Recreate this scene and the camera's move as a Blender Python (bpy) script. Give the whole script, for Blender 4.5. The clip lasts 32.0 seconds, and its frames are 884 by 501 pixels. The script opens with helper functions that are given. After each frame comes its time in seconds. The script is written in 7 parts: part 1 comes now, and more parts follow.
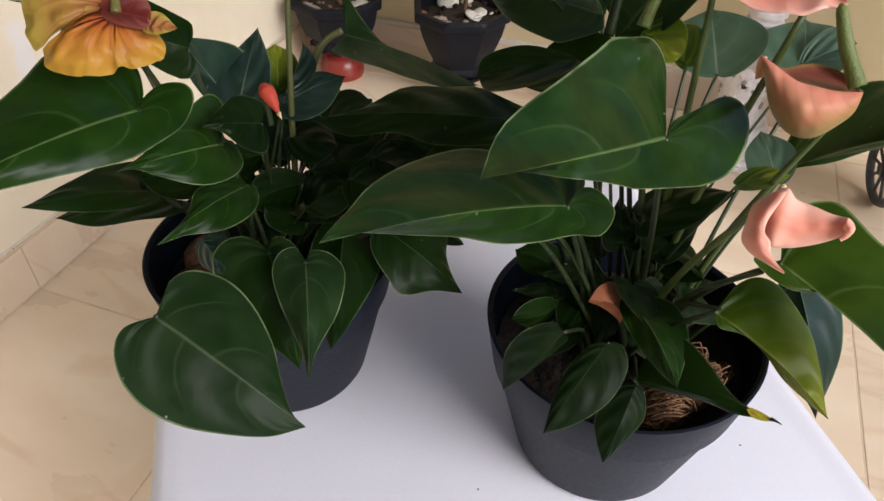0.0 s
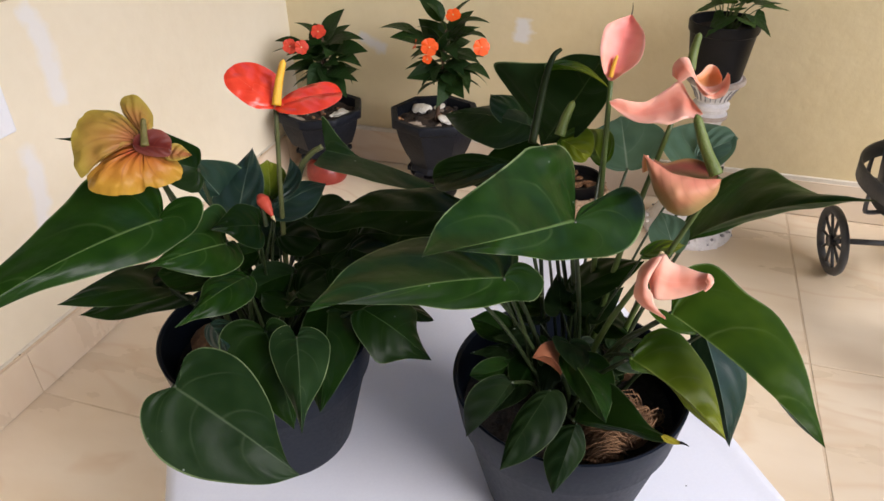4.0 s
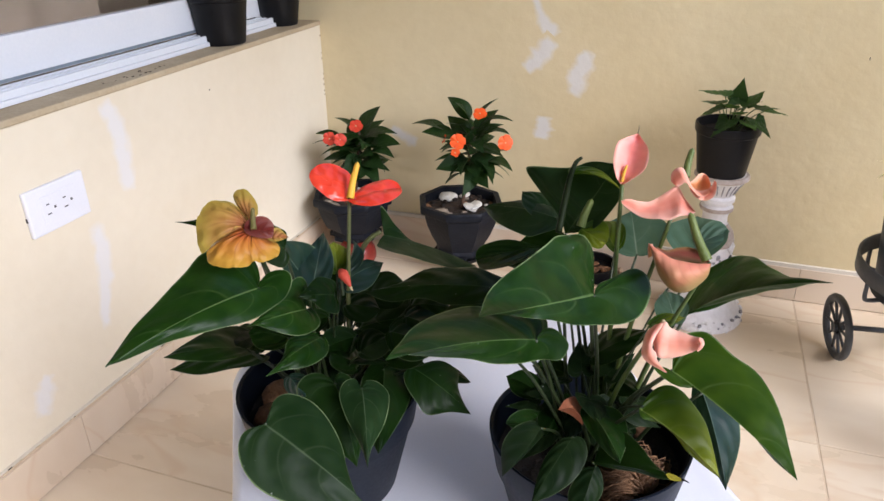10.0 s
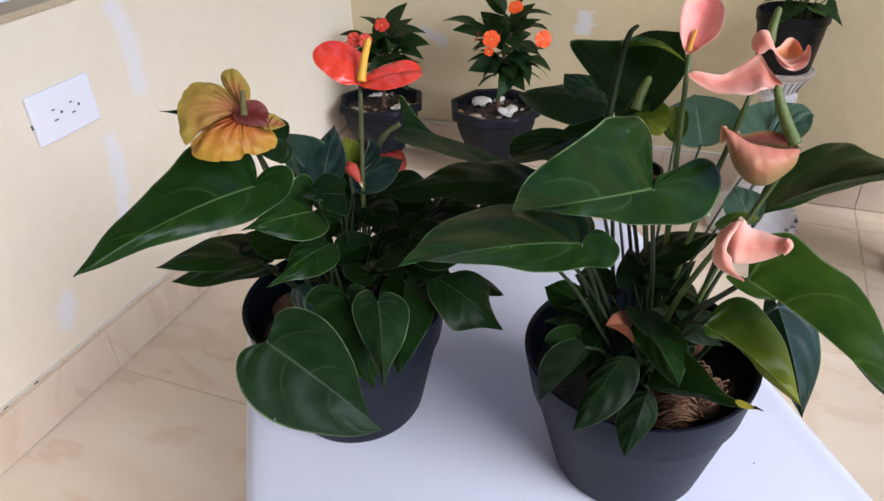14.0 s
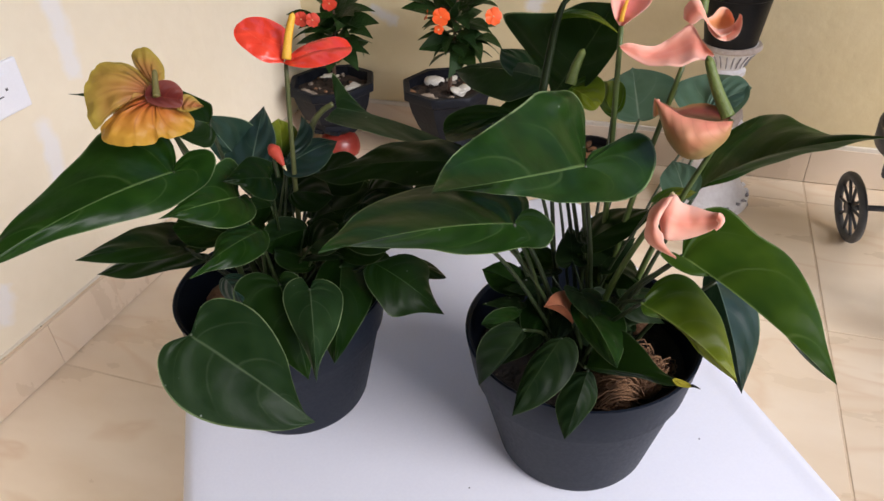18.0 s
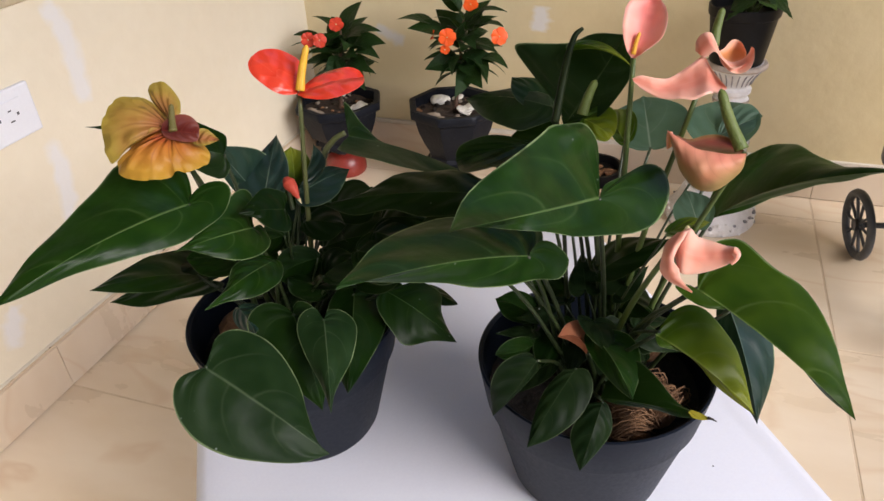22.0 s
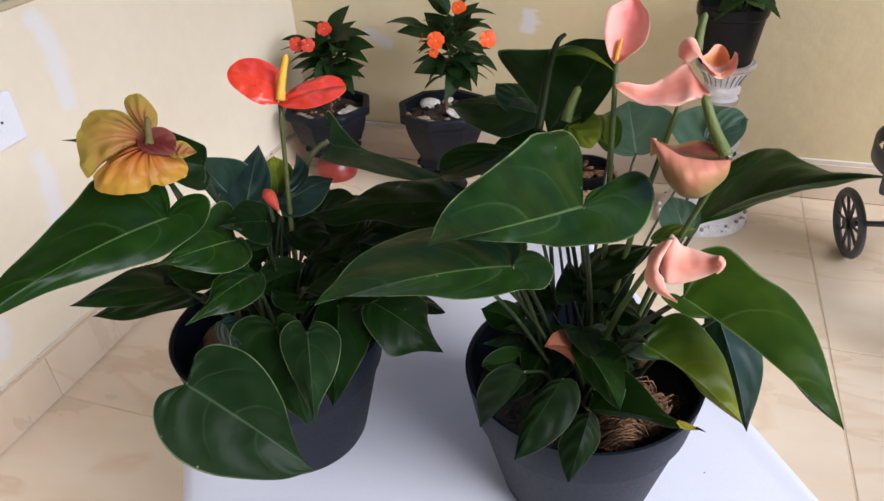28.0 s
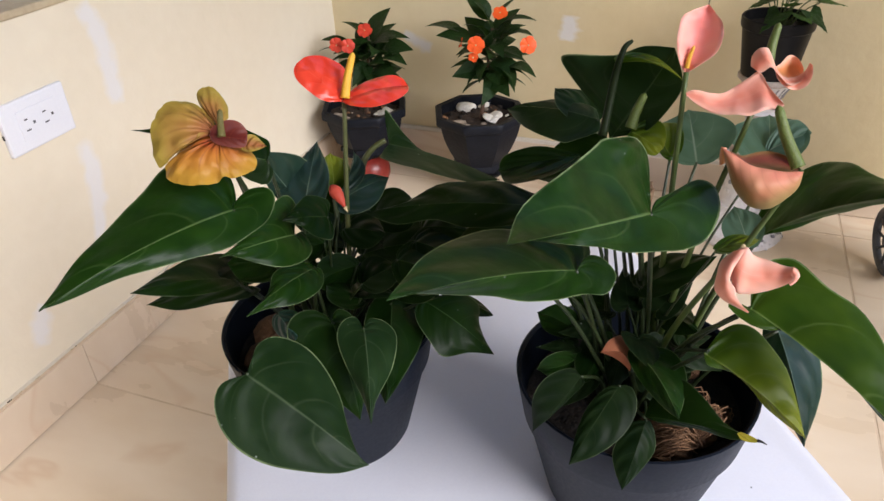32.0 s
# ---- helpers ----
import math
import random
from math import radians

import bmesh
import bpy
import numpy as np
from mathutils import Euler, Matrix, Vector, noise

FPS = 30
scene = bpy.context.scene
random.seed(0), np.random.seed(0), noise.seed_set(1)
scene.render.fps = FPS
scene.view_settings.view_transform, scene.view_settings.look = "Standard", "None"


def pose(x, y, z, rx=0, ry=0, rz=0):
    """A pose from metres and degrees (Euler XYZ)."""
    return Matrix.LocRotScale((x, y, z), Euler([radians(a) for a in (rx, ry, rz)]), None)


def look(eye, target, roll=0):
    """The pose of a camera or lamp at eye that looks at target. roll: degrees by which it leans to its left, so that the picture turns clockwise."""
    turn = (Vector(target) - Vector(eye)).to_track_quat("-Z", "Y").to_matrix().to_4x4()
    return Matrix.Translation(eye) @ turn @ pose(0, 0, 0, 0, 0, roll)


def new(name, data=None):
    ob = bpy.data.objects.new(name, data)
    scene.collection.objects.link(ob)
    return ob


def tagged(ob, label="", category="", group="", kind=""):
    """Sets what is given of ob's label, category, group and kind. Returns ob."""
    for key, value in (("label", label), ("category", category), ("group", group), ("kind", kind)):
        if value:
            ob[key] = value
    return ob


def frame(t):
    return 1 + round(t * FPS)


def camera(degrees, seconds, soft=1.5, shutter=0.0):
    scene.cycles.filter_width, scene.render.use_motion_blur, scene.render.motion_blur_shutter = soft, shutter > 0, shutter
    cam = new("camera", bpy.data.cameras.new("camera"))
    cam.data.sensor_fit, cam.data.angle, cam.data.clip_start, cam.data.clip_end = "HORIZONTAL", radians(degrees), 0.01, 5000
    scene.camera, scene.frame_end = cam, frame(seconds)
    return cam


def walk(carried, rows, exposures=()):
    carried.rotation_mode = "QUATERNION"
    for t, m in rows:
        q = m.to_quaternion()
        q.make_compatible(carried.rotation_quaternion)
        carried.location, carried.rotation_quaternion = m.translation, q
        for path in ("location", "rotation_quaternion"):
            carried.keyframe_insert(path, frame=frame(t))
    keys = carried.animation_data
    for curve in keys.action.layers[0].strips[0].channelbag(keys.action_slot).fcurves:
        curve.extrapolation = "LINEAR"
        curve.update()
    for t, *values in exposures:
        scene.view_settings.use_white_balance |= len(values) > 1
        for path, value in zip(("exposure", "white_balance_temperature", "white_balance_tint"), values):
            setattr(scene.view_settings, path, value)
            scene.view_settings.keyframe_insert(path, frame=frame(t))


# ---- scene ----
cam = camera(63.6, 32.0)
PATH = [
    (0, (0.056, 0.116, 0.821), (-0.447, 1.548, -0.482), 1.1),
    (0.5, (0.05, 0.105, 0.831), (-0.461, 1.575, -0.426), 1.1),
    (1, (0.054, 0.071, 0.853), (-0.471, 1.575, -0.355), 1.0),
    (1.5, (0.056, 0.064, 0.85), (-0.493, 1.524, -0.402), -1.8),
    (2, (0.059, 0.055, 0.859), (-0.563, 1.549, -0.316), -3.8),
    (2.5, (0.073, 0.065, 0.86), (-0.495, 1.59, -0.302), -2.3),
    (4.5, (0.099, 0.049, 0.868), (-0.426, 1.652, -0.206), -1.2),
    (5, (0.103, 0.044, 0.876), (-0.431, 1.658, -0.177), -1.6),
    (5.5, (0.108, 0.021, 0.891), (-0.491, 1.667, -0.074), -1.9),
    (6, (0.126, 0.012, 0.916), (-0.593, 1.659, 0.038), -2.8),
    (6.5, (0.142, 0.005, 0.919), (-0.622, 1.607, -0.004), -1.6),
    (7, (0.157, -0.021, 0.927), (-0.492, 1.665, 0.068), -4.9),
    (7.5, (0.156, -0.032, 0.924), (-0.33, 1.704, 0.058), -3.7),
    (8, (0.147, -0.059, 0.931), (-0.401, 1.677, 0.103), -3.1),
    (8.5, (0.163, -0.051, 0.918), (-0.26, 1.693, 0.035), -2.6),
    (9, (0.153, -0.042, 0.917), (-0.276, 1.699, 0.032), -2.5),
    (9.5, (0.145, -0.035, 0.916), (-0.308, 1.703, 0.036), -2.1),
    (10, (0.104, -0.043, 0.909), (-0.498, 1.644, 0.02), -0.7),
    (10.5, (0.092, -0.033, 0.88), (-0.532, 1.586, -0.115), -0.1),
    (11, (0.093, -0.023, 0.881), (-0.56, 1.583, -0.117), -1.3),
    (11.5, (0.093, -0.019, 0.873), (-0.578, 1.56, -0.155), -1.8),
    (12, (0.09, -0.014, 0.868), (-0.594, 1.55, -0.175), -2.0),
    (12.5, (0.087, -0.005, 0.864), (-0.582, 1.551, -0.2), -1.4),
    (13, (0.087, 0.005, 0.863), (-0.599, 1.551, -0.204), -2.4),
    (13.5, (0.088, 0.015, 0.862), (-0.576, 1.563, -0.215), -2.7),
    (14, (0.087, 0.021, 0.857), (-0.573, 1.562, -0.233), -2.9),
    (14.5, (0.093, 0.028, 0.861), (-0.531, 1.587, -0.224), -2.9),
    (16.5, (0.099, 0.027, 0.861), (-0.469, 1.604, -0.23), -2.1),
    (17, (0.101, 0.032, 0.861), (-0.473, 1.603, -0.237), -2.4),
    (17.5, (0.103, 0.036, 0.855), (-0.478, 1.591, -0.26), -3.5),
    (18, (0.101, 0.041, 0.848), (-0.458, 1.588, -0.288), -2.6),
    (18.5, (0.098, 0.046, 0.846), (-0.445, 1.596, -0.295), -2.3),
    (19, (0.097, 0.044, 0.842), (-0.447, 1.575, -0.324), -1.8),
    (19.5, (0.097, 0.043, 0.845), (-0.45, 1.581, -0.311), -2.0),
    (20, (0.094, 0.044, 0.847), (-0.45, 1.588, -0.302), -1.6),
    (20.5, (0.083, 0.047, 0.837), (-0.389, 1.597, -0.334), 1.6),
    (21, (0.079, 0.048, 0.853), (-0.437, 1.622, -0.268), 0.3),
    (21.5, (0.091, 0.042, 0.862), (-0.478, 1.615, -0.234), -2.5),
    (22, (0.094, 0.044, 0.858), (-0.482, 1.609, -0.247), -3.0),
    (22.5, (0.092, 0.047, 0.853), (-0.444, 1.614, -0.269), -2.4),
    (23, (0.091, 0.05, 0.866), (-0.547, 1.588, -0.242), -7.5),
    (23.5, (0.114, 0.06, 0.863), (-0.46, 1.628, -0.239), -5.4),
    (24, (0.112, 0.061, 0.867), (-0.45, 1.651, -0.208), -3.8),
    (24.5, (0.104, 0.073, 0.853), (-0.43, 1.645, -0.262), -3.5),
    (25, (0.095, 0.069, 0.851), (-0.466, 1.639, -0.254), -3.0),
    (25.5, (0.092, 0.065, 0.855), (-0.458, 1.646, -0.24), -2.7),
    (27.5, (0.097, 0.056, 0.856), (-0.461, 1.623, -0.254), -3.0),
    (28, (0.098, 0.054, 0.859), (-0.464, 1.625, -0.243), -3.5),
    (28.5, (0.095, 0.048, 0.86), (-0.47, 1.627, -0.229), -2.6),
    (29, (0.089, 0.046, 0.857), (-0.489, 1.616, -0.239), -2.7),
    (29.5, (0.088, 0.048, 0.859), (-0.496, 1.617, -0.235), -3.0),
    (30, (0.087, 0.046, 0.855), (-0.485, 1.608, -0.255), -1.7),
    (30.5, (0.081, 0.044, 0.86), (-0.516, 1.612, -0.228), -2.2),
    (31, (0.076, 0.044, 0.852), (-0.505, 1.601, -0.26), -1.4),
    (31.5, (0.073, 0.046, 0.852), (-0.518, 1.598, -0.262), -1.8),
    (32, (0.075, 0.043, 0.859), (-0.543, 1.603, -0.23), -2.4),
]
EXPOSURES = [(0, 0.78, 6580, 15), (2, 0.86, 6540, 15), (5, 0.90, 6490, 15), (6, 1.21, 6280, 15), (7, 0.95, 6360, 16), (8, 0.90, 6100, 16), (8.5, 0.78, 6100, 16), (9, 0.73, 6080, 16), (10, 1.04, 6060, 16),
             (11, 0.89, 5920, 17), (13, 0.81, 5720, 17), (14, 0.82, 5780, 16), (17, 0.85, 6210, 16), (20.5, 0.84, 6610, 16), (25, 0.89, 6380, 15), (28, 0.88, 6010, 15), (31, 0.90, 6310, 15), (32, 0.90, 6310, 15)]
walk(cam, [(t, look(eye, target, roll)) for t, eye, target, roll in PATH], EXPOSURES)

# ---- world, sun, exposure ----
world = bpy.data.worlds.new("sky")
scene.world = world
world.use_nodes = True
wn = world.node_tree
sky = wn.nodes.new("ShaderNodeTexSky")
sky.sky_type, sky.sun_disc = "NISHITA", False
sky.sun_elevation, sky.sun_rotation = radians(38), radians(127)
sky.air_density, sky.dust_density, sky.ozone_density = 1.0, 1.2, 1.5
wn.links.new(sky.outputs[0], wn.nodes["Background"].inputs[0])
wn.nodes["Background"].inputs[1].default_value = 0.15
sun = new("sun", bpy.data.lights.new("sun", "SUN"))
sun.data.energy, sun.data.angle, sun.data.color = 2.5, radians(34), (1.0, 0.985, 0.965)
sun.matrix_world = look((3.0, -0.85, 2.42), (0, 0.5, 0.2))

# ---- helpers for meshes and materials ----


def nodes_of(m):
    t = m.node_tree
    return t.nodes, t.links, t.nodes["Principled BSDF"]


def make_mat(name, low, high, rough=0.6, scale=8.0, bump=0.1, bump_scale=60.0, metal=0.0, spec=0.5, rand=0.0, fine=0.35):
    """A surface whose colour wanders between two tones at two scales, with fine relief."""
    m = bpy.data.materials.new(name)
    m.use_nodes = True
    n, l, p = nodes_of(m)
    tc = n.new("ShaderNodeTexCoord")
    a = n.new("ShaderNodeTexNoise")
    a.inputs["Scale"].default_value, a.inputs["Detail"].default_value = scale, 5
    b = n.new("ShaderNodeTexNoise")
    b.inputs["Scale"].default_value, b.inputs["Detail"].default_value = bump_scale, 4
    l.new(tc.outputs["Object"], a.inputs["Vector"])
    l.new(tc.outputs["Object"], b.inputs["Vector"])
    mix = n.new("ShaderNodeMix")
    mix.data_type = "FLOAT"
    mix.inputs[0].default_value = fine
    l.new(a.outputs[0], mix.inputs[2])
    l.new(b.outputs[0], mix.inputs[3])
    ramp = n.new("ShaderNodeValToRGB")
    ramp.color_ramp.elements[0].position, ramp.color_ramp.elements[1].position = 0.3, 0.7
    ramp.color_ramp.elements[0].color, ramp.color_ramp.elements[1].color = (*low, 1), (*high, 1)
    l.new(mix.outputs[0], ramp.inputs[0])
    out = ramp.outputs[0]
    if rand:
        info, hsv = n.new("ShaderNodeObjectInfo"), n.new("ShaderNodeHueSaturation")
        rng = n.new("ShaderNodeMapRange")
        rng.inputs[3].default_value, rng.inputs[4].default_value = 1 - rand, 1 + rand
        l.new(info.outputs["Random"], rng.inputs[0])
        l.new(rng.outputs[0], hsv.inputs["Value"])
        l.new(out, hsv.inputs["Color"])
        out = hsv.outputs[0]
    l.new(out, p.inputs["Base Color"])
    rr = n.new("ShaderNodeMapRange")
    rr.inputs[3].default_value, rr.inputs[4].default_value = max(rough - 0.08, 0.02), min(rough + 0.08, 1)
    l.new(b.outputs[0], rr.inputs[0])
    l.new(rr.outputs[0], p.inputs["Roughness"])
    p.inputs["Metallic"].default_value = metal
    p.inputs["Specular IOR Level"].default_value = spec
    if bump:
        bp = n.new("ShaderNodeBump")
        bp.inputs["Strength"].default_value, bp.inputs["Distance"].default_value = bump, 0.004
        l.new(b.outputs[0], bp.inputs["Height"])
        l.new(bp.outputs[0], p.inputs["Normal"])
    return m


def math_node(n, l, op, a, b=None, c=None):
    k = n.new("ShaderNodeMath")
    k.operation = op
    for i, v in enumerate((a, b, c)):
        if v is None:
            continue
        if isinstance(v, (int, float)):
            k.inputs[i].default_value = v
        else:
            l.new(v, k.inputs[i])
    return k.outputs[0]


def mix_col(n, l, fac, a, b, mode="MIX"):
    k = n.new("ShaderNodeMix")
    k.data_type, k.blend_type = "RGBA", mode
    for i, v in ((0, fac), (6, a), (7, b)):
        if isinstance(v, (int, float)):
            k.inputs[i].default_value = v
        elif isinstance(v, tuple):
            k.inputs[i].default_value = (*v, 1)
        else:
            l.new(v, k.inputs[i])
    return k.outputs[2]


def span(n, l, value, a, b, lo=0.0, hi=1.0):
    k = n.new("ShaderNodeMapRange")
    for i, q in ((1, a), (2, b), (3, lo), (4, hi)):
        k.inputs[i].default_value = q
    l.new(value, k.inputs[0])
    return k.outputs[0]


def leaf_mat(name, dark, light, vein, rough=0.25, veins=5.0, vein_amount=0.14, edge=0.8, mottle=0.6, bump=0.42, rand=0.18, sheen=0.0, grade=0.0, spec=0.15, line=None, rib=0.55, flecks=0.3, tilt=0.22, thin=0.04, quilt=0.22, pucker=0.35, margin=None, wide=1.0, through_col=None, tip_col=None):
    """A waxy leaf: pale midrib and margin, faint sunken side veins, mottled blade, and some light let through. The UV runs along the outline and out from the midrib."""
    m = bpy.data.materials.new(name)
    m.use_nodes = True
    n, l, p = nodes_of(m)
    uv, sep, tc = n.new("ShaderNodeUVMap"), n.new("ShaderNodeSeparateXYZ"), n.new("ShaderNodeTexCoord")
    l.new(uv.outputs[0], sep.inputs[0])
    k, v = sep.outputs[0], sep.outputs[1]
    noise_a, noise_b = n.new("ShaderNodeTexNoise"), n.new("ShaderNodeTexNoise")
    noise_a.inputs["Scale"].default_value, noise_a.inputs["Detail"].default_value = 20, 3
    noise_b.inputs["Scale"].default_value, noise_b.inputs["Detail"].default_value = 240, 3
    l.new(tc.outputs["Object"], noise_a.inputs["Vector"])
    l.new(tc.outputs["Object"], noise_b.inputs["Vector"])
    noise_c = n.new("ShaderNodeTexNoise")
    noise_c.inputs["Scale"].default_value, noise_c.inputs["Detail"].default_value = 75, 1
    l.new(tc.outputs["Object"], noise_c.inputs["Vector"])
    blend = math_node(n, l, "MULTIPLY_ADD", noise_c.outputs[0], 0.5, math_node(n, l, "MULTIPLY", noise_a.outputs[0], 0.5))
    col = mix_col(n, l, math_node(n, l, "MULTIPLY", span(n, l, blend, 0.36, 0.64), mottle), dark, light)
    # side veins sweep forward as they near the margin
    v2 = math_node(n, l, "MULTIPLY", v, v)
    bend = math_node(n, l, "MULTIPLY_ADD", v2, -tilt, k)
    wob = math_node(n, l, "MULTIPLY_ADD", noise_a.outputs[0], 0.05, bend)
    saw = math_node(n, l, "PINGPONG", math_node(n, l, "MULTIPLY", wob, veins), 0.5)
    fade = span(n, l, v, 0.55, 0.95, 1.0, 0.0)
    lines = math_node(n, l, "MULTIPLY", span(n, l, saw, 0.0, thin, 1.0, 0.0), fade)
    swell = math_node(n, l, "MULTIPLY", math_node(n, l, "SINE", math_node(n, l, "MULTIPLY", wob, veins * 6.283)), fade)
    ribs = span(n, l, v, 0.008 * wide, 0.026 * wide, rib, 0.0)
    rim = math_node(n, l, "MULTIPLY", span(n, l, v, 0.966, 0.984), span(n, l, noise_c.outputs[0], 0.3, 0.7, 0.25, 1.0))
    if grade:
        easy = span(n, l, math_node(n, l, "MULTIPLY_ADD", blend, 0.6, math_node(n, l, "SUBTRACT", v, 0.3)), 0.2, 0.95, 0.0, grade)
        col = mix_col(n, l, easy, col, vein)
    if tip_col:
        col = mix_col(n, l, span(n, l, math_node(n, l, "MULTIPLY_ADD", blend, 0.3, k), 0.55, 1.15), col, tip_col)
    col = mix_col(n, l, math_node(n, l, "MULTIPLY", lines, vein_amount), col, line or vein)
    col = mix_col(n, l, ribs, col, line or vein)
    col = mix_col(n, l, math_node(n, l, "MULTIPLY", rim, edge), col, margin or vein)
    info, hsv = n.new("ShaderNodeObjectInfo"), n.new("ShaderNodeHueSaturation")
    l.new(span(n, l, info.outputs["Random"], 0, 1, 1 - rand, 1 + rand), hsv.inputs["Value"])
    l.new(col, hsv.inputs["Color"])
    # pale specks of dried spray
    speck = n.new("ShaderNodeTexVoronoi")
    speck.inputs["Scale"].default_value = 110
    l.new(tc.outputs["Object"], speck.inputs["Vector"])
    dots = span(n, l, speck.outputs["Distance"], 0.04, 0.10, 1.0, 0.0)
    gate = span(n, l, noise_a.outputs[0], 0.60, 0.66)
    col = mix_col(n, l, math_node(n, l, "MULTIPLY", math_node(n, l, "MULTIPLY", dots, gate), flecks), hsv.outputs[0], (0.40, 0.45, 0.40))
    l.new(col, p.inputs["Base Color"])
    l.new(span(n, l, noise_a.outputs[0], 0.25, 0.75, rough - 0.05, rough + 0.12), p.inputs["Roughness"])
    p.inputs["Specular IOR Level"].default_value = spec
    p.inputs["Subsurface Weight"].default_value = sheen
    p.inputs["Subsurface Radius"].default_value = (0.006, 0.004, 0.002)
    height = math_node(n, l, "ADD", math_node(n, l, "MULTIPLY_ADD", noise_c.outputs[0], pucker, math_node(n, l, "MULTIPLY", swell, quilt)), math_node(n, l, "MULTIPLY_ADD", noise_b.outputs[0], 0.12, math_node(n, l, "MULTIPLY", noise_a.outputs[0], 1.5)))
    bp = n.new("ShaderNodeBump")
    bp.inputs["Strength"].default_value, bp.inputs["Distance"].default_value = bump, 0.003
    l.new(height, bp.inputs["Height"])
    l.new(bp.outputs[0], p.inputs["Normal"])
    if through_col:
        thin_leaf, both = n.new("ShaderNodeBsdfTranslucent"), n.new("ShaderNodeAddShader")
        shade = mix_col(n, l, math_node(n, l, "MULTIPLY", lines, 0.5), through_col, tuple(0.5 * q for q in through_col))
        l.new(shade, thin_leaf.inputs["Color"])
        l.new(p.outputs[0], both.inputs[0])
        l.new(thin_leaf.outputs[0], both.inputs[1])
        l.new(both.outputs[0], n["Material Output"].inputs["Surface"])
    return m


def from_lists(name, verts, faces, mat, uvs=None, smooth=True):
    me = bpy.data.meshes.new(name)
    me.from_pydata([tuple(v) for v in verts], [], faces)
    if uvs is not None:
        layer = me.uv_layers.new(name="UVMap")
        idx = np.zeros(len(me.loops), np.int32)
        me.loops.foreach_get("vertex_index", idx)
        layer.data.foreach_set("uv", np.asarray(uvs, np.float32)[idx].ravel())
    me.polygons.foreach_set("use_smooth", [smooth] * len(me.polygons))
    me.materials.append(mat)
    return me


def put(name, me, parent=None, label=""):
    ob = new(name, me)
    if parent is not None:
        ob.parent = parent
        ob.matrix_parent_inverse = Matrix.Identity(4)
    return tagged(ob, label=label)


def part(name, bm, mat, parent, label="", smooth=False):
    """One bmesh as one mesh object under a thing or part."""
    me = bpy.data.meshes.new(name)
    bmesh.ops.recalc_face_normals(bm, faces=bm.faces)
    for f in bm.faces:
        f.smooth = smooth
    bm.to_mesh(me)
    bm.free()
    me.materials.append(mat)
    return put(name, me, parent, label)


def box(lo, hi, bevel=0.0):
    bm = bmesh.new()
    bmesh.ops.create_cube(bm, size=1, matrix=Matrix.LocRotScale([(a + b) / 2 for a, b in zip(lo, hi)], None, [b - a for a, b in zip(lo, hi)]))
    if bevel:
        bmesh.ops.bevel(bm, geom=bm.edges[:], offset=bevel, segments=2, affect="EDGES", profile=0.6)
    return bm


def empty(name, at, label, category, group="", turn=0.0):
    ob = new(name)
    ob.empty_display_size = 0.03
    ob.matrix_basis = pose(*at, 0, 0, turn)
    return tagged(ob, label=label, category=category, group=group)


def lathe(profile, steps=48, sides=None, wobble=0.0):
    """Rings of (radius, height) swept round z; closed where the radius is 0."""
    verts, faces, rows = [], [], []
    for r, z in profile:
        if r < 1e-6:
            rows.append([len(verts)])
            verts.append((0, 0, z))
            continue
        row = []
        for i in range(steps):
            a = 2 * math.pi * i / steps
            q = r
            if sides:
                w = math.pi / sides
                q = r * math.cos(w) / math.cos((a % (2 * w)) - w)
            q *= 1 + wobble * math.sin(3 * a + 40 * z) * 0.5
            row.append(len(verts))
            verts.append((q * math.cos(a), q * math.sin(a), z))
        rows.append(row)
    for a, b in zip(rows, rows[1:]):
        if len(a) == 1 and len(b) == 1:
            continue
        if len(a) == 1:
            faces += [(a[0], b[i], b[(i + 1) % steps]) for i in range(steps)]
        elif len(b) == 1:
            faces += [(a[i], a[(i + 1) % steps], b[0]) for i in range(steps)]
        else:
            faces += [(a[i], a[(i + 1) % steps], b[(i + 1) % steps], b[i]) for i in range(steps)]
    return verts, faces


def lathe_part(name, profile, mat, parent, label="", steps=48, sides=None, smooth=True, at=(0, 0, 0), wobble=0.0):
    v, f = lathe(profile, steps, sides, wobble)
    me = from_lists(name, [(x + at[0], y + at[1], z + at[2]) for x, y, z in v], f, mat, smooth=smooth)
    if smooth:
        me.set_sharp_from_angle(angle=radians(38))
    return put(name, me, parent, label)


def spline(points, steps=6):
    """Points along a smooth line through those given."""
    p = [Vector(q) for q in points]
    p = [p[0] * 2 - p[1]] + p + [p[-1] * 2 - p[-2]]
    out = []
    for a, b, c, d in zip(p, p[1:], p[2:], p[3:]):
        for i in range(steps):
            t = i / steps
            out.append(0.5 * (2 * b + (c - a) * t + (2 * a - 5 * b + 4 * c - d) * t**2 + (3 * b - a - 3 * c + d) * t**3))
    return out + [p[-2]]


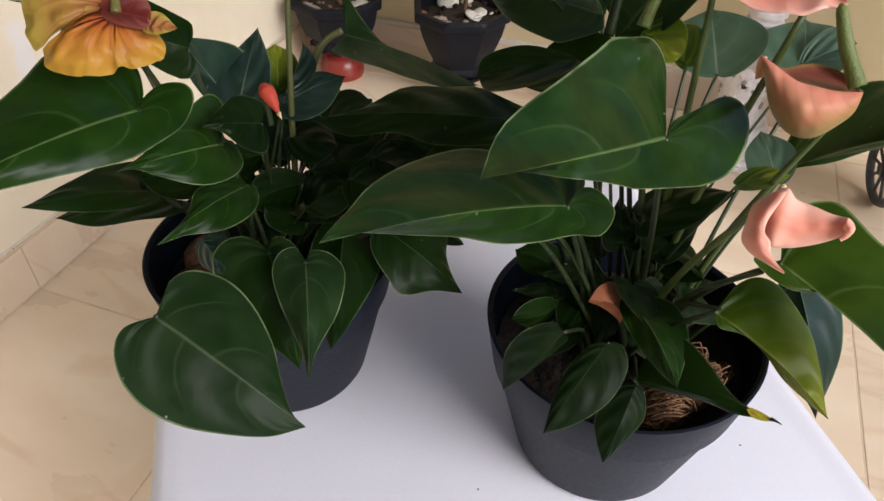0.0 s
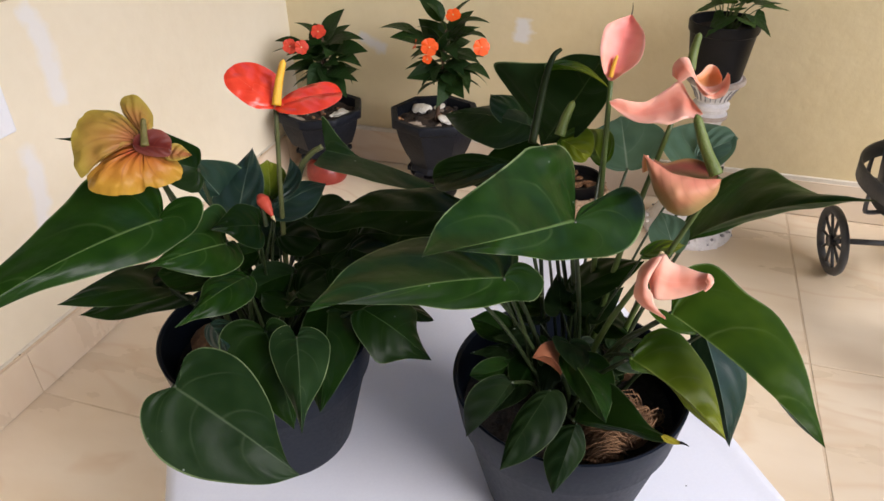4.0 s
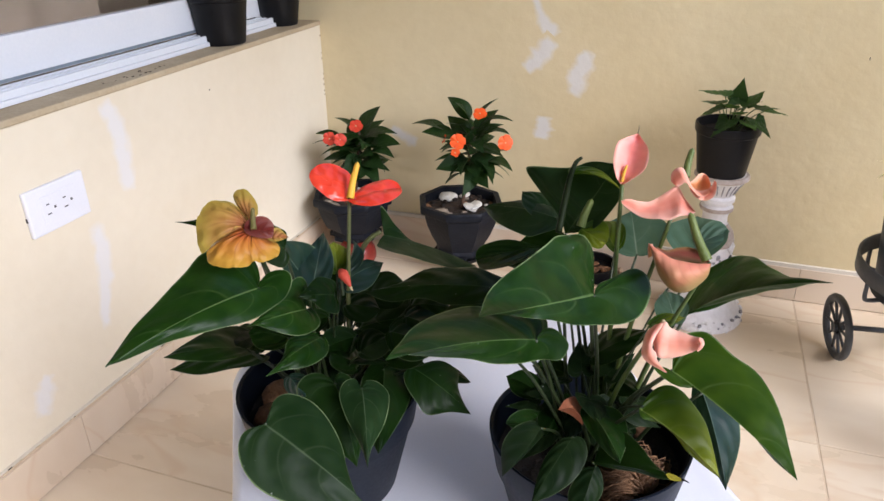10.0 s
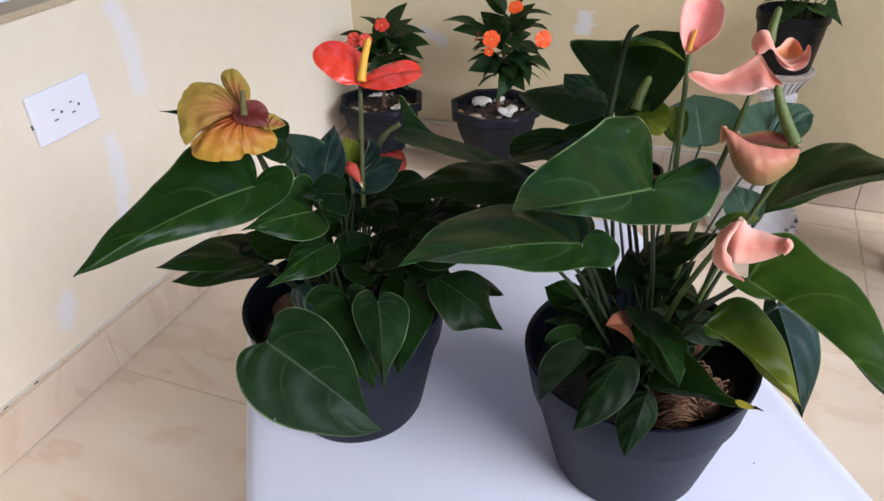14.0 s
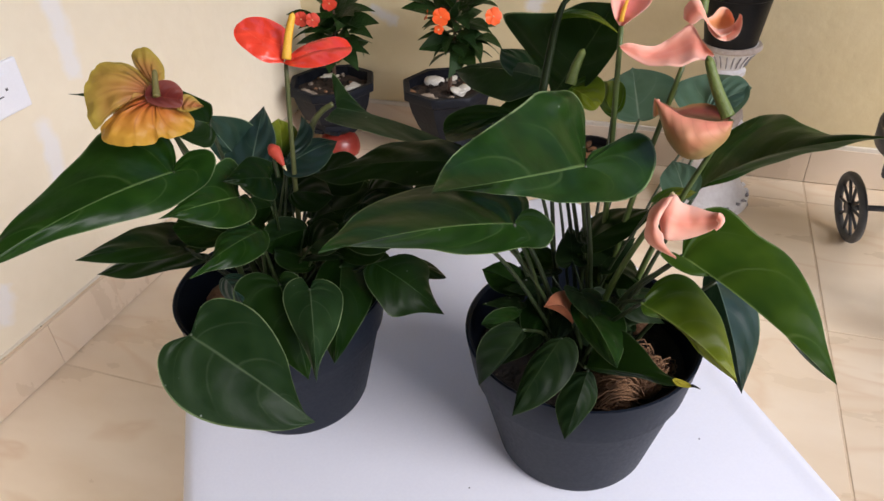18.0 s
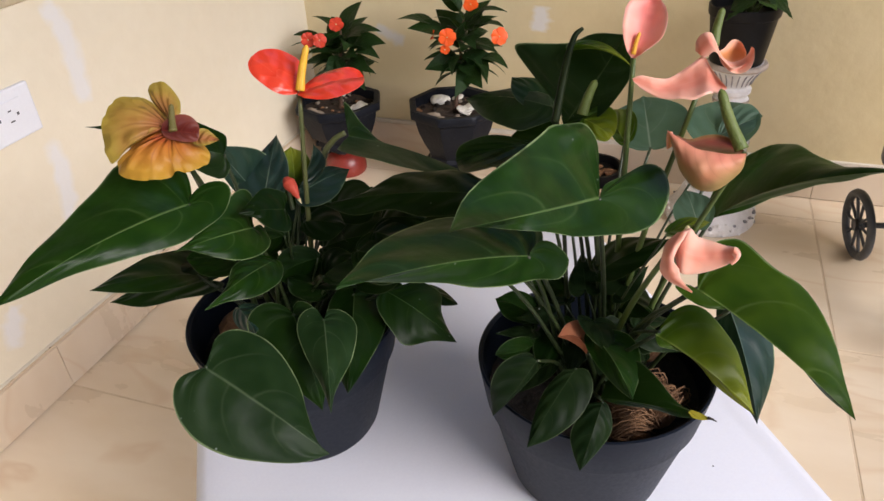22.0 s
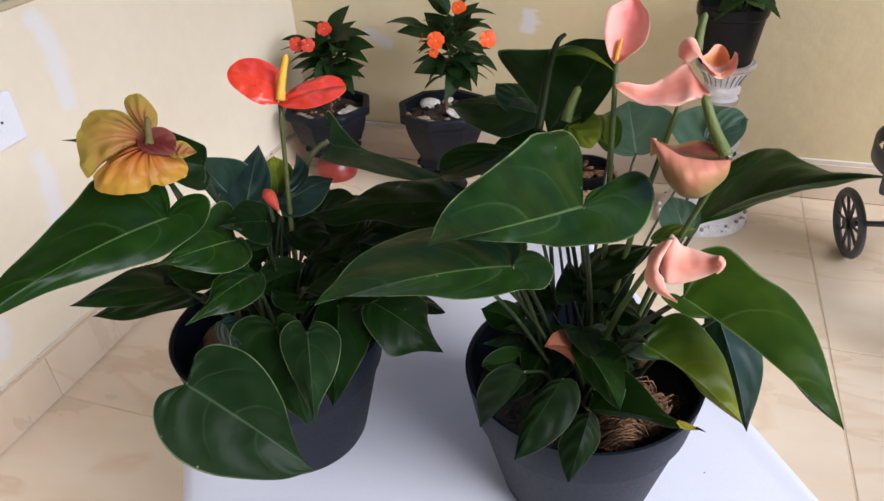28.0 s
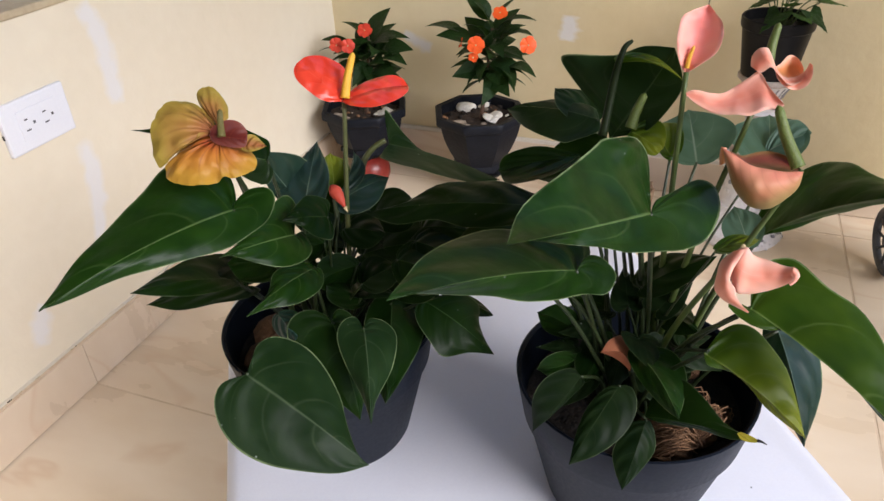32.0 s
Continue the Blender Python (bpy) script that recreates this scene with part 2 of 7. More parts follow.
def tube_lists(points, radii, sides=8, base=0):
    verts, faces = [], []
    up = Vector((0.3, 0.2, 1)).normalized()
    n = len(points)
    for i, p in enumerate(points):
        d = (points[min(i + 1, n - 1)] - points[max(i - 1, 0)]).normalized()
        s = d.cross(up)
        if s.length < 0.05:
            s = d.cross(Vector((1, 0, 0)))
        s.normalize()
        q = d.cross(s)
        r = radii(i / (n - 1)) if callable(radii) else radii
        for k in range(sides):
            a = 2 * math.pi * k / sides
            verts.append(p + r * (math.cos(a) * s + math.sin(a) * q))
    for i in range(n - 1):
        for k in range(sides):
            a, b = base + i * sides + k, base + i * sides + (k + 1) % sides
            faces.append((a, b, b + sides, a + sides))
    faces.append(tuple(base + k for k in reversed(range(sides))))
    faces.append(tuple(base + (n - 1) * sides + k for k in range(sides)))
    return verts, faces


def tube(name, points, radii, mat, parent, label="", sides=8, steps=6):
    pts = spline(points, steps) if steps else [Vector(p) for p in points]
    v, f = tube_lists(pts, radii, sides)
    return put(name, from_lists(name, v, f, mat), parent, label)


def ring_lists(r, tube_r, steps=40, sides=8, flat=1.0):
    """A torus round z; flat stretches its section along z."""
    v, f = [], []
    for i in range(steps):
        a = 2 * math.pi * i / steps
        for k in range(sides):
            b = 2 * math.pi * k / sides
            q = r + tube_r * math.cos(b)
            v.append((q * math.cos(a), q * math.sin(a), tube_r * flat * math.sin(b)))
    for i in range(steps):
        for k in range(sides):
            f.append((i * sides + k, (i + 1) % steps * sides + k, (i + 1) % steps * sides + (k + 1) % sides, i * sides + (k + 1) % sides))
    return v, f


def heap(name, mat, parent, label, r, z, seed, bump=0.006, rings=9, steps=30, squash=None):
    """An uneven round of soil that fills a pot to the height z."""
    rnd = random.Random(seed)
    v, f = [(0, 0, z + rnd.uniform(0, bump))], []
    for i in range(1, rings + 1):
        for k in range(steps):
            a = 2 * math.pi * k / steps
            q = r * i / rings
            h = noise.noise((q * math.cos(a) * 60, q * math.sin(a) * 60, seed)) * bump + rnd.uniform(-0.3, 0.3) * bump
            v.append((q * math.cos(a), q * math.sin(a), z + h * (i < rings)))
    f += [(0, 1 + k, 1 + (k + 1) % steps) for k in range(steps)]
    for i in range(rings - 1):
        for k in range(steps):
            a, b = 1 + i * steps + k, 1 + i * steps + (k + 1) % steps
            f.append((a, a + steps, b + steps, b))
    return put(name, from_lists(name, v, f, mat), parent, label)


def pebble(name, mat, parent, at, size, seed, flat=0.5):
    rnd = random.Random(seed)
    bm = bmesh.new()
    bmesh.ops.create_icosphere(bm, subdivisions=2, radius=1)
    turn = Euler((rnd.uniform(-0.4, 0.4), rnd.uniform(-0.4, 0.4), rnd.uniform(0, 6.3))).to_matrix()
    sx, sy = rnd.uniform(0.8, 1.25), rnd.uniform(0.7, 1.1)
    for w in bm.verts:
        k = 1 + 0.25 * noise.noise(w.co * 1.3 + Vector((seed, 0, 0)))
        w.co = turn @ Vector((w.co.x * sx * k, w.co.y * sy * k, w.co.z * flat * k)) * size + Vector(at)
    return part(name, bm, mat, parent, smooth=True)


LEAF_OUT = ((-0.03, 0.0), (-0.17, 0.10), (-0.31, 0.36), (-0.29, 0.70), (-0.10, 0.95), (0.14, 1.0), (0.36, 0.88), (0.58, 0.62), (0.78, 0.33), (0.92, 0.11), (1.0, 0.0))


def ease(u):
    return 0.5 * (u + math.sqrt(u * u + 0.04))


def blade(name, base, tip, side_a, side_b, mat, parent, label="", arch=0.06, cup=0.12, lobe_a=0.6, lobe_b=0.6, edge_a=None, edge_b=None, bow=0.0, wave=0.012, droop=0.0, narrow=1.0, seed=0, rows=3, cols=8, ripple=0.042, round=0.0, curl=None):
    """A heart-shaped leaf or spathe. base is where its stalk joins, tip its point; side_a and side_b reach out from the midrib.
    edge_a and edge_b shape an outline of its own: steps (along the midrib, out along the side, lift) from the notch to the tip.
    curl (from, to, amount) rolls part of the first side's rim over."""
    j, axis = Vector(base), Vector(tip) - Vector(base)
    va, vb = Vector(side_a), Vector(side_b)
    nrm = axis.cross(va - vb).normalized()
    if nrm.z < 0:
        nrm = -nrm
    length = axis.length
    verts, faces, uvs = [], [], []
    for side, vs, lobe, edge in ((0, va, lobe_a, edge_a), (1, vb, lobe_b, edge_b)):
        start = len(verts)
        if edge:
            shape = [(0.0, 0.0, 0.0)] + [tuple(q) if len(q) == 3 else (*q, 0.0) for q in edge] + [(1.0, 0.0, 0.0)]
        else:
            shape = [(u if u > 0 else u * lobe, w**narrow, 0.0) for u, w in LEAF_OUT]
        out = spline(shape, rows + 1 if edge else rows)
        turn = min(range(len(out)), key=lambda i: out[i].x)
        low, far = ease(out[turn].x), 0.0
        for i, o in enumerate(out):
            if i > turn:
                far = max(far, (ease(o.x) - low) / (ease(1.0) - low))
            c, w = min(far, 1.0), o.y
            spine = j + axis * c + nrm * length * (arch * 4 * c * (1 - c) - droop * c**3) + vs * (bow * (1 if side == 0 else -1) * 4 * c * (1 - c))
            rim = j + axis * o.x + vs * w + nrm * length * o.z
            kk = i / (len(out) - 1)
            for q in range(cols):
                s = q / (cols - 1)
                p = spine.lerp(rim, s) + nrm * length * (arch * 4 * c * (1 - c) * (1 - s) * s)
                lift = vs.length * (cup * (w * s) * abs(w * s) + wave * s * s * math.sin(kk * 15 + seed * 1.7 + side * 2) * min(1, 3 * abs(w)))
                lift += length * ripple * s * noise.noise(p * 30 + Vector((seed, 0, 0))) - 0.012 * length * max(0, s - 0.8)
                lift += length * 0.0065 * math.sin((kk - 0.22 * s * s) * 31.4 + seed) * 4 * s * (1 - s) * min(1, 2 * abs(w)) * (name == "leaf")
                lift += length * round * (1 - s * s) * 4 * (0.9 * c + 0.1) * (0.9 - 0.9 * c)
                if curl and side == 0 and curl[0] < kk < curl[1] and s > 0.55:
                    roll = math.sin(math.pi * (kk - curl[0]) / (curl[1] - curl[0])) * curl[2]
                    turn_up = 2.6 * (s - 0.55) / 0.45
                    p = p - (rim - spine).normalized() * roll * (1 - math.cos(turn_up)) * 0.6
                    lift += roll * math.sin(turn_up)
                verts.append(p + nrm * lift)
                uvs.append((kk + side * 0.037, s))
        for i in range(len(out) - 1):
            for q in range(cols - 1):
                a = start + i * cols + q
                faces.append((a, a + 1, a + cols + 1, a + cols) if side else (a, a + cols, a + cols + 1, a + 1))
    return put(name, from_lists(name, verts, faces, mat, uvs), parent, label)


def ruffle(name, centre, rim, toward, mat, parent, label="", crinkle=0.0016, dome=0.35):
    """A round crinkled spathe fanned out from its centre through a few points of its rim, domed towards one side."""
    c = Vector(centre)
    edge = spline([Vector(q) for q in rim], 5)
    n = len(edge)
    verts, faces, uvs = [], [], []
    up = Vector(toward).normalized()
    cols = 12
    for i, e in enumerate(edge):
        for q in range(cols):
            s = q / (cols - 1)
            p = c.lerp(e, s)
            h = dome * (e - c).length * (s - s * s) * 2
            h += crinkle * (0.12 * s * math.sin(i * 2.1 + s * 3) + 1.6 * s * noise.noise(p * 150) + 1.1 * s * noise.noise(p * 330) + 0.55 * s * s * math.sin(i * 0.7))
            verts.append(p + up * h)
            uvs.append((i / (n - 1), s))
    for i in range(n - 1):
        for q in range(cols - 1):
            a = i * cols + q
            faces.append((a, a + cols, a + cols + 1, a + 1))
    return put(name, from_lists(name, verts, faces, mat, uvs), parent, label)


def spadix(base, tip, r, mat, parent, label):
    b, t = Vector(base), Vector(tip)
    side = (t - b).cross(Vector((0.2, 1, 0.1))).normalized() * (t - b).length * 0.03
    pts = spline([b, (b + t) / 2 + side, t], 10)
    return put("spadix", from_lists("spadix", *tube_lists(pts, lambda s: r * (1.0 - 0.35 * s) * math.sqrt(max(1e-4, 1 - max(0, (s - 0.86) / 0.142) ** 2)) * (1 + 0.015 * math.sin(s * 140)), 10), mat), parent, label)


def bud(base, tip, r, mat, tip_mat, parent, label):
    """A closed flower bud: a drop, fat near its base, with a pale point."""
    b, t = Vector(base), Vector(tip)
    side = (t - b).cross(Vector((0.2, 1, 0.1))).normalized() * (t - b).length * 0.05
    pts = spline([b, (b + t) / 2 + side, t], 12)
    ob = put("bud", from_lists("bud", *tube_lists(pts, lambda s: r * max(0.05, math.sqrt(min(1, s * 3.2)) * (1 - s ** 1.6)) * (1 + 0.03 * math.sin(s * 30)), 14), mat), parent, label)
    put("bud_tip", from_lists("bud_tip", *tube_lists([pts[-3], t, t + (t - b) * 0.12], lambda s: 0.0012 * (1.05 - s), 8), tip_mat), ob)
    return ob


def fold(name, sections, toward, bulge, mat, parent, label="", one_way=False):
    """A fleshy folded spathe lobe: a skin between two edges, swelling (or hollow) across, with real thickness and a rounded rim."""
    up = Vector(toward).normalized()
    left, right = spline([a for a, b in sections], 6), spline([b for a, b in sections], 6)
    wide = max((b - a).length for a, b in zip(left, right))
    cols, n = 11, len(left)
    verts, faces, uvs = [], [], []
    for i, (a, b) in enumerate(zip(left, right)):
        part_w = (b - a).length / wide
        front, back, fu = [], [], []
        for q in range(cols):
            s = q / (cols - 1)
            p = a.lerp(b, s)
            p = p + up * (bulge * part_w * 4 * s * (1 - s) + 0.0018 * part_w * noise.noise(p * 70) + 0.0010 * noise.noise(p * 190))
            thick = 0.0005 + 0.0007 * abs(2 * s - 1) ** 6
            front.append(p + up * thick)
            back.append(p - up * thick)
            fu.append((i / (n - 1), s if one_way else abs(2 * s - 1)))
        verts += front + back[::-1]
        uvs += fu + fu[::-1]
    ring = cols * 2
    for i in range(n - 1):
        for q in range(ring):
            a, b = i * ring + q, i * ring + (q + 1) % ring
            faces.append((a, b, b + ring, a + ring))
    return put(name, from_lists(name, verts, faces, mat, uvs), parent, label)

# ---- materials ----
PLASTER = make_mat("cream_plaster", (0.610, 0.500, 0.292), (0.740, 0.636, 0.408), 0.85, 1.6, 0.42, 30, fine=0.18, spec=0.25)
# same paint as PLASTER, paler: the left wall's stronger light put into colour
PLASTER_LIT = make_mat("lit_cream_plaster", (0.665, 0.585, 0.440), (0.765, 0.695, 0.555), 0.85, 1.6, 0.32, 34, fine=0.18, spec=0.25)
CEMENT = make_mat("bare_cement", (0.38, 0.30, 0.19), (0.52, 0.43, 0.29), 0.9, 9, 0.3, 120)
GROUT = make_mat("grout", (0.53, 0.405, 0.27), (0.68, 0.55, 0.40), 0.9, 20, 0.2, 200)
WHITE_GROUT = make_mat("pale_grout", (0.6, 0.55, 0.47), (0.72, 0.67, 0.58), 0.9, 20, 0.2, 200)
WHITE_PLASTIC = make_mat("white_plastic", (0.70, 0.71, 0.76), (0.76, 0.77, 0.81), 0.38, 5, 0.04, 220)
TABLE_WHITE = make_mat("white_table_plastic", (0.66, 0.67, 0.74), (0.72, 0.73, 0.79), 0.42, 6, 0.02, 420)
ALU = make_mat("white_aluminium", (0.66, 0.69, 0.74), (0.74, 0.76, 0.80), 0.35, 4, 0.03, 200)
GASKET = make_mat("grey_gasket", (0.14, 0.17, 0.20), (0.22, 0.26, 0.30), 0.6, 30, 0.1, 200)
SLOT = make_mat("grey_socket_slot", (0.06, 0.06, 0.07), (0.10, 0.10, 0.11), 0.6, 20, 0, 100)
DARK = make_mat("dark_slot", (0.02, 0.02, 0.02), (0.05, 0.05, 0.05), 0.6, 20, 0, 100)
POT_SLATE = make_mat("slate_plastic", (0.0042, 0.0065, 0.012), (0.007, 0.010, 0.017), 0.45, 20, 0.02, 320, spec=0.12)
POT_BLACK = make_mat("black_plastic", (0.004, 0.004, 0.005), (0.009, 0.009, 0.010), 0.42, 22, 0.08, 260, spec=0.2)
POT_OCT = make_mat("dark_glazed_plastic", (0.006, 0.0075, 0.011), (0.013, 0.0145, 0.020), 0.42, 30, 0.25, 140, spec=0.12)
POT_GREY = make_mat("grey_planter_plastic", (0.029, 0.044, 0.061), (0.043, 0.061, 0.081), 0.45, 12, 0.06, 220, spec=0.3)
IRON = make_mat("painted_iron", (0.045, 0.050, 0.058), (0.085, 0.090, 0.10), 0.5, 40, 0.25, 300, spec=0.5)
BROWN_SOIL = make_mat("brown_soil", (0.010, 0.006, 0.004), (0.055, 0.032, 0.019), 0.95, 90, 0.9, 260)
RED_STEM = make_mat("reddish_stem", (0.07, 0.035, 0.022), (0.15, 0.085, 0.055), 0.7, 50, 0.4, 200)
SOIL = make_mat("dark_soil", (0.004, 0.003, 0.002), (0.022, 0.013, 0.008), 0.95, 90, 0.9, 260)
BARK = make_mat("brown_bark", (0.10, 0.045, 0.020), (0.28, 0.14, 0.065), 0.9, 60, 0.8, 300, rand=0.3)
COIR = make_mat("coconut_fibre", (0.09, 0.042, 0.02), (0.25, 0.13, 0.06), 0.95, 120, 0.5, 400, rand=0.3)
STONE = make_mat("white_pebble", (0.55, 0.52, 0.46), (0.75, 0.72, 0.66), 0.7, 60, 0.3, 200, rand=0.12)
GREY_STONE = make_mat("grey_pebble", (0.16, 0.12, 0.09), (0.34, 0.28, 0.22), 0.8, 60, 0.3, 200, rand=0.3)
WICKER = make_mat("weathered_wicker", (0.20, 0.12, 0.07), (0.46, 0.33, 0.22), 0.8, 70, 0.4, 300, rand=0.15)
PETIOLE = make_mat("green_stalk", (0.011, 0.021, 0.005), (0.029, 0.044, 0.012), 0.45, 40, 0.1, 300, rand=0.2)
PETIOLE_DARK = make_mat("brown_stalk", (0.05, 0.04, 0.018), (0.11, 0.085, 0.04), 0.5, 50, 0.1, 300)
WOOD_STEM = make_mat("woody_stem", (0.12, 0.08, 0.05), (0.30, 0.22, 0.14), 0.85, 50, 0.6, 200)
CANE = make_mat("pale_cane", (0.17, 0.135, 0.09), (0.35, 0.29, 0.205), 0.8, 50, 0.6, 200)
PALE = make_mat("cream_spadix", (0.55, 0.42, 0.22), (0.68, 0.55, 0.32), 0.55, 60, 0.4, 900)
YELLOW = make_mat("yellow_spadix", (0.65, 0.33, 0.02), (0.80, 0.46, 0.04), 0.55, 60, 0.25, 900)
TENT_STALK = make_mat("olive_stalk", (0.055, 0.065, 0.018), (0.09, 0.10, 0.03), 0.5, 50, 0.1, 300)
FLOWER_STALK = make_mat("fresh_flower_stalk", (0.045, 0.078, 0.014), (0.082, 0.118, 0.026), 0.45, 50, 0.1, 300)
OLIVE_SPADIX = make_mat("olive_spadix", (0.10, 0.085, 0.02), (0.17, 0.145, 0.04), 0.5, 60, 0.25, 900)
STAND_RED = make_mat("red_glazed_clay", (0.17, 0.016, 0.012), (0.25, 0.032, 0.020), 0.35, 30, 0.15, 120)
GREEN_SPADIX = make_mat("green_spadix", (0.08, 0.12, 0.02), (0.15, 0.19, 0.04), 0.5, 60, 0.25, 900)
ORANGE = make_mat("orange_petal", (0.78, 0.075, 0.006), (0.88, 0.125, 0.010), 0.55, 90, 0.1, 300)
CRIMSON = make_mat("red_petal", (0.52, 0.030, 0.012), (0.68, 0.062, 0.022), 0.55, 90, 0.1, 300)
MARGIN = (0.17, 0.22, 0.11)
LEAF = leaf_mat("leaf_dark_green", (0.0026, 0.0100, 0.0015), (0.0080, 0.0222, 0.0032), (0.05, 0.09, 0.03), rough=0.32, spec=0.08, edge=0.45, margin=MARGIN, wide=1.0, rib=0.4, quilt=0.25, through_col=(0.005, 0.013, 0.001))
LEAF_GREEN = leaf_mat("leaf_mid_green", (0.0042, 0.0178, 0.0020), (0.0148, 0.0430, 0.0046), (0.095, 0.150, 0.050), rand=0.1, vein_amount=0.19, spec=0.12, edge=0.85, margin=(0.20, 0.26, 0.12), rib=0.75, wide=1.2, rough=0.31, quilt=0.32, pucker=0.6, through_col=(0.006, 0.020, 0.002))
LEAF_PALE = leaf_mat("leaf_pale_grey_green", (0.034, 0.066, 0.044), (0.066, 0.108, 0.076), (0.20, 0.24, 0.18), rand=0.15, vein_amount=0.25, spec=0.1, edge=0.5, rib=0.6, wide=1.4, rough=0.35, through_col=(0.040, 0.070, 0.030))
# LEAF made lighter and greyer; sky sheen is put into the base colour
LEAF_SHEENED = leaf_mat("leaf_dusty_green", (0.0055, 0.0165, 0.0048), (0.0165, 0.0350, 0.0115), (0.07, 0.10, 0.05), rough=0.38, spec=0.08, edge=0.85, margin=(0.20, 0.26, 0.12), wide=1.3, quilt=0.25, vein_amount=0.24, flecks=0.6, through_col=(0.006, 0.014, 0.002))
LEAF_OLD = leaf_mat("leaf_old_spotted", (0.0032, 0.0095, 0.0026), (0.0105, 0.0210, 0.0060), (0.06, 0.085, 0.04), rough=0.42, spec=0.06, edge=0.5, margin=MARGIN, rib=0.28, quilt=0.3, flecks=0.9, mottle=0.9, through_col=(0.004, 0.011, 0.002))
LEAF_SHOOT = make_mat("dark_green_shoot", (0.008, 0.0145, 0.0045), (0.018, 0.029, 0.009), 0.55, 50, 0.1, 300, spec=0.12)
BUD_RED = leaf_mat("bud_brick_red", (0.30, 0.035, 0.022), (0.46, 0.07, 0.04), (0.40, 0.16, 0.09), rough=0.4, edge=0.2, vein_amount=0.05, rand=0.02, rib=0.0, flecks=0, quilt=0.05)
LEAF_FRESH = leaf_mat("leaf_fresh_green", (0.013, 0.040, 0.003), (0.040, 0.078, 0.005), (0.17, 0.21, 0.05), rand=0.08, margin=(0.2, 0.25, 0.1), wide=1.6, spec=0.13, rough=0.32, quilt=0.5, vein_amount=0.22, through_col=(0.030, 0.056, 0.003), tip_col=(0.16, 0.175, 0.010))
LEAF_BRIGHT = leaf_mat("leaf_bright_green", (0.0095, 0.0275, 0.0024), (0.037, 0.067, 0.0050), (0.12, 0.17, 0.05), rand=0.05, spec=0.09, edge=0.6, rough=0.33, margin=(0.20, 0.26, 0.12), wide=1.2, vein_amount=0.22, quilt=0.32, pucker=0.5, through_col=(0.022, 0.047, 0.004))
LEAF_DEEP = leaf_mat("leaf_deep_green", (0.0072, 0.0250, 0.0022), (0.0235, 0.0540, 0.0046), (0.12, 0.17, 0.05), rand=0.05, spec=0.035, edge=0.85, rough=0.3, margin=(0.20, 0.26, 0.12), vein_amount=0.16, quilt=0.3, pucker=0.6, flecks=0.5, through_col=(0.007, 0.019, 0.002))
LEAF_YELLOW = leaf_mat("leaf_yellowed_tip", (0.24, 0.22, 0.02), (0.34, 0.28, 0.03), (0.10, 0.07, 0.02), rough=0.45)
LEAF_BLUE = leaf_mat("leaf_grey_green", (0.0060, 0.0175, 0.0120), (0.015, 0.035, 0.026), (0.09, 0.13, 0.09), rough=0.36, spec=0.24, margin=MARGIN, wide=1.5, quilt=0.5, through_col=(0.008, 0.024, 0.010))
LEAF_SMALL = leaf_mat("leaf_bush_green", (0.006, 0.019, 0.005), (0.018, 0.042, 0.011), (0.03, 0.06, 0.02), rough=0.42, edge=0.1, vein_amount=0.15, through_col=(0.014, 0.034, 0.006))
LEAF_HEART = leaf_mat("leaf_small_green", (0.020, 0.050, 0.013), (0.052, 0.098, 0.026), (0.08, 0.12, 0.04), rough=0.4, edge=0.2, vein_amount=0.15, rand=0.35, through_col=(0.03, 0.06, 0.008))
LEAF_IVY = leaf_mat("leaf_ivy_green", (0.010, 0.030, 0.008), (0.028, 0.060, 0.014), (0.07, 0.11, 0.035), rough=0.38, edge=0.2, vein_amount=0.15, rand=0.3, through_col=(0.02, 0.045, 0.006))
SPATHE_RED = leaf_mat("spathe_red", (0.56, 0.030, 0.014), (0.74, 0.078, 0.036), (0.82, 0.21, 0.13), rough=0.22, edge=0.5, vein_amount=0.03, rand=0.03, bump=0.9, rib=0.15, quilt=0.06, spec=0.45, pucker=1.5, flecks=0.7, through_col=(0.10, 0.008, 0.005))
SPATHE_PINK = leaf_mat("spathe_pink", (0.74, 0.22, 0.20), (0.83, 0.40, 0.34), (0.86, 0.54, 0.42), rough=0.35, edge=0.6, vein_amount=0.06, rand=0.04, bump=0.3, sheen=0.15, rib=0.1, flecks=0, grade=0.5, quilt=0.06, through_col=(0.16, 0.055, 0.035))
SPATHE_PEACH = leaf_mat("spathe_peach", (0.72, 0.26, 0.185), (0.80, 0.38, 0.28), (0.84, 0.58, 0.46), rough=0.4, edge=0.5, vein_amount=0.06, rand=0.04, bump=0.3, sheen=0.15, rib=0.1, flecks=0, quilt=0.06, grade=0.6, through_col=(0.16, 0.055, 0.035))
SPATHE_SCOOP = leaf_mat("spathe_orange_hollow", (0.64, 0.25, 0.09), (0.70, 0.34, 0.13), (0.82, 0.46, 0.34), rough=0.4, edge=0.6, vein_amount=0.0, rand=0.02, bump=0.3, sheen=0.15, rib=0.0, flecks=0, quilt=0.05, grade=0.95, through_col=(0.16, 0.055, 0.035))
# inside of the bowl spathe: its shade is painted as a darker colour
SPATHE_INSIDE_SHADE = leaf_mat("spathe_dark_inside", (0.24, 0.05, 0.035), (0.30, 0.08, 0.05), (0.22, 0.14, 0.05), rough=0.4, edge=0.8, vein_amount=0.2, rand=0.02, rib=0.0, flecks=0, quilt=0.05, grade=0.9)
SPATHE_GREENISH = leaf_mat("spathe_pink_green", (0.60, 0.17, 0.13), (0.60, 0.26, 0.17), (0.26, 0.22, 0.065), rough=0.36, edge=0.8, vein_amount=0.06, mottle=0.9, rand=0.02, grade=0.8, line=(0.42, 0.08, 0.06), rib=0.1, veins=9, thin=0.12, flecks=0, quilt=0.05, through_col=(0.16, 0.055, 0.035))
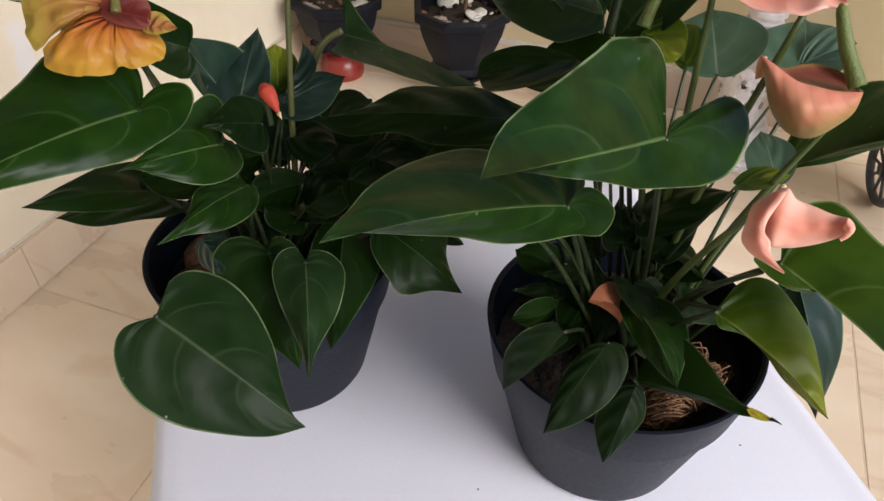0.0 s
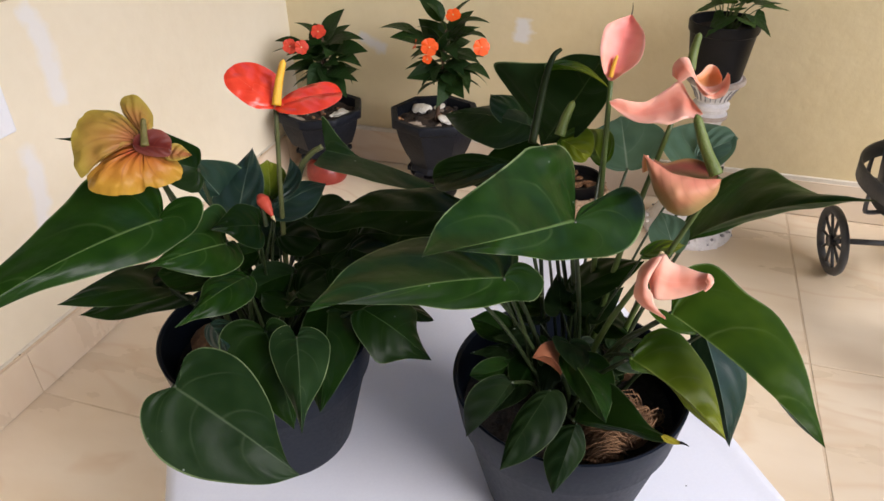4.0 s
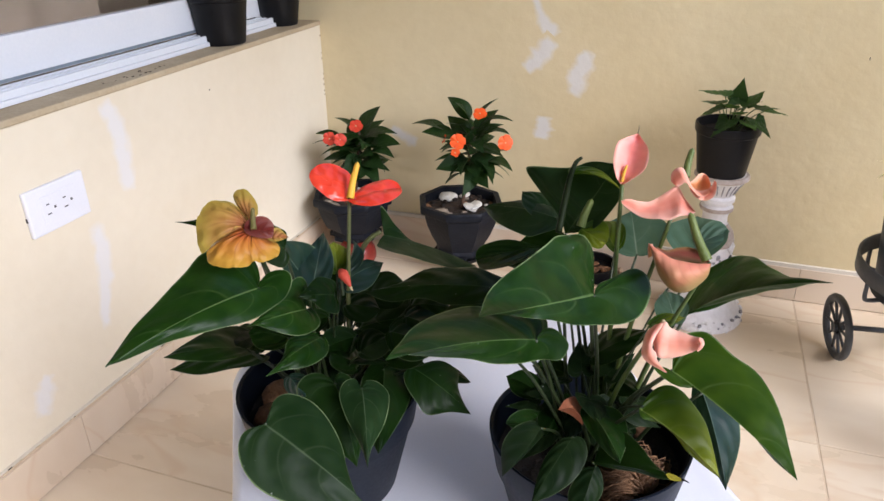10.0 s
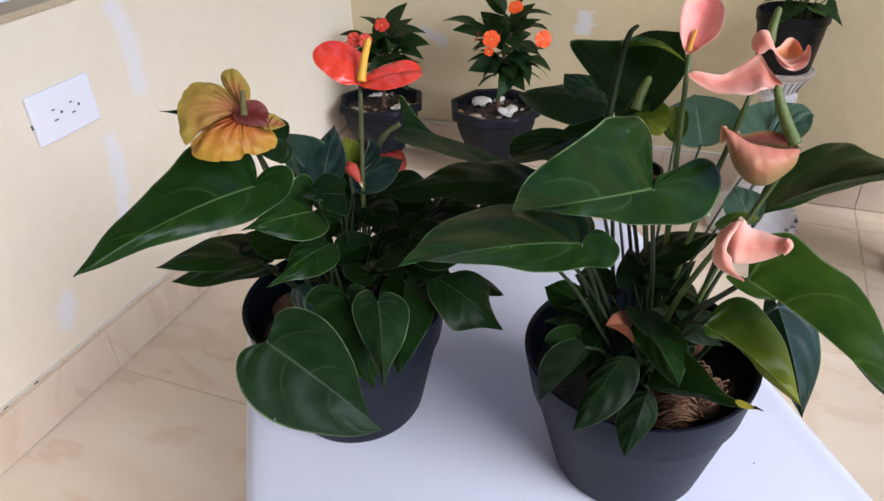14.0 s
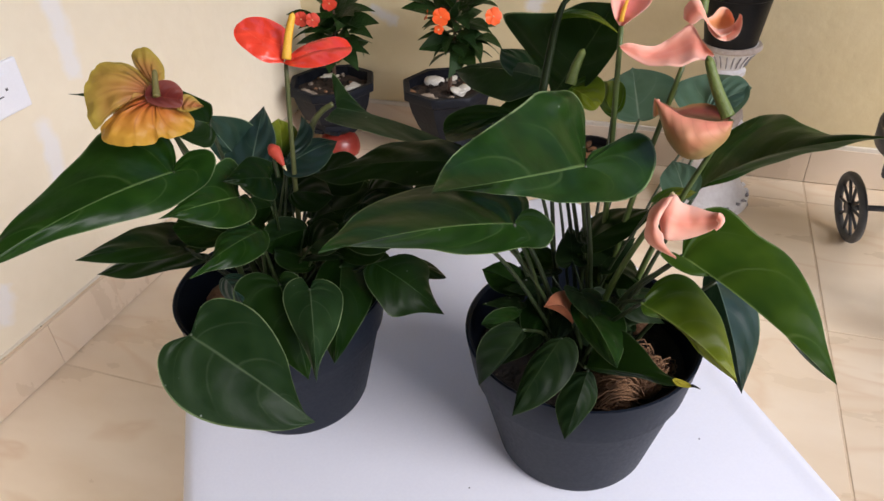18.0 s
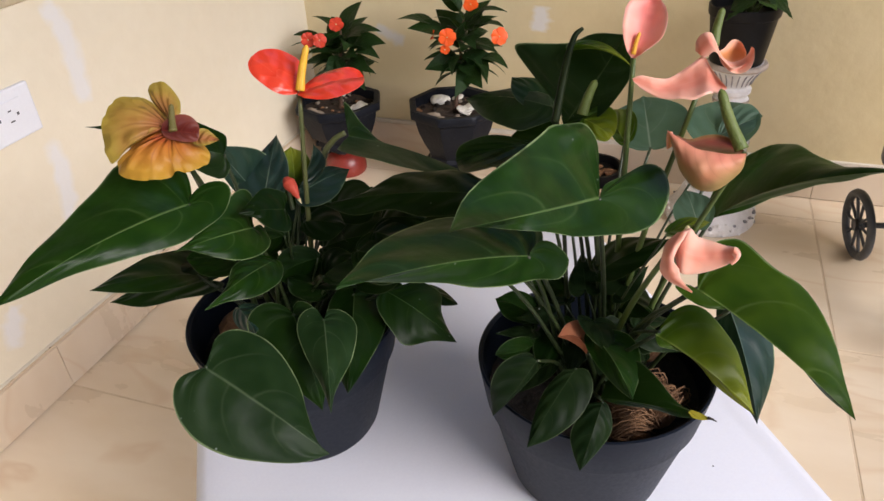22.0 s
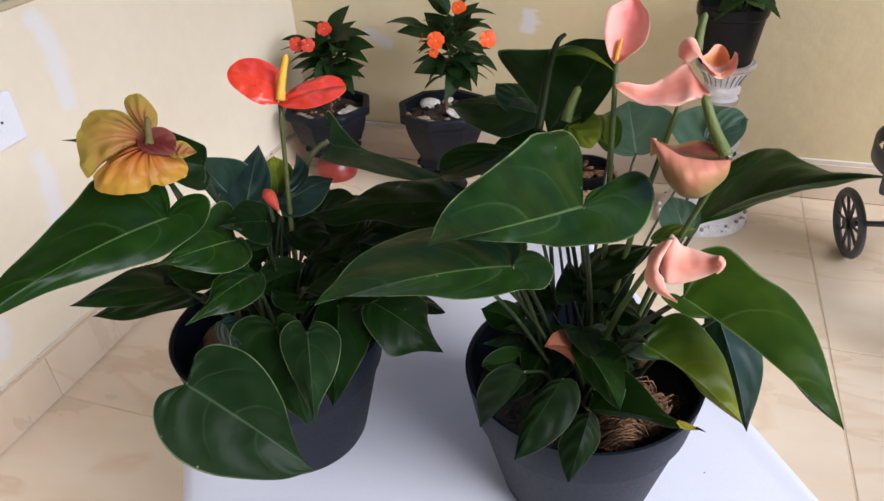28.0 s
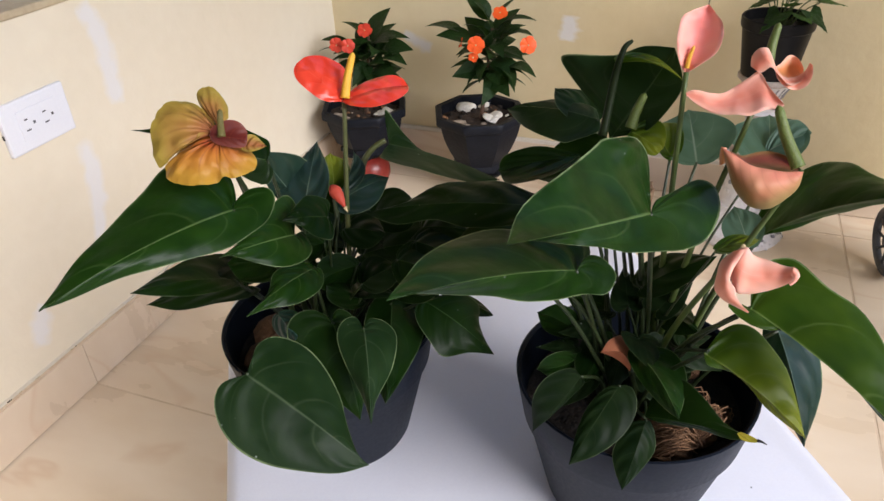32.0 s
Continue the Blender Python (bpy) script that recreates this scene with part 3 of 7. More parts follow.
SPATHE_OCHRE = leaf_mat("spathe_ochre", (0.30, 0.042, 0.017), (0.43, 0.105, 0.023), (0.40, 0.265, 0.030), rough=0.34, veins=7, vein_amount=0.42, grade=0.70, edge=0.6, mottle=1.0, rand=0.02, bump=1.2, pucker=0.8, line=(0.17, 0.035, 0.016), rib=0.0, tilt=0.12, flecks=0.1, quilt=0.16, thin=0.10, through_col=(0.10, 0.045, 0.006))
SPATHE_OLIVE = leaf_mat("spathe_olive", (0.27, 0.075, 0.036), (0.32, 0.145, 0.040), (0.30, 0.250, 0.038), rough=0.34, veins=6, vein_amount=0.40, grade=0.74, edge=0.6, mottle=1.0, rand=0.02, bump=1.2, pucker=0.8, line=(0.15, 0.055, 0.02), rib=0.0, tilt=0.12, flecks=0.1, quilt=0.16, thin=0.10, through_col=(0.07, 0.045, 0.006))
SPATHE_MAROON = leaf_mat("spathe_maroon", (0.07, 0.009, 0.008), (0.15, 0.024, 0.016), (0.34, 0.10, 0.06), rough=0.26, grade=0.25, spec=0.4, edge=0.9, vein_amount=0.2, rand=0.02, bump=0.6, rib=0.2, flecks=0.1, quilt=0.06)
SPATHE_BROWN = leaf_mat("spathe_brown_peach", (0.36, 0.12, 0.06), (0.46, 0.19, 0.10), (0.5, 0.24, 0.15), rough=0.4, vein_amount=0.06, rand=0.02, rib=0.1, flecks=0, quilt=0.06)


def striped_leaf():
    """A long leaf with a green middle and cream-yellow margins."""
    m = bpy.data.materials.new("leaf_striped")
    m.use_nodes = True
    n, l, p = nodes_of(m)
    uv, sep, tc, nz = n.new("ShaderNodeUVMap"), n.new("ShaderNodeSeparateXYZ"), n.new("ShaderNodeTexCoord"), n.new("ShaderNodeTexNoise")
    l.new(uv.outputs[0], sep.inputs[0])
    nz.inputs["Scale"].default_value = 35
    l.new(tc.outputs["Object"], nz.inputs["Vector"])
    v = math_node(n, l, "MULTIPLY_ADD", nz.outputs[0], 0.25, sep.outputs[1])
    r = n.new("ShaderNodeMapRange")
    r.inputs[1].default_value, r.inputs[2].default_value = 0.52, 0.66
    l.new(v, r.inputs[0])
    green = mix_col(n, l, nz.outputs[0], (0.080, 0.110, 0.034), (0.15, 0.175, 0.060))
    cream = mix_col(n, l, nz.outputs[0], (0.60, 0.57, 0.17), (0.72, 0.67, 0.30))
    l.new(mix_col(n, l, r.outputs[0], green, cream), p.inputs["Base Color"])
    p.inputs["Roughness"].default_value = 0.42
    return m


STRIPED = striped_leaf()


def tile_mat(name, low, high, vein_col, strength=0.62):
    """Polished cream tile with pale clouds and thin tan veins."""
    m = bpy.data.materials.new(name)
    m.use_nodes = True
    n, l, p = nodes_of(m)
    tc, info = n.new("ShaderNodeTexCoord"), n.new("ShaderNodeObjectInfo")
    shift = n.new("ShaderNodeVectorMath")
    shift.operation = "MULTIPLY_ADD"
    comb = n.new("ShaderNodeCombineXYZ")
    for i in range(3):
        l.new(info.outputs["Random"], comb.inputs[i])
    l.new(comb.outputs[0], shift.inputs[0])
    shift.inputs[1].default_value = (31, 17, 9)
    turn = n.new("ShaderNodeMapping")
    turn.inputs["Rotation"].default_value, turn.inputs["Scale"].default_value = (0, 0, radians(38)), (0.75, 1.9, 1.0)
    l.new(tc.outputs["Object"], turn.inputs["Vector"])
    l.new(turn.outputs[0], shift.inputs[2])
    cloud, warp = n.new("ShaderNodeTexNoise"), n.new("ShaderNodeTexNoise")
    cloud.inputs["Scale"].default_value, cloud.inputs["Detail"].default_value = 4.5, 7
    warp.inputs["Scale"].default_value, warp.inputs["Detail"].default_value, warp.inputs["Distortion"].default_value = 2.6, 3.5, 0.5
    l.new(shift.outputs[0], cloud.inputs["Vector"])
    l.new(shift.outputs[0], warp.inputs["Vector"])
    ramp = n.new("ShaderNodeValToRGB")
    e = ramp.color_ramp.elements
    e[0].position, e[0].color, e[1].position, e[1].color = 0.3, (*low, 1), 0.72, (*high, 1)
    l.new(cloud.outputs[0], ramp.inputs[0])
    d = math_node(n, l, "ABSOLUTE", math_node(n, l, "SUBTRACT", warp.outputs[0], 0.5))
    vein = n.new("ShaderNodeMapRange")
    vein.inputs[1].default_value, vein.inputs[2].default_value, vein.inputs[3].default_value, vein.inputs[4].default_value = 0.0, 0.026, strength, 0.0
    l.new(d, vein.inputs[0])
    amount = math_node(n, l, "MULTIPLY", vein.outputs[0], cloud.outputs[0])
    col = mix_col(n, l, amount, ramp.outputs[0], vein_col)
    l.new(col, p.inputs["Base Color"])
    rr = n.new("ShaderNodeMapRange")
    rr.inputs[3].default_value, rr.inputs[4].default_value = 0.2, 0.38
    l.new(cloud.outputs[0], rr.inputs[0])
    l.new(rr.outputs[0], p.inputs["Roughness"])
    return m


TILE = tile_mat("cream_marble_tile", (0.68, 0.545, 0.385), (0.785, 0.675, 0.525), (0.56, 0.35, 0.19), 0.55)
SKIRT = tile_mat("pink_marble_skirting", (0.62, 0.50, 0.37), (0.71, 0.60, 0.47), (0.55, 0.36, 0.22), 0.6)
# for the unseen ceiling; dark to cut bounce and reflections on the leaves
DARK_CEILING = make_mat("dark_light_blocking_ceiling", (0.08, 0.055, 0.035), (0.13, 0.09, 0.06), 0.6, 6, 0.2, 40)
WX, WY = -0.854, 1.697        # faces of the left and the back wall
RX = 0.86                     # face of the right wall
SILL_Z, UPPER_X = 0.62, -0.958
TABLE_Z = 0.391

# ---- structure ----
wall_west = tagged(part("wall_west", box((WX - 0.22, -2.2, 0), (WX, WY, SILL_Z - 0.012)), PLASTER_LIT, None), "cream plastered parapet wall below the window, patched with putty", "wall", kind="structure")
ledge = tagged(part("window_sill", box((WX - 0.22, -2.2, SILL_Z - 0.012), (WX + 0.004, WY, SILL_Z), 0.003), CEMENT, None), "bare grey cement window ledge on the parapet wall", "window sill", kind="structure")
upper = tagged(part("wall_west_upper", box((UPPER_X - 0.12, 1.602, SILL_Z + 0.002), (UPPER_X, WY - 0.002, 2.45)), PLASTER, None), "cream plastered wall pier beside the window", "wall", kind="structure")
tagged(part("wall_west_lintel", box((UPPER_X - 0.12, -2.2, 2.0), (UPPER_X, 1.600, 2.45)), PLASTER, None), "cream plastered lintel over the window", "wall", kind="structure")
wall_north = tagged(part("wall_north", box((WX - 0.34, WY, 0), (RX + 0.9, WY + 0.18, 1.45)), PLASTER, None), "cream yellow plastered back wall with white putty patches", "wall", kind="structure")
# unseen low wall, added to shade the lower walls and floor
tagged(part("light_block_east", box((1.75, -1.9, 0), (1.87, WY - 0.002, 0.72), 0.004), PLASTER_LIT, None), "unseen low cream parapet added to block low light from the right", "wall", kind="structure")
# unseen beam, added to cut the sun that reaches the left corner
tagged(part("light_block_lintel", box((1.75, 0.45, 1.95), (1.87, WY - 0.002, 2.446), 0.004), PLASTER_LIT, None), "unseen cream lintel added to keep light off the far corner", "wall", kind="structure")
# unseen wall behind the camera, added so light comes mainly from the right
tagged(part("light_block_south", box((WX, -2.02, 0), (1.87, -1.902, 2.3), 0.004), PLASTER_LIT, None), "unseen plain cream wall added to block light from the front", "wall", kind="structure")
# unseen ceiling, added and sized to hold back sky and sun
tagged(part("ceiling", box((WX - 0.34, -1.2, 2.45), (RX + 1.1, WY + 0.18, 2.6)), DARK_CEILING, None), "unseen dark ceiling added to limit skylight and reflections", "ceiling", kind="structure")
ground = tagged(part("ground", box((-60, -60, -0.2), (60, 60, -0.03)), GROUT, None), "plain earth ground round the porch", "ground", kind="structure")
floor = tagged(part("floor", box((WX, -2.2, -0.03), (2.4, WY, -0.0007)), GROUT, None), "cream marble tiled porch floor with tan grout", "floor", kind="structure")

# floor tiles of 45 cm
tile_meshes = {}
xs = [WX + 0.002] + [0.411 - 0.436 * k for k in (2, 1, 0)] + [0.411 + 0.436 * k for k in (1, 2, 3, 4)]
ys = [WY - 0.002] + [1.59 - 0.45 * k for k in range(9)]
for a, b in zip(xs, xs[1:]):
    for d, c in zip(ys, ys[1:]):
        w, h = round(b - a - 0.0038, 4), round(d - c - 0.0038, 4)
        if w < 0.02:
            continue
        if (w, h) not in tile_meshes:
            bm = box((-w / 2, -h / 2, -0.008), (w / 2, h / 2, 0.0), 0.0008)
            me = bpy.data.meshes.new("tile")
            bm.to_mesh(me)
            bm.free()
            me.materials.append(TILE)
            tile_meshes[(w, h)] = me
        t = put("tile", tile_meshes[(w, h)], floor)
        t.location = ((a + b) / 2, (c + d) / 2, 0)

# skirting: tiles set on edge along the two walls, with a pale bead of grout on top
skirt_w = tagged(part("baseboard_west", box((WX, -2.2, 0.001), (WX + 0.006, WY - 0.013, 0.094)), WHITE_GROUT, None), "tile skirting along the parapet wall, with a pale grout bead", "skirting", kind="structure")
skirt_n = tagged(part("baseboard_north", box((WX, WY - 0.006, 0.001), (RX, WY - 0.001, 0.094)), WHITE_GROUT, None), "tile skirting along the back wall, with a pale grout bead", "skirting", kind="structure")
for k in range(9):
    y1, y0 = min(1.59 + 0.45 - 0.45 * k, WY - 0.014), 1.59 - 0.45 * k
    if y1 - y0 > 0.02:
        part("skirting_tile", box((WX + 0.001, y0 + 0.0008, 0.002), (WX + 0.011, y1 - 0.0004, 0.089), 0.0006), SKIRT, skirt_w)
for k in range(4):
    x0, x1 = max(0.411 - 0.436 * (3 - k), WX + 0.012), min(0.411 - 0.436 * (2 - k), RX)
    if x1 - x0 > 0.02:
        part("skirting_tile", box((x0 + 0.0008, WY - 0.011, 0.002), (x1 - 0.0004, WY - 0.001, 0.089), 0.0006), SKIRT, skirt_n)
part("top_bead", box((WX + 0.001, -2.2, 0.0892), (WX + 0.0095, WY - 0.013, 0.0925), 0.001), GROUT, skirt_w)
rg = random.Random(77)
for k in range(20):
    y, w = 0.45 + 1.2 * rg.random(), rg.uniform(0.002, 0.009)
    part("dirt_streak", box((WX + 0.001, y, 0.0928), (WX + 0.0075, y + w, 0.0928 + rg.uniform(0.0005, 0.0012))), BROWN_SOIL if k % 3 else CEMENT, skirt_w)
part("top_bead", box((WX, WY - 0.009, 0.0885), (RX, WY - 0.001, 0.0985), 0.001), WHITE_GROUT, skirt_n)


def putty_mat(paint):
    """White filler, smeared out thin over the cream paint towards its rim."""
    m = paint.copy()
    m.name = "putty_on_" + paint.name
    n, l, q = nodes_of(m)
    uv, sep, tc, nz = n.new("ShaderNodeUVMap"), n.new("ShaderNodeSeparateXYZ"), n.new("ShaderNodeTexCoord"), n.new("ShaderNodeTexNoise")
    l.new(uv.outputs[0], sep.inputs[0])
    l.new(tc.outputs["Object"], nz.inputs["Vector"])
    nz.inputs["Scale"].default_value, nz.inputs["Detail"].default_value = 28, 5
    thick = math_node(n, l, "SUBTRACT", math_node(n, l, "MULTIPLY_ADD", nz.outputs[0], 1.0, 0.22), sep.outputs[1])
    k = mix_col(n, l, span(n, l, thick, 0.0, 0.45, 0.0, 0.80), q.inputs["Base Color"].links[0].from_socket, (0.70, 0.69, 0.69))
    l.new(k, q.inputs["Base Color"])
    return m


PUTTY = {"x": putty_mat(PLASTER_LIT), "y": putty_mat(PLASTER)}


def putty(parent, plane, spine, widths, seed):
    """A thin smear of putty along a line on a wall (plane x or y)."""
    pts = spline([(a, b, 0) for a, b in spine], 12)
    v, f, uv = [], [], []
    n = len(pts)
    for i, q in enumerate(pts):
        d = (pts[min(i + 1, n - 1)] - pts[max(i - 1, 0)]).normalized()
        s = Vector((-d.y, d.x, 0))
        u = i / (n - 1)
        wd = 1.3 * np.interp(u, np.linspace(0, 1, len(widths)), widths) * (1 + 0.22 * noise.noise((i * 0.35, seed * 3.1, 0)))
        for k in (-1, -0.5, 0, 0.5, 1):
            e = q + s * wd * (k + 0.18 * noise.noise((i * 0.3, seed, 5)))
            h = 0.00015 + 0.00005 * (seed % 4)
            v.append((WX + h, e.x, e.y) if plane == "x" else (e.x, WY - h, e.y))
            uv.append((u, max(abs(k), max(0, 1 - 6 * u), max(0, 1 - 6 * (1 - u)))))
    for i in range(n - 1):
        for k in range(4):
            f.append((i * 5 + k, i * 5 + k + 1, i * 5 + 5 + k + 1, i * 5 + 5 + k))
    return put("putty_patch", from_lists("putty_patch", v, f, PUTTY[plane], uv), parent, "white putty smear")


putty(wall_north, "y", [(-0.285, 0.71), (-0.255, 0.65), (-0.222, 0.60)], (0.010, 0.018, 0.026), 1)
putty(wall_north, "y", [(-0.222, 0.604), (-0.262, 0.555), (-0.296, 0.522)], (0.024, 0.028, 0.016), 2)
putty(wall_north, "y", [(-0.140, 0.585), (-0.160, 0.52), (-0.176, 0.462)], (0.020, 0.033, 0.022), 3)
putty(wall_north, "y", [(-0.240, 0.415), (-0.243, 0.38), (-0.246, 0.348)], (0.022, 0.029, 0.024), 4)
putty(wall_north, "y", [(-0.665, 0.345), (-0.625, 0.325), (-0.580, 0.308)], (0.014, 0.024, 0.018), 5)
putty(wall_west, "x", [(0.905, 0.608), (0.925, 0.55), (0.93, 0.47), (0.925, 0.42)], (0.020, 0.026, 0.028, 0.014), 6)
putty(wall_west, "x", [(0.835, 0.415), (0.83, 0.33), (0.81, 0.25), (0.80, 0.19)], (0.022, 0.026, 0.020, 0.012), 7)
putty(wall_west, "x", [(0.665, 0.20), (0.645, 0.165), (0.628, 0.125)], (0.012, 0.026, 0.016), 8)
putty(wall_west, "x", [(0.40, 0.30), (0.38, 0.22), (0.37, 0.15)], (0.02, 0.03, 0.02), 9)
for y, z in ((1.201, 0.551),):
    part("nail_hole", box((WX - 0.001, y - 0.0014, z - 0.0014), (WX + 0.0006, y + 0.0014, z + 0.0014)), DARK, wall_west)
part("nail_hole", box((0.4468, WY - 0.0004, 0.5895), (0.4488, WY + 0.001, 0.5955)), DARK, wall_north)

rl = random.Random(12)
for k in range(15):
    y, z, r = rl.gauss(1.01, 0.045), rl.uniform(-0.014, 0.012), rl.uniform(0.0008, 0.0024)
    part("dirt_speck", box((WX - 0.022 - z - r * 0.7, y - r, SILL_Z - 0.0004), (WX - 0.022 - z + r * 0.7, y + r, SILL_Z + 0.0008)), SOIL, ledge)
rc = random.Random(3)
for k in range(9):
    z = rc.uniform(0.42, 0.61)
    part("plaster_chip", box((WX - 0.001, WY - rc.uniform(0.003, 0.007), z), (WX + 0.0012, WY - 0.0005, z + rc.uniform(0.002, 0.006))), CEMENT, wall_west)
# power outlet on the parapet wall
outlet = empty("power_outlet", (WX, 0.763, 0.467), "white double power outlet with a wide cover plate", "outlet")
part("cover_plate", box((0, -0.060, -0.0385), (0.0085, 0.060, 0.0385), 0.003), WHITE_PLASTIC, outlet)
part("socket_insert", box((0.008, -0.034, -0.0225), (0.0098, 0.036, 0.0225), 0.0008), WHITE_PLASTIC, outlet)
for cy in (-0.016, 0.018):
    for name, y0, z0, w, h in (("slot", -0.006, 0.008, 0.006, 0.0022), ("slot", -0.006, -0.008, 0.008, 0.0022), ("ground_hole", 0.007, 0.0, 0.0042, 0.0042)):
        part(name, box((0.0094, cy + y0 - w / 2, z0 - h / 2), (0.0101, cy + y0 + w / 2, z0 + h / 2)), SLOT, outlet)
part("side_notch", box((0.001, -0.0608, -0.010), (0.0045, -0.0596, -0.003)), DARK, outlet)

# sliding window on the ledge
window = tagged(empty("window_1", (UPPER_X, 0.0, SILL_Z), "white aluminium sliding window with dark glass", "window"), kind="structure")
GLASS = bpy.data.materials.new("window_glass")
GLASS.use_nodes = True
gp = GLASS.node_tree.nodes["Principled BSDF"]
gp.inputs["Base Color"].default_value, gp.inputs["Roughness"].default_value, gp.inputs["Transmission Weight"].default_value, gp.inputs["IOR"].default_value = (0.75, 0.72, 0.68, 1), 0.02, 1.0, 1.25
part("track", box((0.0, -2.2, 0.001), (0.052, 1.60, 0.010), 0.0015), ALU, window)
for x in (0.008, 0.026, 0.044):
    part("rail", box((x - 0.003, -2.2, 0.0102), (x + 0.003, 1.60, 0.023), 0.001), ALU, window)
part("jamb", box((-0.06, 1.552, 0.0105), (0.006, 1.600, 1.38), 0.002), ALU, window)
for name, y0, y1, x in (("sash", 0.66, 1.549, -0.012), ("sash", -0.4, 0.70, 0.012)):
    sash = put(name, None, window)
    sash.location = (x, 0, 0)
    part("bottom_rail", box((0.0, y0, 0.026), (0.024, y1, 0.098), 0.002), ALU, sash)
    part("stile", box((-0.001, y0 - 0.002, 0.024), (0.026, y0 + 0.045, 1.37), 0.002), ALU, sash)
    dark_end = y1 > 1
    part("stile", box((-0.001, y1 - (0.018 if dark_end else 0.045), 0.0985), (0.025, y1, 1.37), 0.002), DARK if dark_end else ALU, sash, "black rubber edge strip" if dark_end else "")
    part("gasket", box((0.022, y0 + 0.045, 0.028), (0.0262, y1 - 0.046, 0.033)), GASKET, sash)
    g = part("pane", box((0.009, y0 + 0.045, 0.098), (0.013, y1 - (0.018 if dark_end else 0.045), 1.37)), GLASS, sash)
    g.visible_shadow = False
CURTAIN = make_mat("taupe_curtain", (0.40, 0.34, 0.29), (0.52, 0.45, 0.39), 0.9, 6, 0.2, 300, spec=0.2)
cv, cf = [], []
for i in range(90):
    y = -1.6 + 2.88 * i / 89
    for z in (0.0, 2.3):
        cv.append((-1.21 + 0.022 * math.sin(i * 1.15) + 0.01 * math.sin(i * 0.37), y, z))
cf = [(2 * i, 2 * i + 2, 2 * i + 3, 2 * i + 1) for i in range(89)]
tagged(put("curtain", from_lists("curtain", cv, cf, CURTAIN)), "plain taupe curtain hanging behind the window", "curtain")
DOORWOOD = make_mat("dark_wardrobe_wood", (0.055, 0.036, 0.024), (0.095, 0.065, 0.045), 0.6, 5, 0.1, 60)
GREYWOOD = make_mat("grey_panel_wood", (0.20, 0.165, 0.135), (0.27, 0.225, 0.185), 0.6, 5, 0.1, 60)
cab = empty("wardrobe", (-1.29, 1.58, 0), "dark brown wooden wardrobe in the room behind the window", "wardrobe")
part("body", box((-0.3, 0.0, 0), (0, 0.60, 2.1), 0.004), DOORWOOD, cab)
panel = empty("cupboard", (-1.29, 1.20, 0), "grey-brown cupboard with a dark knob behind the window", "cupboard")
part("body", box((-0.3, 0.0, 0), (0, 0.372, 2.1), 0.004), GREYWOOD, panel)
part("knob", box((0.001, 0.155, 0.735), (0.035, 0.195, 0.775), 0.008), DARK, panel)
tagged(part("wall_room", box((-2.1, -2.2, 0), (-2.0, 2.2, 2.45)), PLASTER, None), "plain wall of the dim room behind the window", "wall", kind="structure")
tagged(part("room_floor", box((-2.0, -2.2, -0.01), (WX - 0.23, 2.2, 0)), GROUT, None), "plain floor of the dim room behind the window", "floor", kind="structure")
tagged(part("room_ceiling", box((-2.1, -2.3, 2.45), (WX - 0.345, 2.3, 2.55)), PLASTER, None), "plain ceiling of the dim room behind the window", "ceiling", kind="structure")
tagged(part("wall_room_south", box((-2.0, -2.3, 0), (WX - 0.002, -2.202, 2.45)), PLASTER, None), "plain end wall of the dim room", "wall", kind="structure")
tagged(part("wall_room_north", box((-2.0, 2.2, 0), (WX - 0.345, 2.3, 2.45)), PLASTER, None), "plain end wall of the dim room", "wall", kind="structure")

# ---- the table ----
def rounded_slab(cx, cy, w, d, z0, z1, r, bevel, turn):
    """A square slab with rounded corners and a soft upper edge; tapers inwards below."""
    rings = [(0.0, z0), (0.0, z1 - bevel), (bevel * 0.3, z1 - bevel * 0.3), (bevel, z1)]
    v, f, per = [], [], 0
    c, s = math.cos(turn), math.sin(turn)
    for inset, z in rings:
        ring = []
        for qx, qy, a0 in ((1, 1, 0), (-1, 1, 90), (-1, -1, 180), (1, -1, 270)):
            for k in range(9):
                a = radians(a0 + k * 90 / 8)
                x = qx * (w / 2 - r) + (r - inset) * math.cos(a)
                y = qy * (d / 2 - r) + (r - inset) * math.sin(a)
                ring.append((cx + x * c - y * s, cy + x * s + y * c, z))
        per = len(ring)
        v += ring
    for i in range(len(rings) - 1):
        for k in range(per):
            f.append((i * per + k, i * per + (k + 1) % per, (i + 1) * per + (k + 1) % per, (i + 1) * per + k))
    f.append(tuple(range((len(rings) - 1) * per, len(rings) * per)))
    f.append(tuple(reversed(range(per))))
    return v, f


table = empty("side_table", (0.010, 0.401, 0), "low oblong white plastic side table with rounded corners", "table", turn=34)
tv, tf = rounded_slab(-0.006, 0.069, 0.476, 0.608, TABLE_Z - 0.045, TABLE_Z, 0.05, 0.012, 0)
me = from_lists("tabletop", tv, tf, TABLE_WHITE)
me.set_sharp_from_angle(angle=radians(50))
put("tabletop", me, table)
for sx in (-1, 1):
    for sy in (-1, 1):
        lv, lf = tube_lists([Vector((sx * 0.195, 0.069 + sy * 0.265, 0)), Vector((sx * 0.18, 0.069 + sy * 0.25, TABLE_Z - 0.04))], lambda s: 0.022 + 0.006 * s, 12)
        put("leg", from_lists("leg", lv, lf, TABLE_WHITE), table)
for x, y, r in ((-0.175, -0.075, 0.0012), (0.16, -0.03, 0.001), (0.055, -0.115, 0.0008), (-0.03, -0.02, 0.001)):
    part("dirt_speck", box((x - r * 0.45, y - r * 0.45, TABLE_Z - 0.0004), (x + r * 0.45, y + r * 0.3, TABLE_Z + 0.0006)), DARK, table)


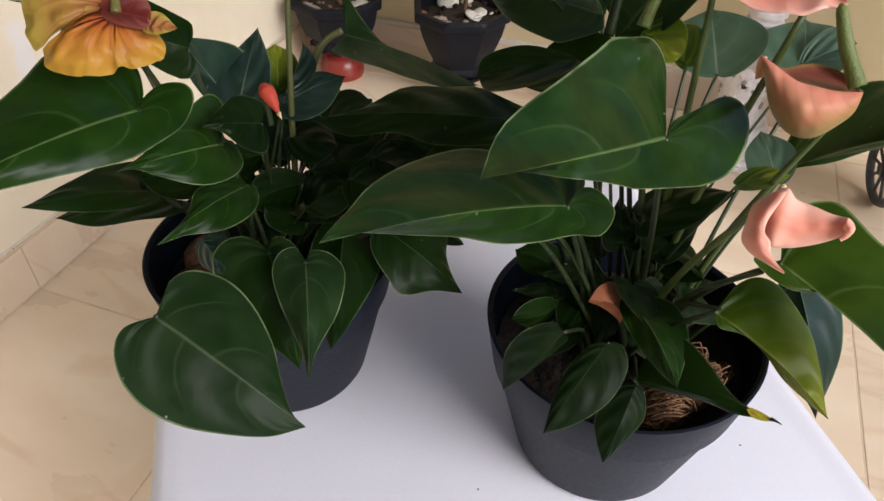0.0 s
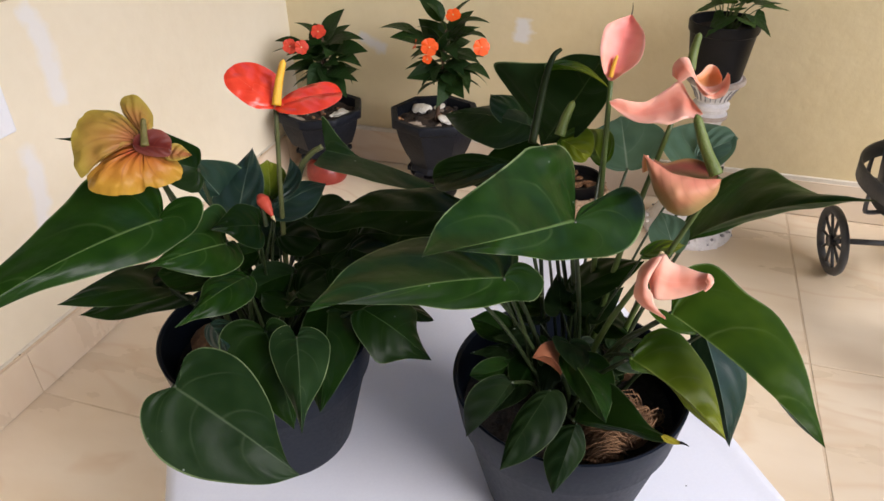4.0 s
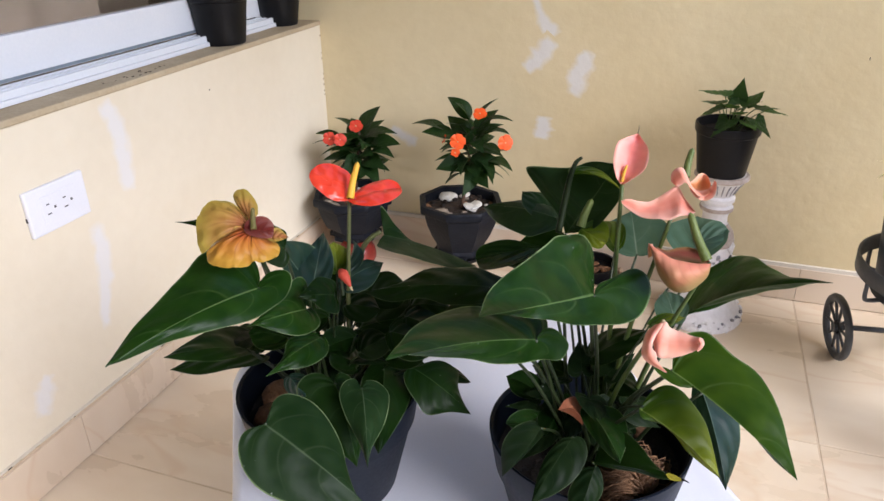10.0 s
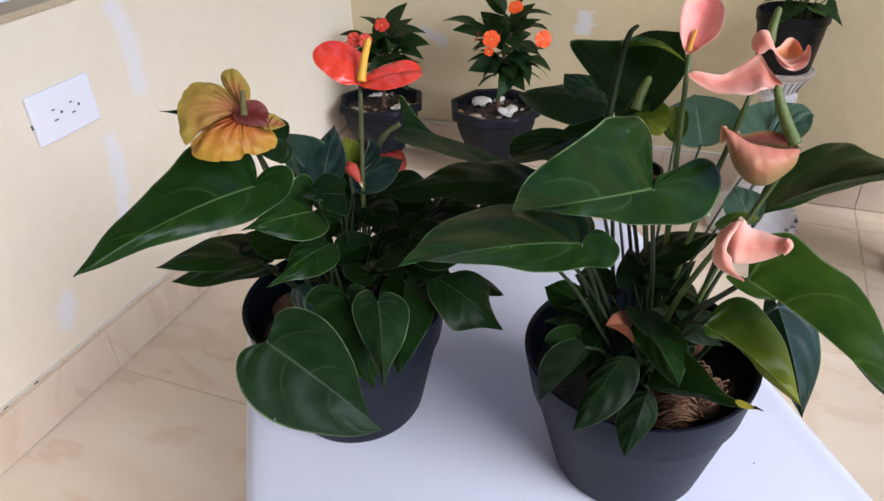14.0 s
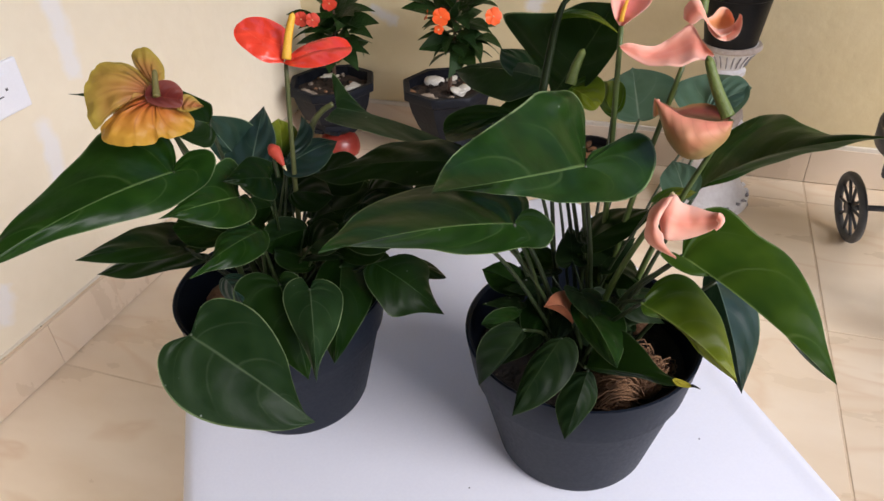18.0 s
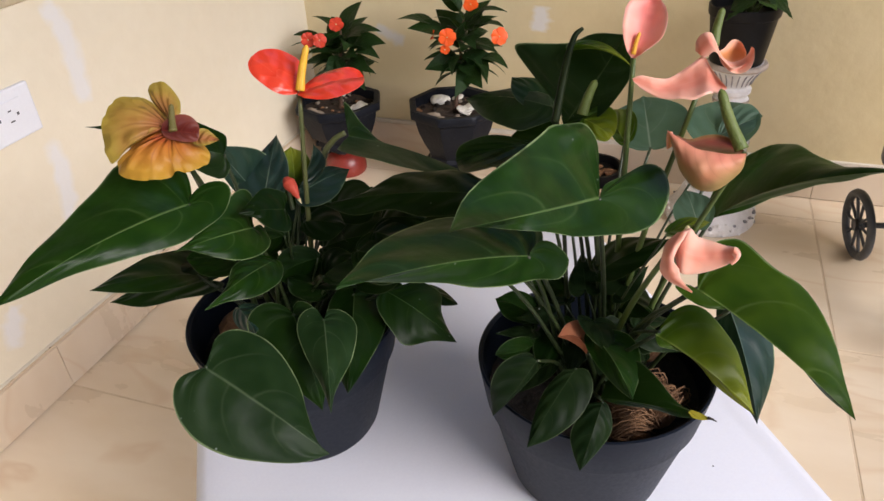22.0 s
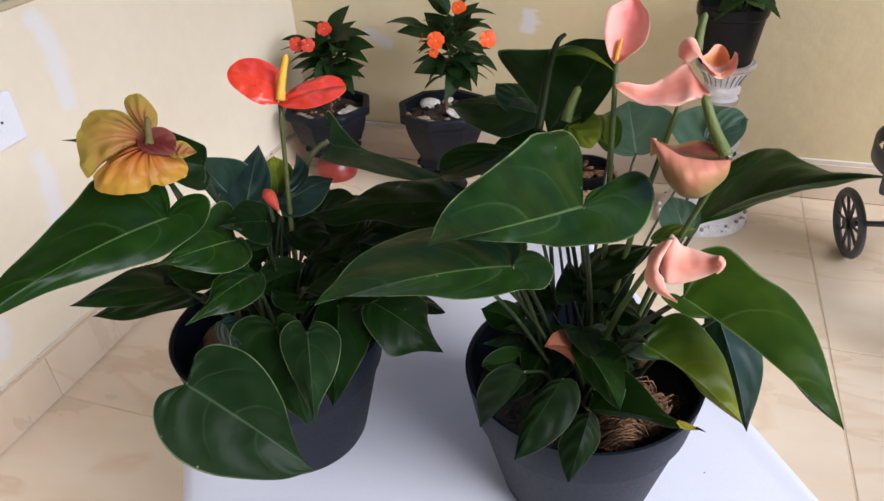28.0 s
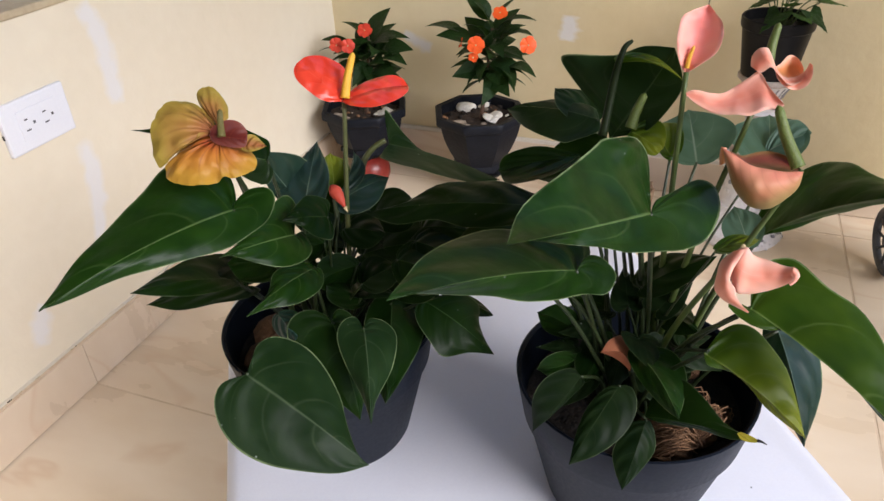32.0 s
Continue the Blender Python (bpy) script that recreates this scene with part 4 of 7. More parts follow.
# ---- small leaves shared by the background plants ----
def pointed(length, width, mat, arch=0.1, cup=0.15):
    """A plain pointed leaf along +x, flat in xy."""
    rows, cols = 9, 3
    v, f, uv = [], [], []
    for side in (-1, 1):
        st = len(v)
        for i in range(rows + 1):
            t = i / rows
            w = width / 2 * (math.sin(math.pi * min(1, t**0.75)) ** 0.9) * (1 - 0.25 * t) if 0 < t < 1 else 0
            for q in range(cols):
                s = q / (cols - 1)
                v.append((length * t, side * w * s, length * arch * (4 * t * (1 - t) - t * t) * 0.6 + cup * width * s * s * w / (width / 2)))
                uv.append((t, s))
        for i in range(rows):
            for q in range(cols - 1):
                a = st + i * cols + q
                f.append((a, a + cols, a + cols + 1, a + 1) if side < 0 else (a, a + 1, a + cols + 1, a + cols))
    return from_lists("leaf", v, f, mat, uv)


def heading(at, yaw, pitch, roll=0, size=1.0):
    return pose(*at, 0, 0, yaw) @ pose(0, 0, 0, 0, -pitch, 0) @ pose(0, 0, 0, roll, 0, 0) @ Matrix.Scale(size, 4)


BUSH_LEAF = [pointed(1.0, 0.62, LEAF_SMALL, 0.16, 0.06), pointed(1.0, 0.70, LEAF_SMALL, 0.10, 0.10), pointed(1.0, 0.58, LEAF_SMALL, 0.24, 0.08)]


def petal_flower(parent, at, yaw, pitch, mat, size, seed):
    """Five flat rounded petals with a spur."""
    rnd = random.Random(seed)
    head = put("flower", None, parent)
    head.matrix_basis = heading(at, yaw, pitch)
    for k in range(5):
        a = radians(72 * k + rnd.uniform(-8, 8))
        v, f = [(0.0015, 0, 0)], []
        for i in range(9):
            b = a + radians(-48 + 12 * i)
            r = size * (1 - 0.30 * (abs(i - 4) / 4) ** 2.6 - (0.0 if i != 4 else 0.05))
            v.append((size * (0.10 * math.sin(i * 0.9 + k * 2) - 0.16 * abs(i - 4) / 4) + 0.0012 * k, r * math.cos(b), r * math.sin(b)))
        f = [(0, i, i + 1) for i in range(1, 9)]
        put("petal", from_lists("petal", v, f, mat), head)
    lathe_part("flower_eye", [(0, 0.0035), (0.0013, 0.003), (0.0016, 0.0), (0, -0.001)], PALE, head, steps=8).matrix_basis = pose(0.001, 0, 0, 0, 90, 0)
    return head


def impatiens(at, tips, flowers, mat, crown, seed, label, group, lift=0.0):
    """A bushy flowering plant on one bare stem, in a dark octagonal pot; tips are where its outer leaves point."""
    rnd = random.Random(seed)
    thing = empty("potted_impatiens", at, label, "potted plant", group)
    R, h = 0.112, 0.14
    lathe_part("pot", [(0, lift), (R * 0.60, lift), (R * 0.60, lift + 0.006), (R * 0.56, lift + 0.014), (R * 0.58, lift + 0.022), (R * 0.72, h * 0.36), (R * 0.84, h * 0.60), (R * 0.89, h - 0.034), (R * 0.90, h - 0.026), (R * 0.985, h - 0.021), (R, h - 0.017), (R, h - 0.004), (R * 0.97, h), (R * 0.86, h - 0.001), (R * 0.84, h - 0.03), (0, h - 0.035)], POT_OCT, thing, "dark octagonal plastic bonsai pot", steps=64, sides=8)
    for k in range(8):
        a = radians(45 * k + 22.5)
        part("foot", box((R * 0.50 * math.cos(a) - 0.012, R * 0.50 * math.sin(a) - 0.012, lift - 0.008), (R * 0.50 * math.cos(a) + 0.012, R * 0.50 * math.sin(a) + 0.012, lift + 0.004), 0.002), POT_OCT, thing)
    heap("soil", BROWN_SOIL, thing, "brown crumbly soil", R * 0.86, h - 0.024, seed, 0.007)
    for k in range(20):
        a, q = k * 2.1 + rnd.uniform(-0.4, 0.4), R * (rnd.uniform(0.60, 0.70) if k % 3 else rnd.uniform(0.25, 0.6))
        pebble("pebble", STONE if k % 3 < 2 else GREY_STONE, thing, (q * math.cos(a), q * math.sin(a), h - 0.017), rnd.choice((0.007, 0.011, 0.015, 0.019)), seed * 50 + k, 0.32)
    for k in range(34):
        a, q = rnd.uniform(0, 6.28), R * 0.76 * math.sqrt(rnd.random())
        pebble("soil_crumb", (SOIL, BARK, SOIL, GREY_STONE)[k % 4], thing, (q * math.cos(a), q * math.sin(a), h - 0.020), rnd.uniform(0.003, 0.007), seed * 90 + k, 0.7)
    c = Vector(crown)
    foot = Vector((0.004, 0, h - 0.03))
    tube("main_stem", [foot, (foot + c) / 2 + Vector((-0.004, 0, -0.03)), c], lambda s: 0.0055 - 0.003 * s, RED_STEM, thing)

    def grow(tip, size, k, inner=False):
        t = Vector(tip)
        node = Vector((c.x, c.y, h + 0.055 + (c.z - h - 0.05) * min(1, max(0, (t.z - h - 0.03) / (c.z - h + 0.02)))))
        d = t - node
        base = t - d.normalized() * min(size, d.length * 0.85)
        lf = put("leaf", BUSH_LEAF[(k * 7 + k // 3) % 3], thing)
        flat = math.hypot(d.x, d.y)
        lf.matrix_basis = heading(base, math.degrees(math.atan2(d.y, d.x)), math.degrees(math.atan2(d.z, flat)) + (rnd.uniform(-28, 16) if inner else 0), rnd.uniform(-40, 40), size)
        if k % 2 == 0:
            tube("twig", [node, (base + node) / 2 + Vector((0, 0, 0.004)), base], 0.0017, PETIOLE, thing, sides=5, steps=3)

    for k, t in enumerate(tips):
        grow((t[0], t[1], t[2] - 0.010), rnd.uniform(0.076, 0.092), k)
    for k in range(38):
        a = k * 2.39996
        u = (k + 0.5) / 38
        q = 0.088 * rnd.uniform(0.60, 1.0) * (1 - 0.35 * max(0, u - 0.7))
        grow((c.x + q * math.cos(a), c.y + q * math.sin(a), h + 0.075 + (c.z - h - 0.065) * u), rnd.uniform(0.060, 0.084), k, True)
    for x, y, z, yaw, pitch, s in flowers:
        petal_flower(thing, (x, y, z), yaw, pitch, mat, 0.92 * s, seed + int(1000 * z))
    return thing


def plant_stand(at, h, label, group, domed=False):
    """A low turned stand on the floor: a dark spool, or a red dome with a dark plate."""
    thing = empty("plant_stand", at, label, "plant stand", group)
    if domed:
        lathe_part("foot", [(0, 0), (0.050, 0), (0.053, 0.008), (0.053, 0.020), (0.050, 0.034), (0.043, 0.046), (0.034, 0.055), (0.022, 0.060), (0.020, h - 0.010), (0, h - 0.010)], STAND_RED, thing, "red glazed dome", steps=40)
        lathe_part("plate", [(0, h - 0.0101), (0.040, h - 0.0101), (0.044, h - 0.005), (0.044, h), (0, h)], POT_BLACK, thing, steps=32)
        return thing
    lathe_part("foot", [(0, 0), (0.050, 0), (0.052, 0.006), (0.040, 0.012), (0.022, 0.02), (0.018, h * 0.55), (0.024, h - 0.018), (0.040, h - 0.010)], POT_BLACK, thing, steps=32)
    lathe_part("plate", [(0, h - 0.0101), (0.060, h - 0.0101), (0.064, h - 0.005), (0.064, h), (0, h)], POT_BLACK, thing, steps=32)
    return thing


IMP1, IMP2 = (-0.722, 1.565, 0), (-0.418, 1.565, 0)
for k, (p, h) in enumerate(((IMP1, 0.075), (IMP2, 0.068))):
    plant_stand(p, h, ("small red domed stand under a dark octagonal flower pot", "small dark turned stand under a flower pot")[k], "stands under the flower pots", k == 0)
RED_TIPS = [(-0.086, -0.04, 0.298), (-0.086, -0.02, 0.315), (-0.002, -0.01, 0.340), (0.057, 0.0, 0.348), (0.124, 0.0, 0.332), (0.153, -0.03, 0.313), (0.144, -0.05, 0.288), (0.112, -0.06, 0.256), (-0.006, -0.07, 0.234), (0.046, -0.07, 0.222), (-0.041, -0.05, 0.257), (0.087, -0.05, 0.22), (0.1, -0.05, 0.331), (-0.046, -0.06, 0.278)]
impatiens((IMP1[0], IMP1[1], 0.0585), RED_TIPS, [(-0.014, -0.08, 0.312, -75, 10, 0.019), (0.018, -0.085, 0.314, -65, 10, 0.018), (0.052, -0.06, 0.344, -80, 35, 0.019), (0.02, 0.04, 0.28, 60, 40, 0.016)], CRIMSON, (0.035, -0.01, 0.315), 11, "bushy dark-leaved plant with red flowers in a dark octagonal pot", "flowering plants in octagonal pots", 0.025)
ORANGE_TIPS = [(-0.12, -0.02, 0.35), (-0.083, -0.05, 0.337), (-0.017, 0.0, 0.402), (0.07, 0.02, 0.395), (0.121, -0.01, 0.375), (0.135, -0.05, 0.355), (0.146, -0.05, 0.268), (0.083, -0.07, 0.229), (-0.004, -0.07, 0.226), (-0.054, -0.04, 0.267), (-0.021, -0.06, 0.255), (0.102, -0.07, 0.257), (0.021, -0.03, 0.379), (0.124, -0.02, 0.246)]
impatiens((IMP2[0], IMP2[1], 0.0765), ORANGE_TIPS, [(0.026, -0.1, 0.325, -80, 5, 0.021), (0.019, -0.097, 0.298, -85, -10, 0.012), (0.131, -0.07, 0.324, -60, 5, 0.021), (0.067, -0.06, 0.383, -90, 45, 0.018), (-0.023, -0.05, 0.312, 190, 10, 0.013)], ORANGE, (0.035, -0.01, 0.34), 23, "bushy dark-leaved plant with orange flowers in a dark octagonal pot", "flowering plants in octagonal pots")

# ---- wicker planter between the flower pots and the pedestal ----
basket = empty("wicker_planter", (-0.075, 1.57, 0), "small weathered wicker planter with a dark inner pot of bark", "planter")
for k in range(5):
    rv, rf = ring_lists(0.066 + 0.0015 * k, 0.0062, 40, 8)
    o = put("wicker_ring", from_lists("wicker_ring", rv, rf, WICKER), basket)
    o.location = (0, 0, 0.0065 + 0.0125 * k)
for k in range(14):
    a = 2 * math.pi * k / 14
    tube("stake", [(0.0705 * math.cos(a), 0.0705 * math.sin(a), 0.001), (0.076 * math.cos(a), 0.076 * math.sin(a), 0.066)], 0.0035, WICKER, basket, sides=6, steps=0)
lathe_part("inner_pot", [(0, 0.004), (0.05, 0.004), (0.062, 0.085), (0.064, 0.088), (0.058, 0.088), (0.056, 0.07), (0, 0.068)], POT_BLACK, basket, steps=32)
rb = random.Random(5)
for k in range(16):
    a, q = rb.uniform(0, 6.28), 0.045 * math.sqrt(rb.random())
    pebble("bark_chip", BARK, basket, (q * math.cos(a), q * math.sin(a), 0.074), 0.011, 300 + k, 0.45)

# ---- carved pedestal with a small potted plant ----
PEDWHITE = make_mat("whitewashed_plaster", (0.68, 0.66, 0.66), (0.86, 0.85, 0.86), 0.75, 34, 0.45, 120, fine=0.4)
PEDTAN = make_mat("worn_tan_plaster", (0.36, 0.28, 0.23), (0.62, 0.55, 0.50), 0.8, 30, 0.5, 140)
PEDGREY = make_mat("grey_carved_relief", (0.16, 0.16, 0.175), (0.50, 0.49, 0.51), 0.8, 90, 0.9, 240)
PX, PY = 0.190, 1.552
ped = empty("pedestal", (PX, PY, 0), "whitewashed turned pedestal with grey carved relief", "pedestal")
lathe_part("base", [(0, 0), (0.094, 0), (0.097, 0.006), (0.094, 0.022), (0.086, 0.030), (0.080, 0.036), (0.070, 0.062), (0.062, 0.080), (0, 0.080)], PEDWHITE, ped, steps=48)
lathe_part("body", [(0.055, 0.079), (0.050, 0.092), (0.044, 0.110), (0.045, 0.145), (0.050, 0.175), (0.0500, 0.200), (0.044, 0.222), (0.034, 0.236), (0.0285, 0.245)], PEDWHITE, ped, steps=48)
lathe_part("shoulder_wash", [(0.0505, 0.196), (0.0500, 0.204), (0.0450, 0.2225), (0.0348, 0.2365), (0.030, 0.243)], PEDTAN, ped, "worn tan shoulder", steps=48)
lathe_part("neck", [(0.028, 0.243), (0.027, 0.262), (0.030, 0.272), (0.034, 0.276), (0.035, 0.284), (0.030, 0.289), (0.031, 0.294), (0.036, 0.298), (0.036, 0.306), (0.030, 0.311), (0, 0.311)], PEDWHITE, ped, steps=48)
lathe_part("capital", [(0.030, 0.3105), (0.0335, 0.322), (0.043, 0.338), (0.051, 0.348), (0.056, 0.352), (0.057, 0.357), (0.055, 0.361), (0, 0.361)], PEDWHITE, ped, steps=48)
lathe_part("collar", [(0.0355, 0.2755), (0.0368, 0.280), (0.0358, 0.2845)], PEDTAN, ped, "worn tan collar", steps=48)
lathe_part("top_rim", [(0.0555, 0.3505), (0.0582, 0.353), (0.0582, 0.3575), (0.0555, 0.3612), (0.050, 0.3616)], PEDTAN, ped, "worn tan rim", steps=48)
for k in range(22):
    a = 2 * math.pi * k / 22
    tube("flute", [(0.0340 * math.cos(a), 0.0340 * math.sin(a), 0.317), (0.0390 * math.cos(a), 0.0390 * math.sin(a), 0.330), (0.0480 * math.cos(a), 0.0480 * math.sin(a), 0.3445)], lambda s: 0.0012 + 0.0004 * s, PEDGREY, ped, sides=5, steps=3)
rk = random.Random(4)
for k in range(110):
    # worn garland round the foot
    a, z = 2 * math.pi * (k + rk.random()) / 110, rk.uniform(0.003, 0.030)
    r = 0.0965 - 0.30 * max(0, z - 0.020)
    pebble("relief_knob", PEDGREY if rk.random() < 0.3 else PEDWHITE, ped, ((r - 0.0022) * math.cos(a), (r - 0.0022) * math.sin(a), z), rk.uniform(0.0024, 0.0050), 700 + k, rk.uniform(0.7, 1.2))
BODY_R = ((0.092, 0.050), (0.110, 0.044), (0.145, 0.045), (0.175, 0.050), (0.200, 0.050), (0.222, 0.044))
for k in range(64):
    # leafy carving over the belly
    a, z = 2 * math.pi * (k + rk.random()) / 64, rk.uniform(0.108, 0.186)
    r = np.interp(z, [q[0] for q in BODY_R], [q[1] for q in BODY_R]) - 0.0015
    pebble("relief_leaf", PEDGREY if rk.random() < 0.55 else PEDWHITE, ped, (r * math.cos(a), r * math.sin(a), z), rk.uniform(0.0030, 0.0062), 800 + k, rk.uniform(0.9, 1.7))
for k in range(5):
    # draped fans hung from the shoulder; a dark lump under each paints a hollow's shade
    a = radians(-96 + 72 * k)
    for i in range(7):
        da, drop = 0.11 * (i - 3), 0.0022 * (i - 3) ** 2
        top, low = 0.206 - 0.3 * drop, 0.176 + drop
        tube("drape_fold", [(0.0487 * math.cos(a + 0.5 * da), 0.0487 * math.sin(a + 0.5 * da), top), (0.0508 * math.cos(a + 0.8 * da), 0.0508 * math.sin(a + 0.8 * da), 0.192), (0.0502 * math.cos(a + da), 0.0502 * math.sin(a + da), low)], lambda q: 0.0016 + 0.0016 * math.sin(3 * q), PEDWHITE, ped, sides=6, steps=3)
    pebble("hollow_shade", DARK, ped, (0.0468 * math.cos(a), 0.0468 * math.sin(a), 0.170), 0.0068, 950 + k, 1.2)

vine = empty("potted_ivy", (PX - 0.004, PY - 0.002, 0.3618), "small green heart-leaved plant in a black nursery pot", "potted plant", "black nursery pots")


def nursery_pot(thing, R, r, h, soil, mat=None, ribs=True):
    mat = mat or POT_BLACK
    lathe_part("pot", [(0, 0), (r, 0), (r + 0.001, 0.004), (R * 0.94, h - 0.022), (R * 0.985, h - 0.020), (R, h - 0.016), (R * 1.005, h - 0.002), (R * 0.98, h), (R * 0.94, h - 0.001), (R * 0.90, h - 0.03), (0, h - 0.036)], mat, thing, "black plastic nursery pot", steps=48)
    heap("soil", SOIL, thing, "dark crumbly soil", R * 0.91, h - soil, int(R * 1e4), 0.006)


nursery_pot(vine, 0.067, 0.050, 0.112, 0.020)


def heart_mesh(mat):
    o = blade("leaf", (0, 0, 0), (1, 0, 0), (0, 0.42, 0.05), (0, -0.42, 0.05), mat, None, arch=0.05, cup=0.1, wave=0.05)
    me = o.data
    bpy.data.objects.remove(o)
    return me


def ivy_mesh(mat, fold_up):
    side = ((-0.10, 0.30), (-0.20, 0.75), (-0.06, 0.98), (0.20, 0.80), (0.50, 0.46), (0.80, 0.16))
    o = blade("leaf", (0, 0, 0), (1, 0, 0), (0, 0.52, fold_up), (0, -0.52, fold_up), mat, None, arch=0.04, cup=0.05, wave=0.03, edge_a=side, edge_b=side)
    me = o.data
    bpy.data.objects.remove(o)
    return me


HEARTS = [heart_mesh(LEAF_HEART), heart_mesh(LEAF_SMALL)]
IVY = [ivy_mesh(LEAF_HEART, 0.12), ivy_mesh(LEAF_IVY, 0.04)]


def stalked(thing, base, at, yaw, pitch, size, mesh, roll=0, stalk=None, r=0.0012):
    """A leaf on a thin stalk from base to at."""
    lf = put("leaf", mesh, thing)
    lf.matrix_basis = heading(at, yaw, pitch, roll, size)
    b, a = Vector(base), Vector(at)
    tube("stalk", [b, (a + b) / 2 + Vector((0, 0, 0.15 * (a - b).length)), a], r, stalk or PETIOLE, thing, sides=6, steps=4)


for x, y, z, yaw, pitch, s, k in ((-0.016, -0.02, 0.170, 172, 8, 0.056, 0), (0.010, 0.0, 0.165, 65, 72, 0.043, 1), (-0.018, -0.03, 0.148, 195, -20, 0.046, 2), (-0.004, -0.045, 0.128, 222, -38, 0.052, 1), (0.030, -0.02, 0.156, 40, 35, 0.046, 2), (0.046, -0.02, 0.150, 5, 2, 0.046, 1), (0.012, -0.045, 0.142, -80, 20, 0.042, 2), (0.046, -0.040, 0.132, -38, -34, 0.052, 1), (-0.002, -0.028, 0.150, -100, 25, 0.040, 2), (0.028, -0.045, 0.128, -60, -10, 0.042, 2), (0.020, -0.030, 0.150, -20, 30, 0.042, 2), (0.064, 0.006, 0.138, -5, -4, 0.048, 0), (0.03, 0.035, 0.14, 60, -5, 0.048, 1), (-0.03, 0.03, 0.14, 130, -5, 0.05, 0), (0.012, -0.01, 0.155, 100, 30, 0.045, 1)):
    stalked(vine, (x * 0.3, y * 0.3, 0.09), (x, y, z), yaw, pitch, s, IVY[k] if k < 2 else HEARTS[0], stalk=FLOWER_STALK)

# ---- two black pots on the window ledge ----
s1 = empty("potted_cutting", (-0.908, 1.345, SILL_Z + 0.0005), "black nursery pot with pale stems and large leaves", "potted plant", "black nursery pots")
nursery_pot(s1, 0.067, 0.050, 0.112, 0.014)
for a, b, c in (((0.008, 0.01, 0.09), (-0.012, -0.02, 0.20), (-0.03, -0.06, 0.26)), ((0.0, -0.01, 0.09), (0.01, 0.025, 0.19), (0.02, 0.05, 0.27)), ((-0.01, -0.02, 0.09), (-0.005, -0.035, 0.16), (-0.01, -0.03, 0.25)), ((-0.01, 0.0, 0.09), (0.012, 0.02, 0.15), (0.018, 0.028, 0.105))):
    tube("stem", [a, b, c], 0.0022, PETIOLE, s1, sides=7)
stalked(s1, (0, -0.03, 0.09), (0.0, -0.052, 0.20), -95, -58, 0.095, HEARTS[1])
stalked(s1, (0, 0.0, 0.09), (0.015, 0.005, 0.148), 80, -68, 0.06, HEARTS[0])
stalked(s1, (0, -0.01, 0.1), (-0.03, -0.06, 0.26), -120, -10, 0.10, HEARTS[1])
stalked(s1, (0, 0.01, 0.1), (0.02, 0.05, 0.27), 60, -10, 0.10, HEARTS[0])
for k in range(10):
    a = k * 2.4
    pebble("bark_chip", BARK, s1, (0.045 * math.cos(a), 0.045 * math.sin(a), 0.100), 0.009, 400 + k, 0.5)
s2 = empty("potted_seedling", (-0.921, 1.612, SILL_Z + 0.0005), "black nursery pot with a green leafy seedling on the ledge", "potted plant", "black nursery pots")
nursery_pot(s2, 0.062, 0.045, 0.113, 0.014)
for x, y, z, yaw, pitch, s in ((0.02, -0.03, 0.115, -60, -45, 0.055), (-0.01, -0.025, 0.125, -100, -20, 0.055), (0.0, 0.01, 0.15, 20, 10, 0.06), (0.02, 0.02, 0.13, 40, -20, 0.05), (-0.02, 0.02, 0.14, 150, 10, 0.06), (0.0, -0.005, 0.165, -90, 30, 0.06), (0.01, 0.0, 0.18, 60, 50, 0.05)):
    stalked(s2, (0, 0, 0.09), (x, y, z + 0.012), yaw, pitch, s, HEARTS[0])
for k in range(10):
    a = k * 2.4 + 1
    pebble("pebble", GREY_STONE, s2, (0.04 * math.cos(a), 0.04 * math.sin(a), 0.1015), 0.006, 500 + k, 0.6)

# ---- tricycle planter ----
trike = empty("tricycle_planter", (0.588, 1.484, 0), "grey painted iron tricycle plant stand with spoked wheels", "plant stand", turn=11.5)


def wheel(r, tr, spokes, at, hub=0.012, lean=0):
    """A spoked wheel that turns about the local x axis."""
    w = put("wheel", None, trike)
    w.matrix_basis = pose(*at, 0, 90 - lean, 0)
    v, f = ring_lists(r - tr, tr, 44, 8, 0.9)
    put("rim", from_lists("rim", v, f, IRON), w)
    hv, hf = lathe([(0, -0.009), (hub, -0.009), (hub, 0.009), (0, 0.009)], 16)
    put("hub", from_lists("hub", hv, hf, IRON), w)
    for k in range(spokes):
        a = 2 * math.pi * (k + 0.25) / spokes
        tube("spoke", [(hub * 0.8 * math.cos(a), hub * 0.8 * math.sin(a), 0), ((r - tr) * math.cos(a), (r - tr) * math.sin(a), 0)], 0.0032, IRON, w, sides=6, steps=0)
    return w


wheel(0.073, 0.009, 10, (-0.124, 0, 0.073), lean=5)
wheel(0.068, 0.009, 10, (0.112, 0, 0.068), lean=5)
FY = -0.345
wheel(0.105, 0.0075, 8, (-0.034, FY, 0.1040), 0.014, lean=9)
tube("axle", [(-0.124, 0, 0.073), (0.112, 0, 0.068)], 0.0062, IRON, trike, steps=0)
tube("post", [(0.0, 0, 0.070), (-0.006, 0, 0.216)], 0.0055, IRON, trike, steps=0)
tube("frame_tube", [(0.0, -0.002, 0.068), (0.012, -0.03, 0.074), (0.014, -0.07, 0.092), (0.006, -0.12, 0.135), (-0.003, -0.17, 0.19), (-0.02, -0.215, 0.215), (-0.045, -0.29, 0.225), (-0.06, -0.34, 0.215)], 0.0080, IRON, trike)
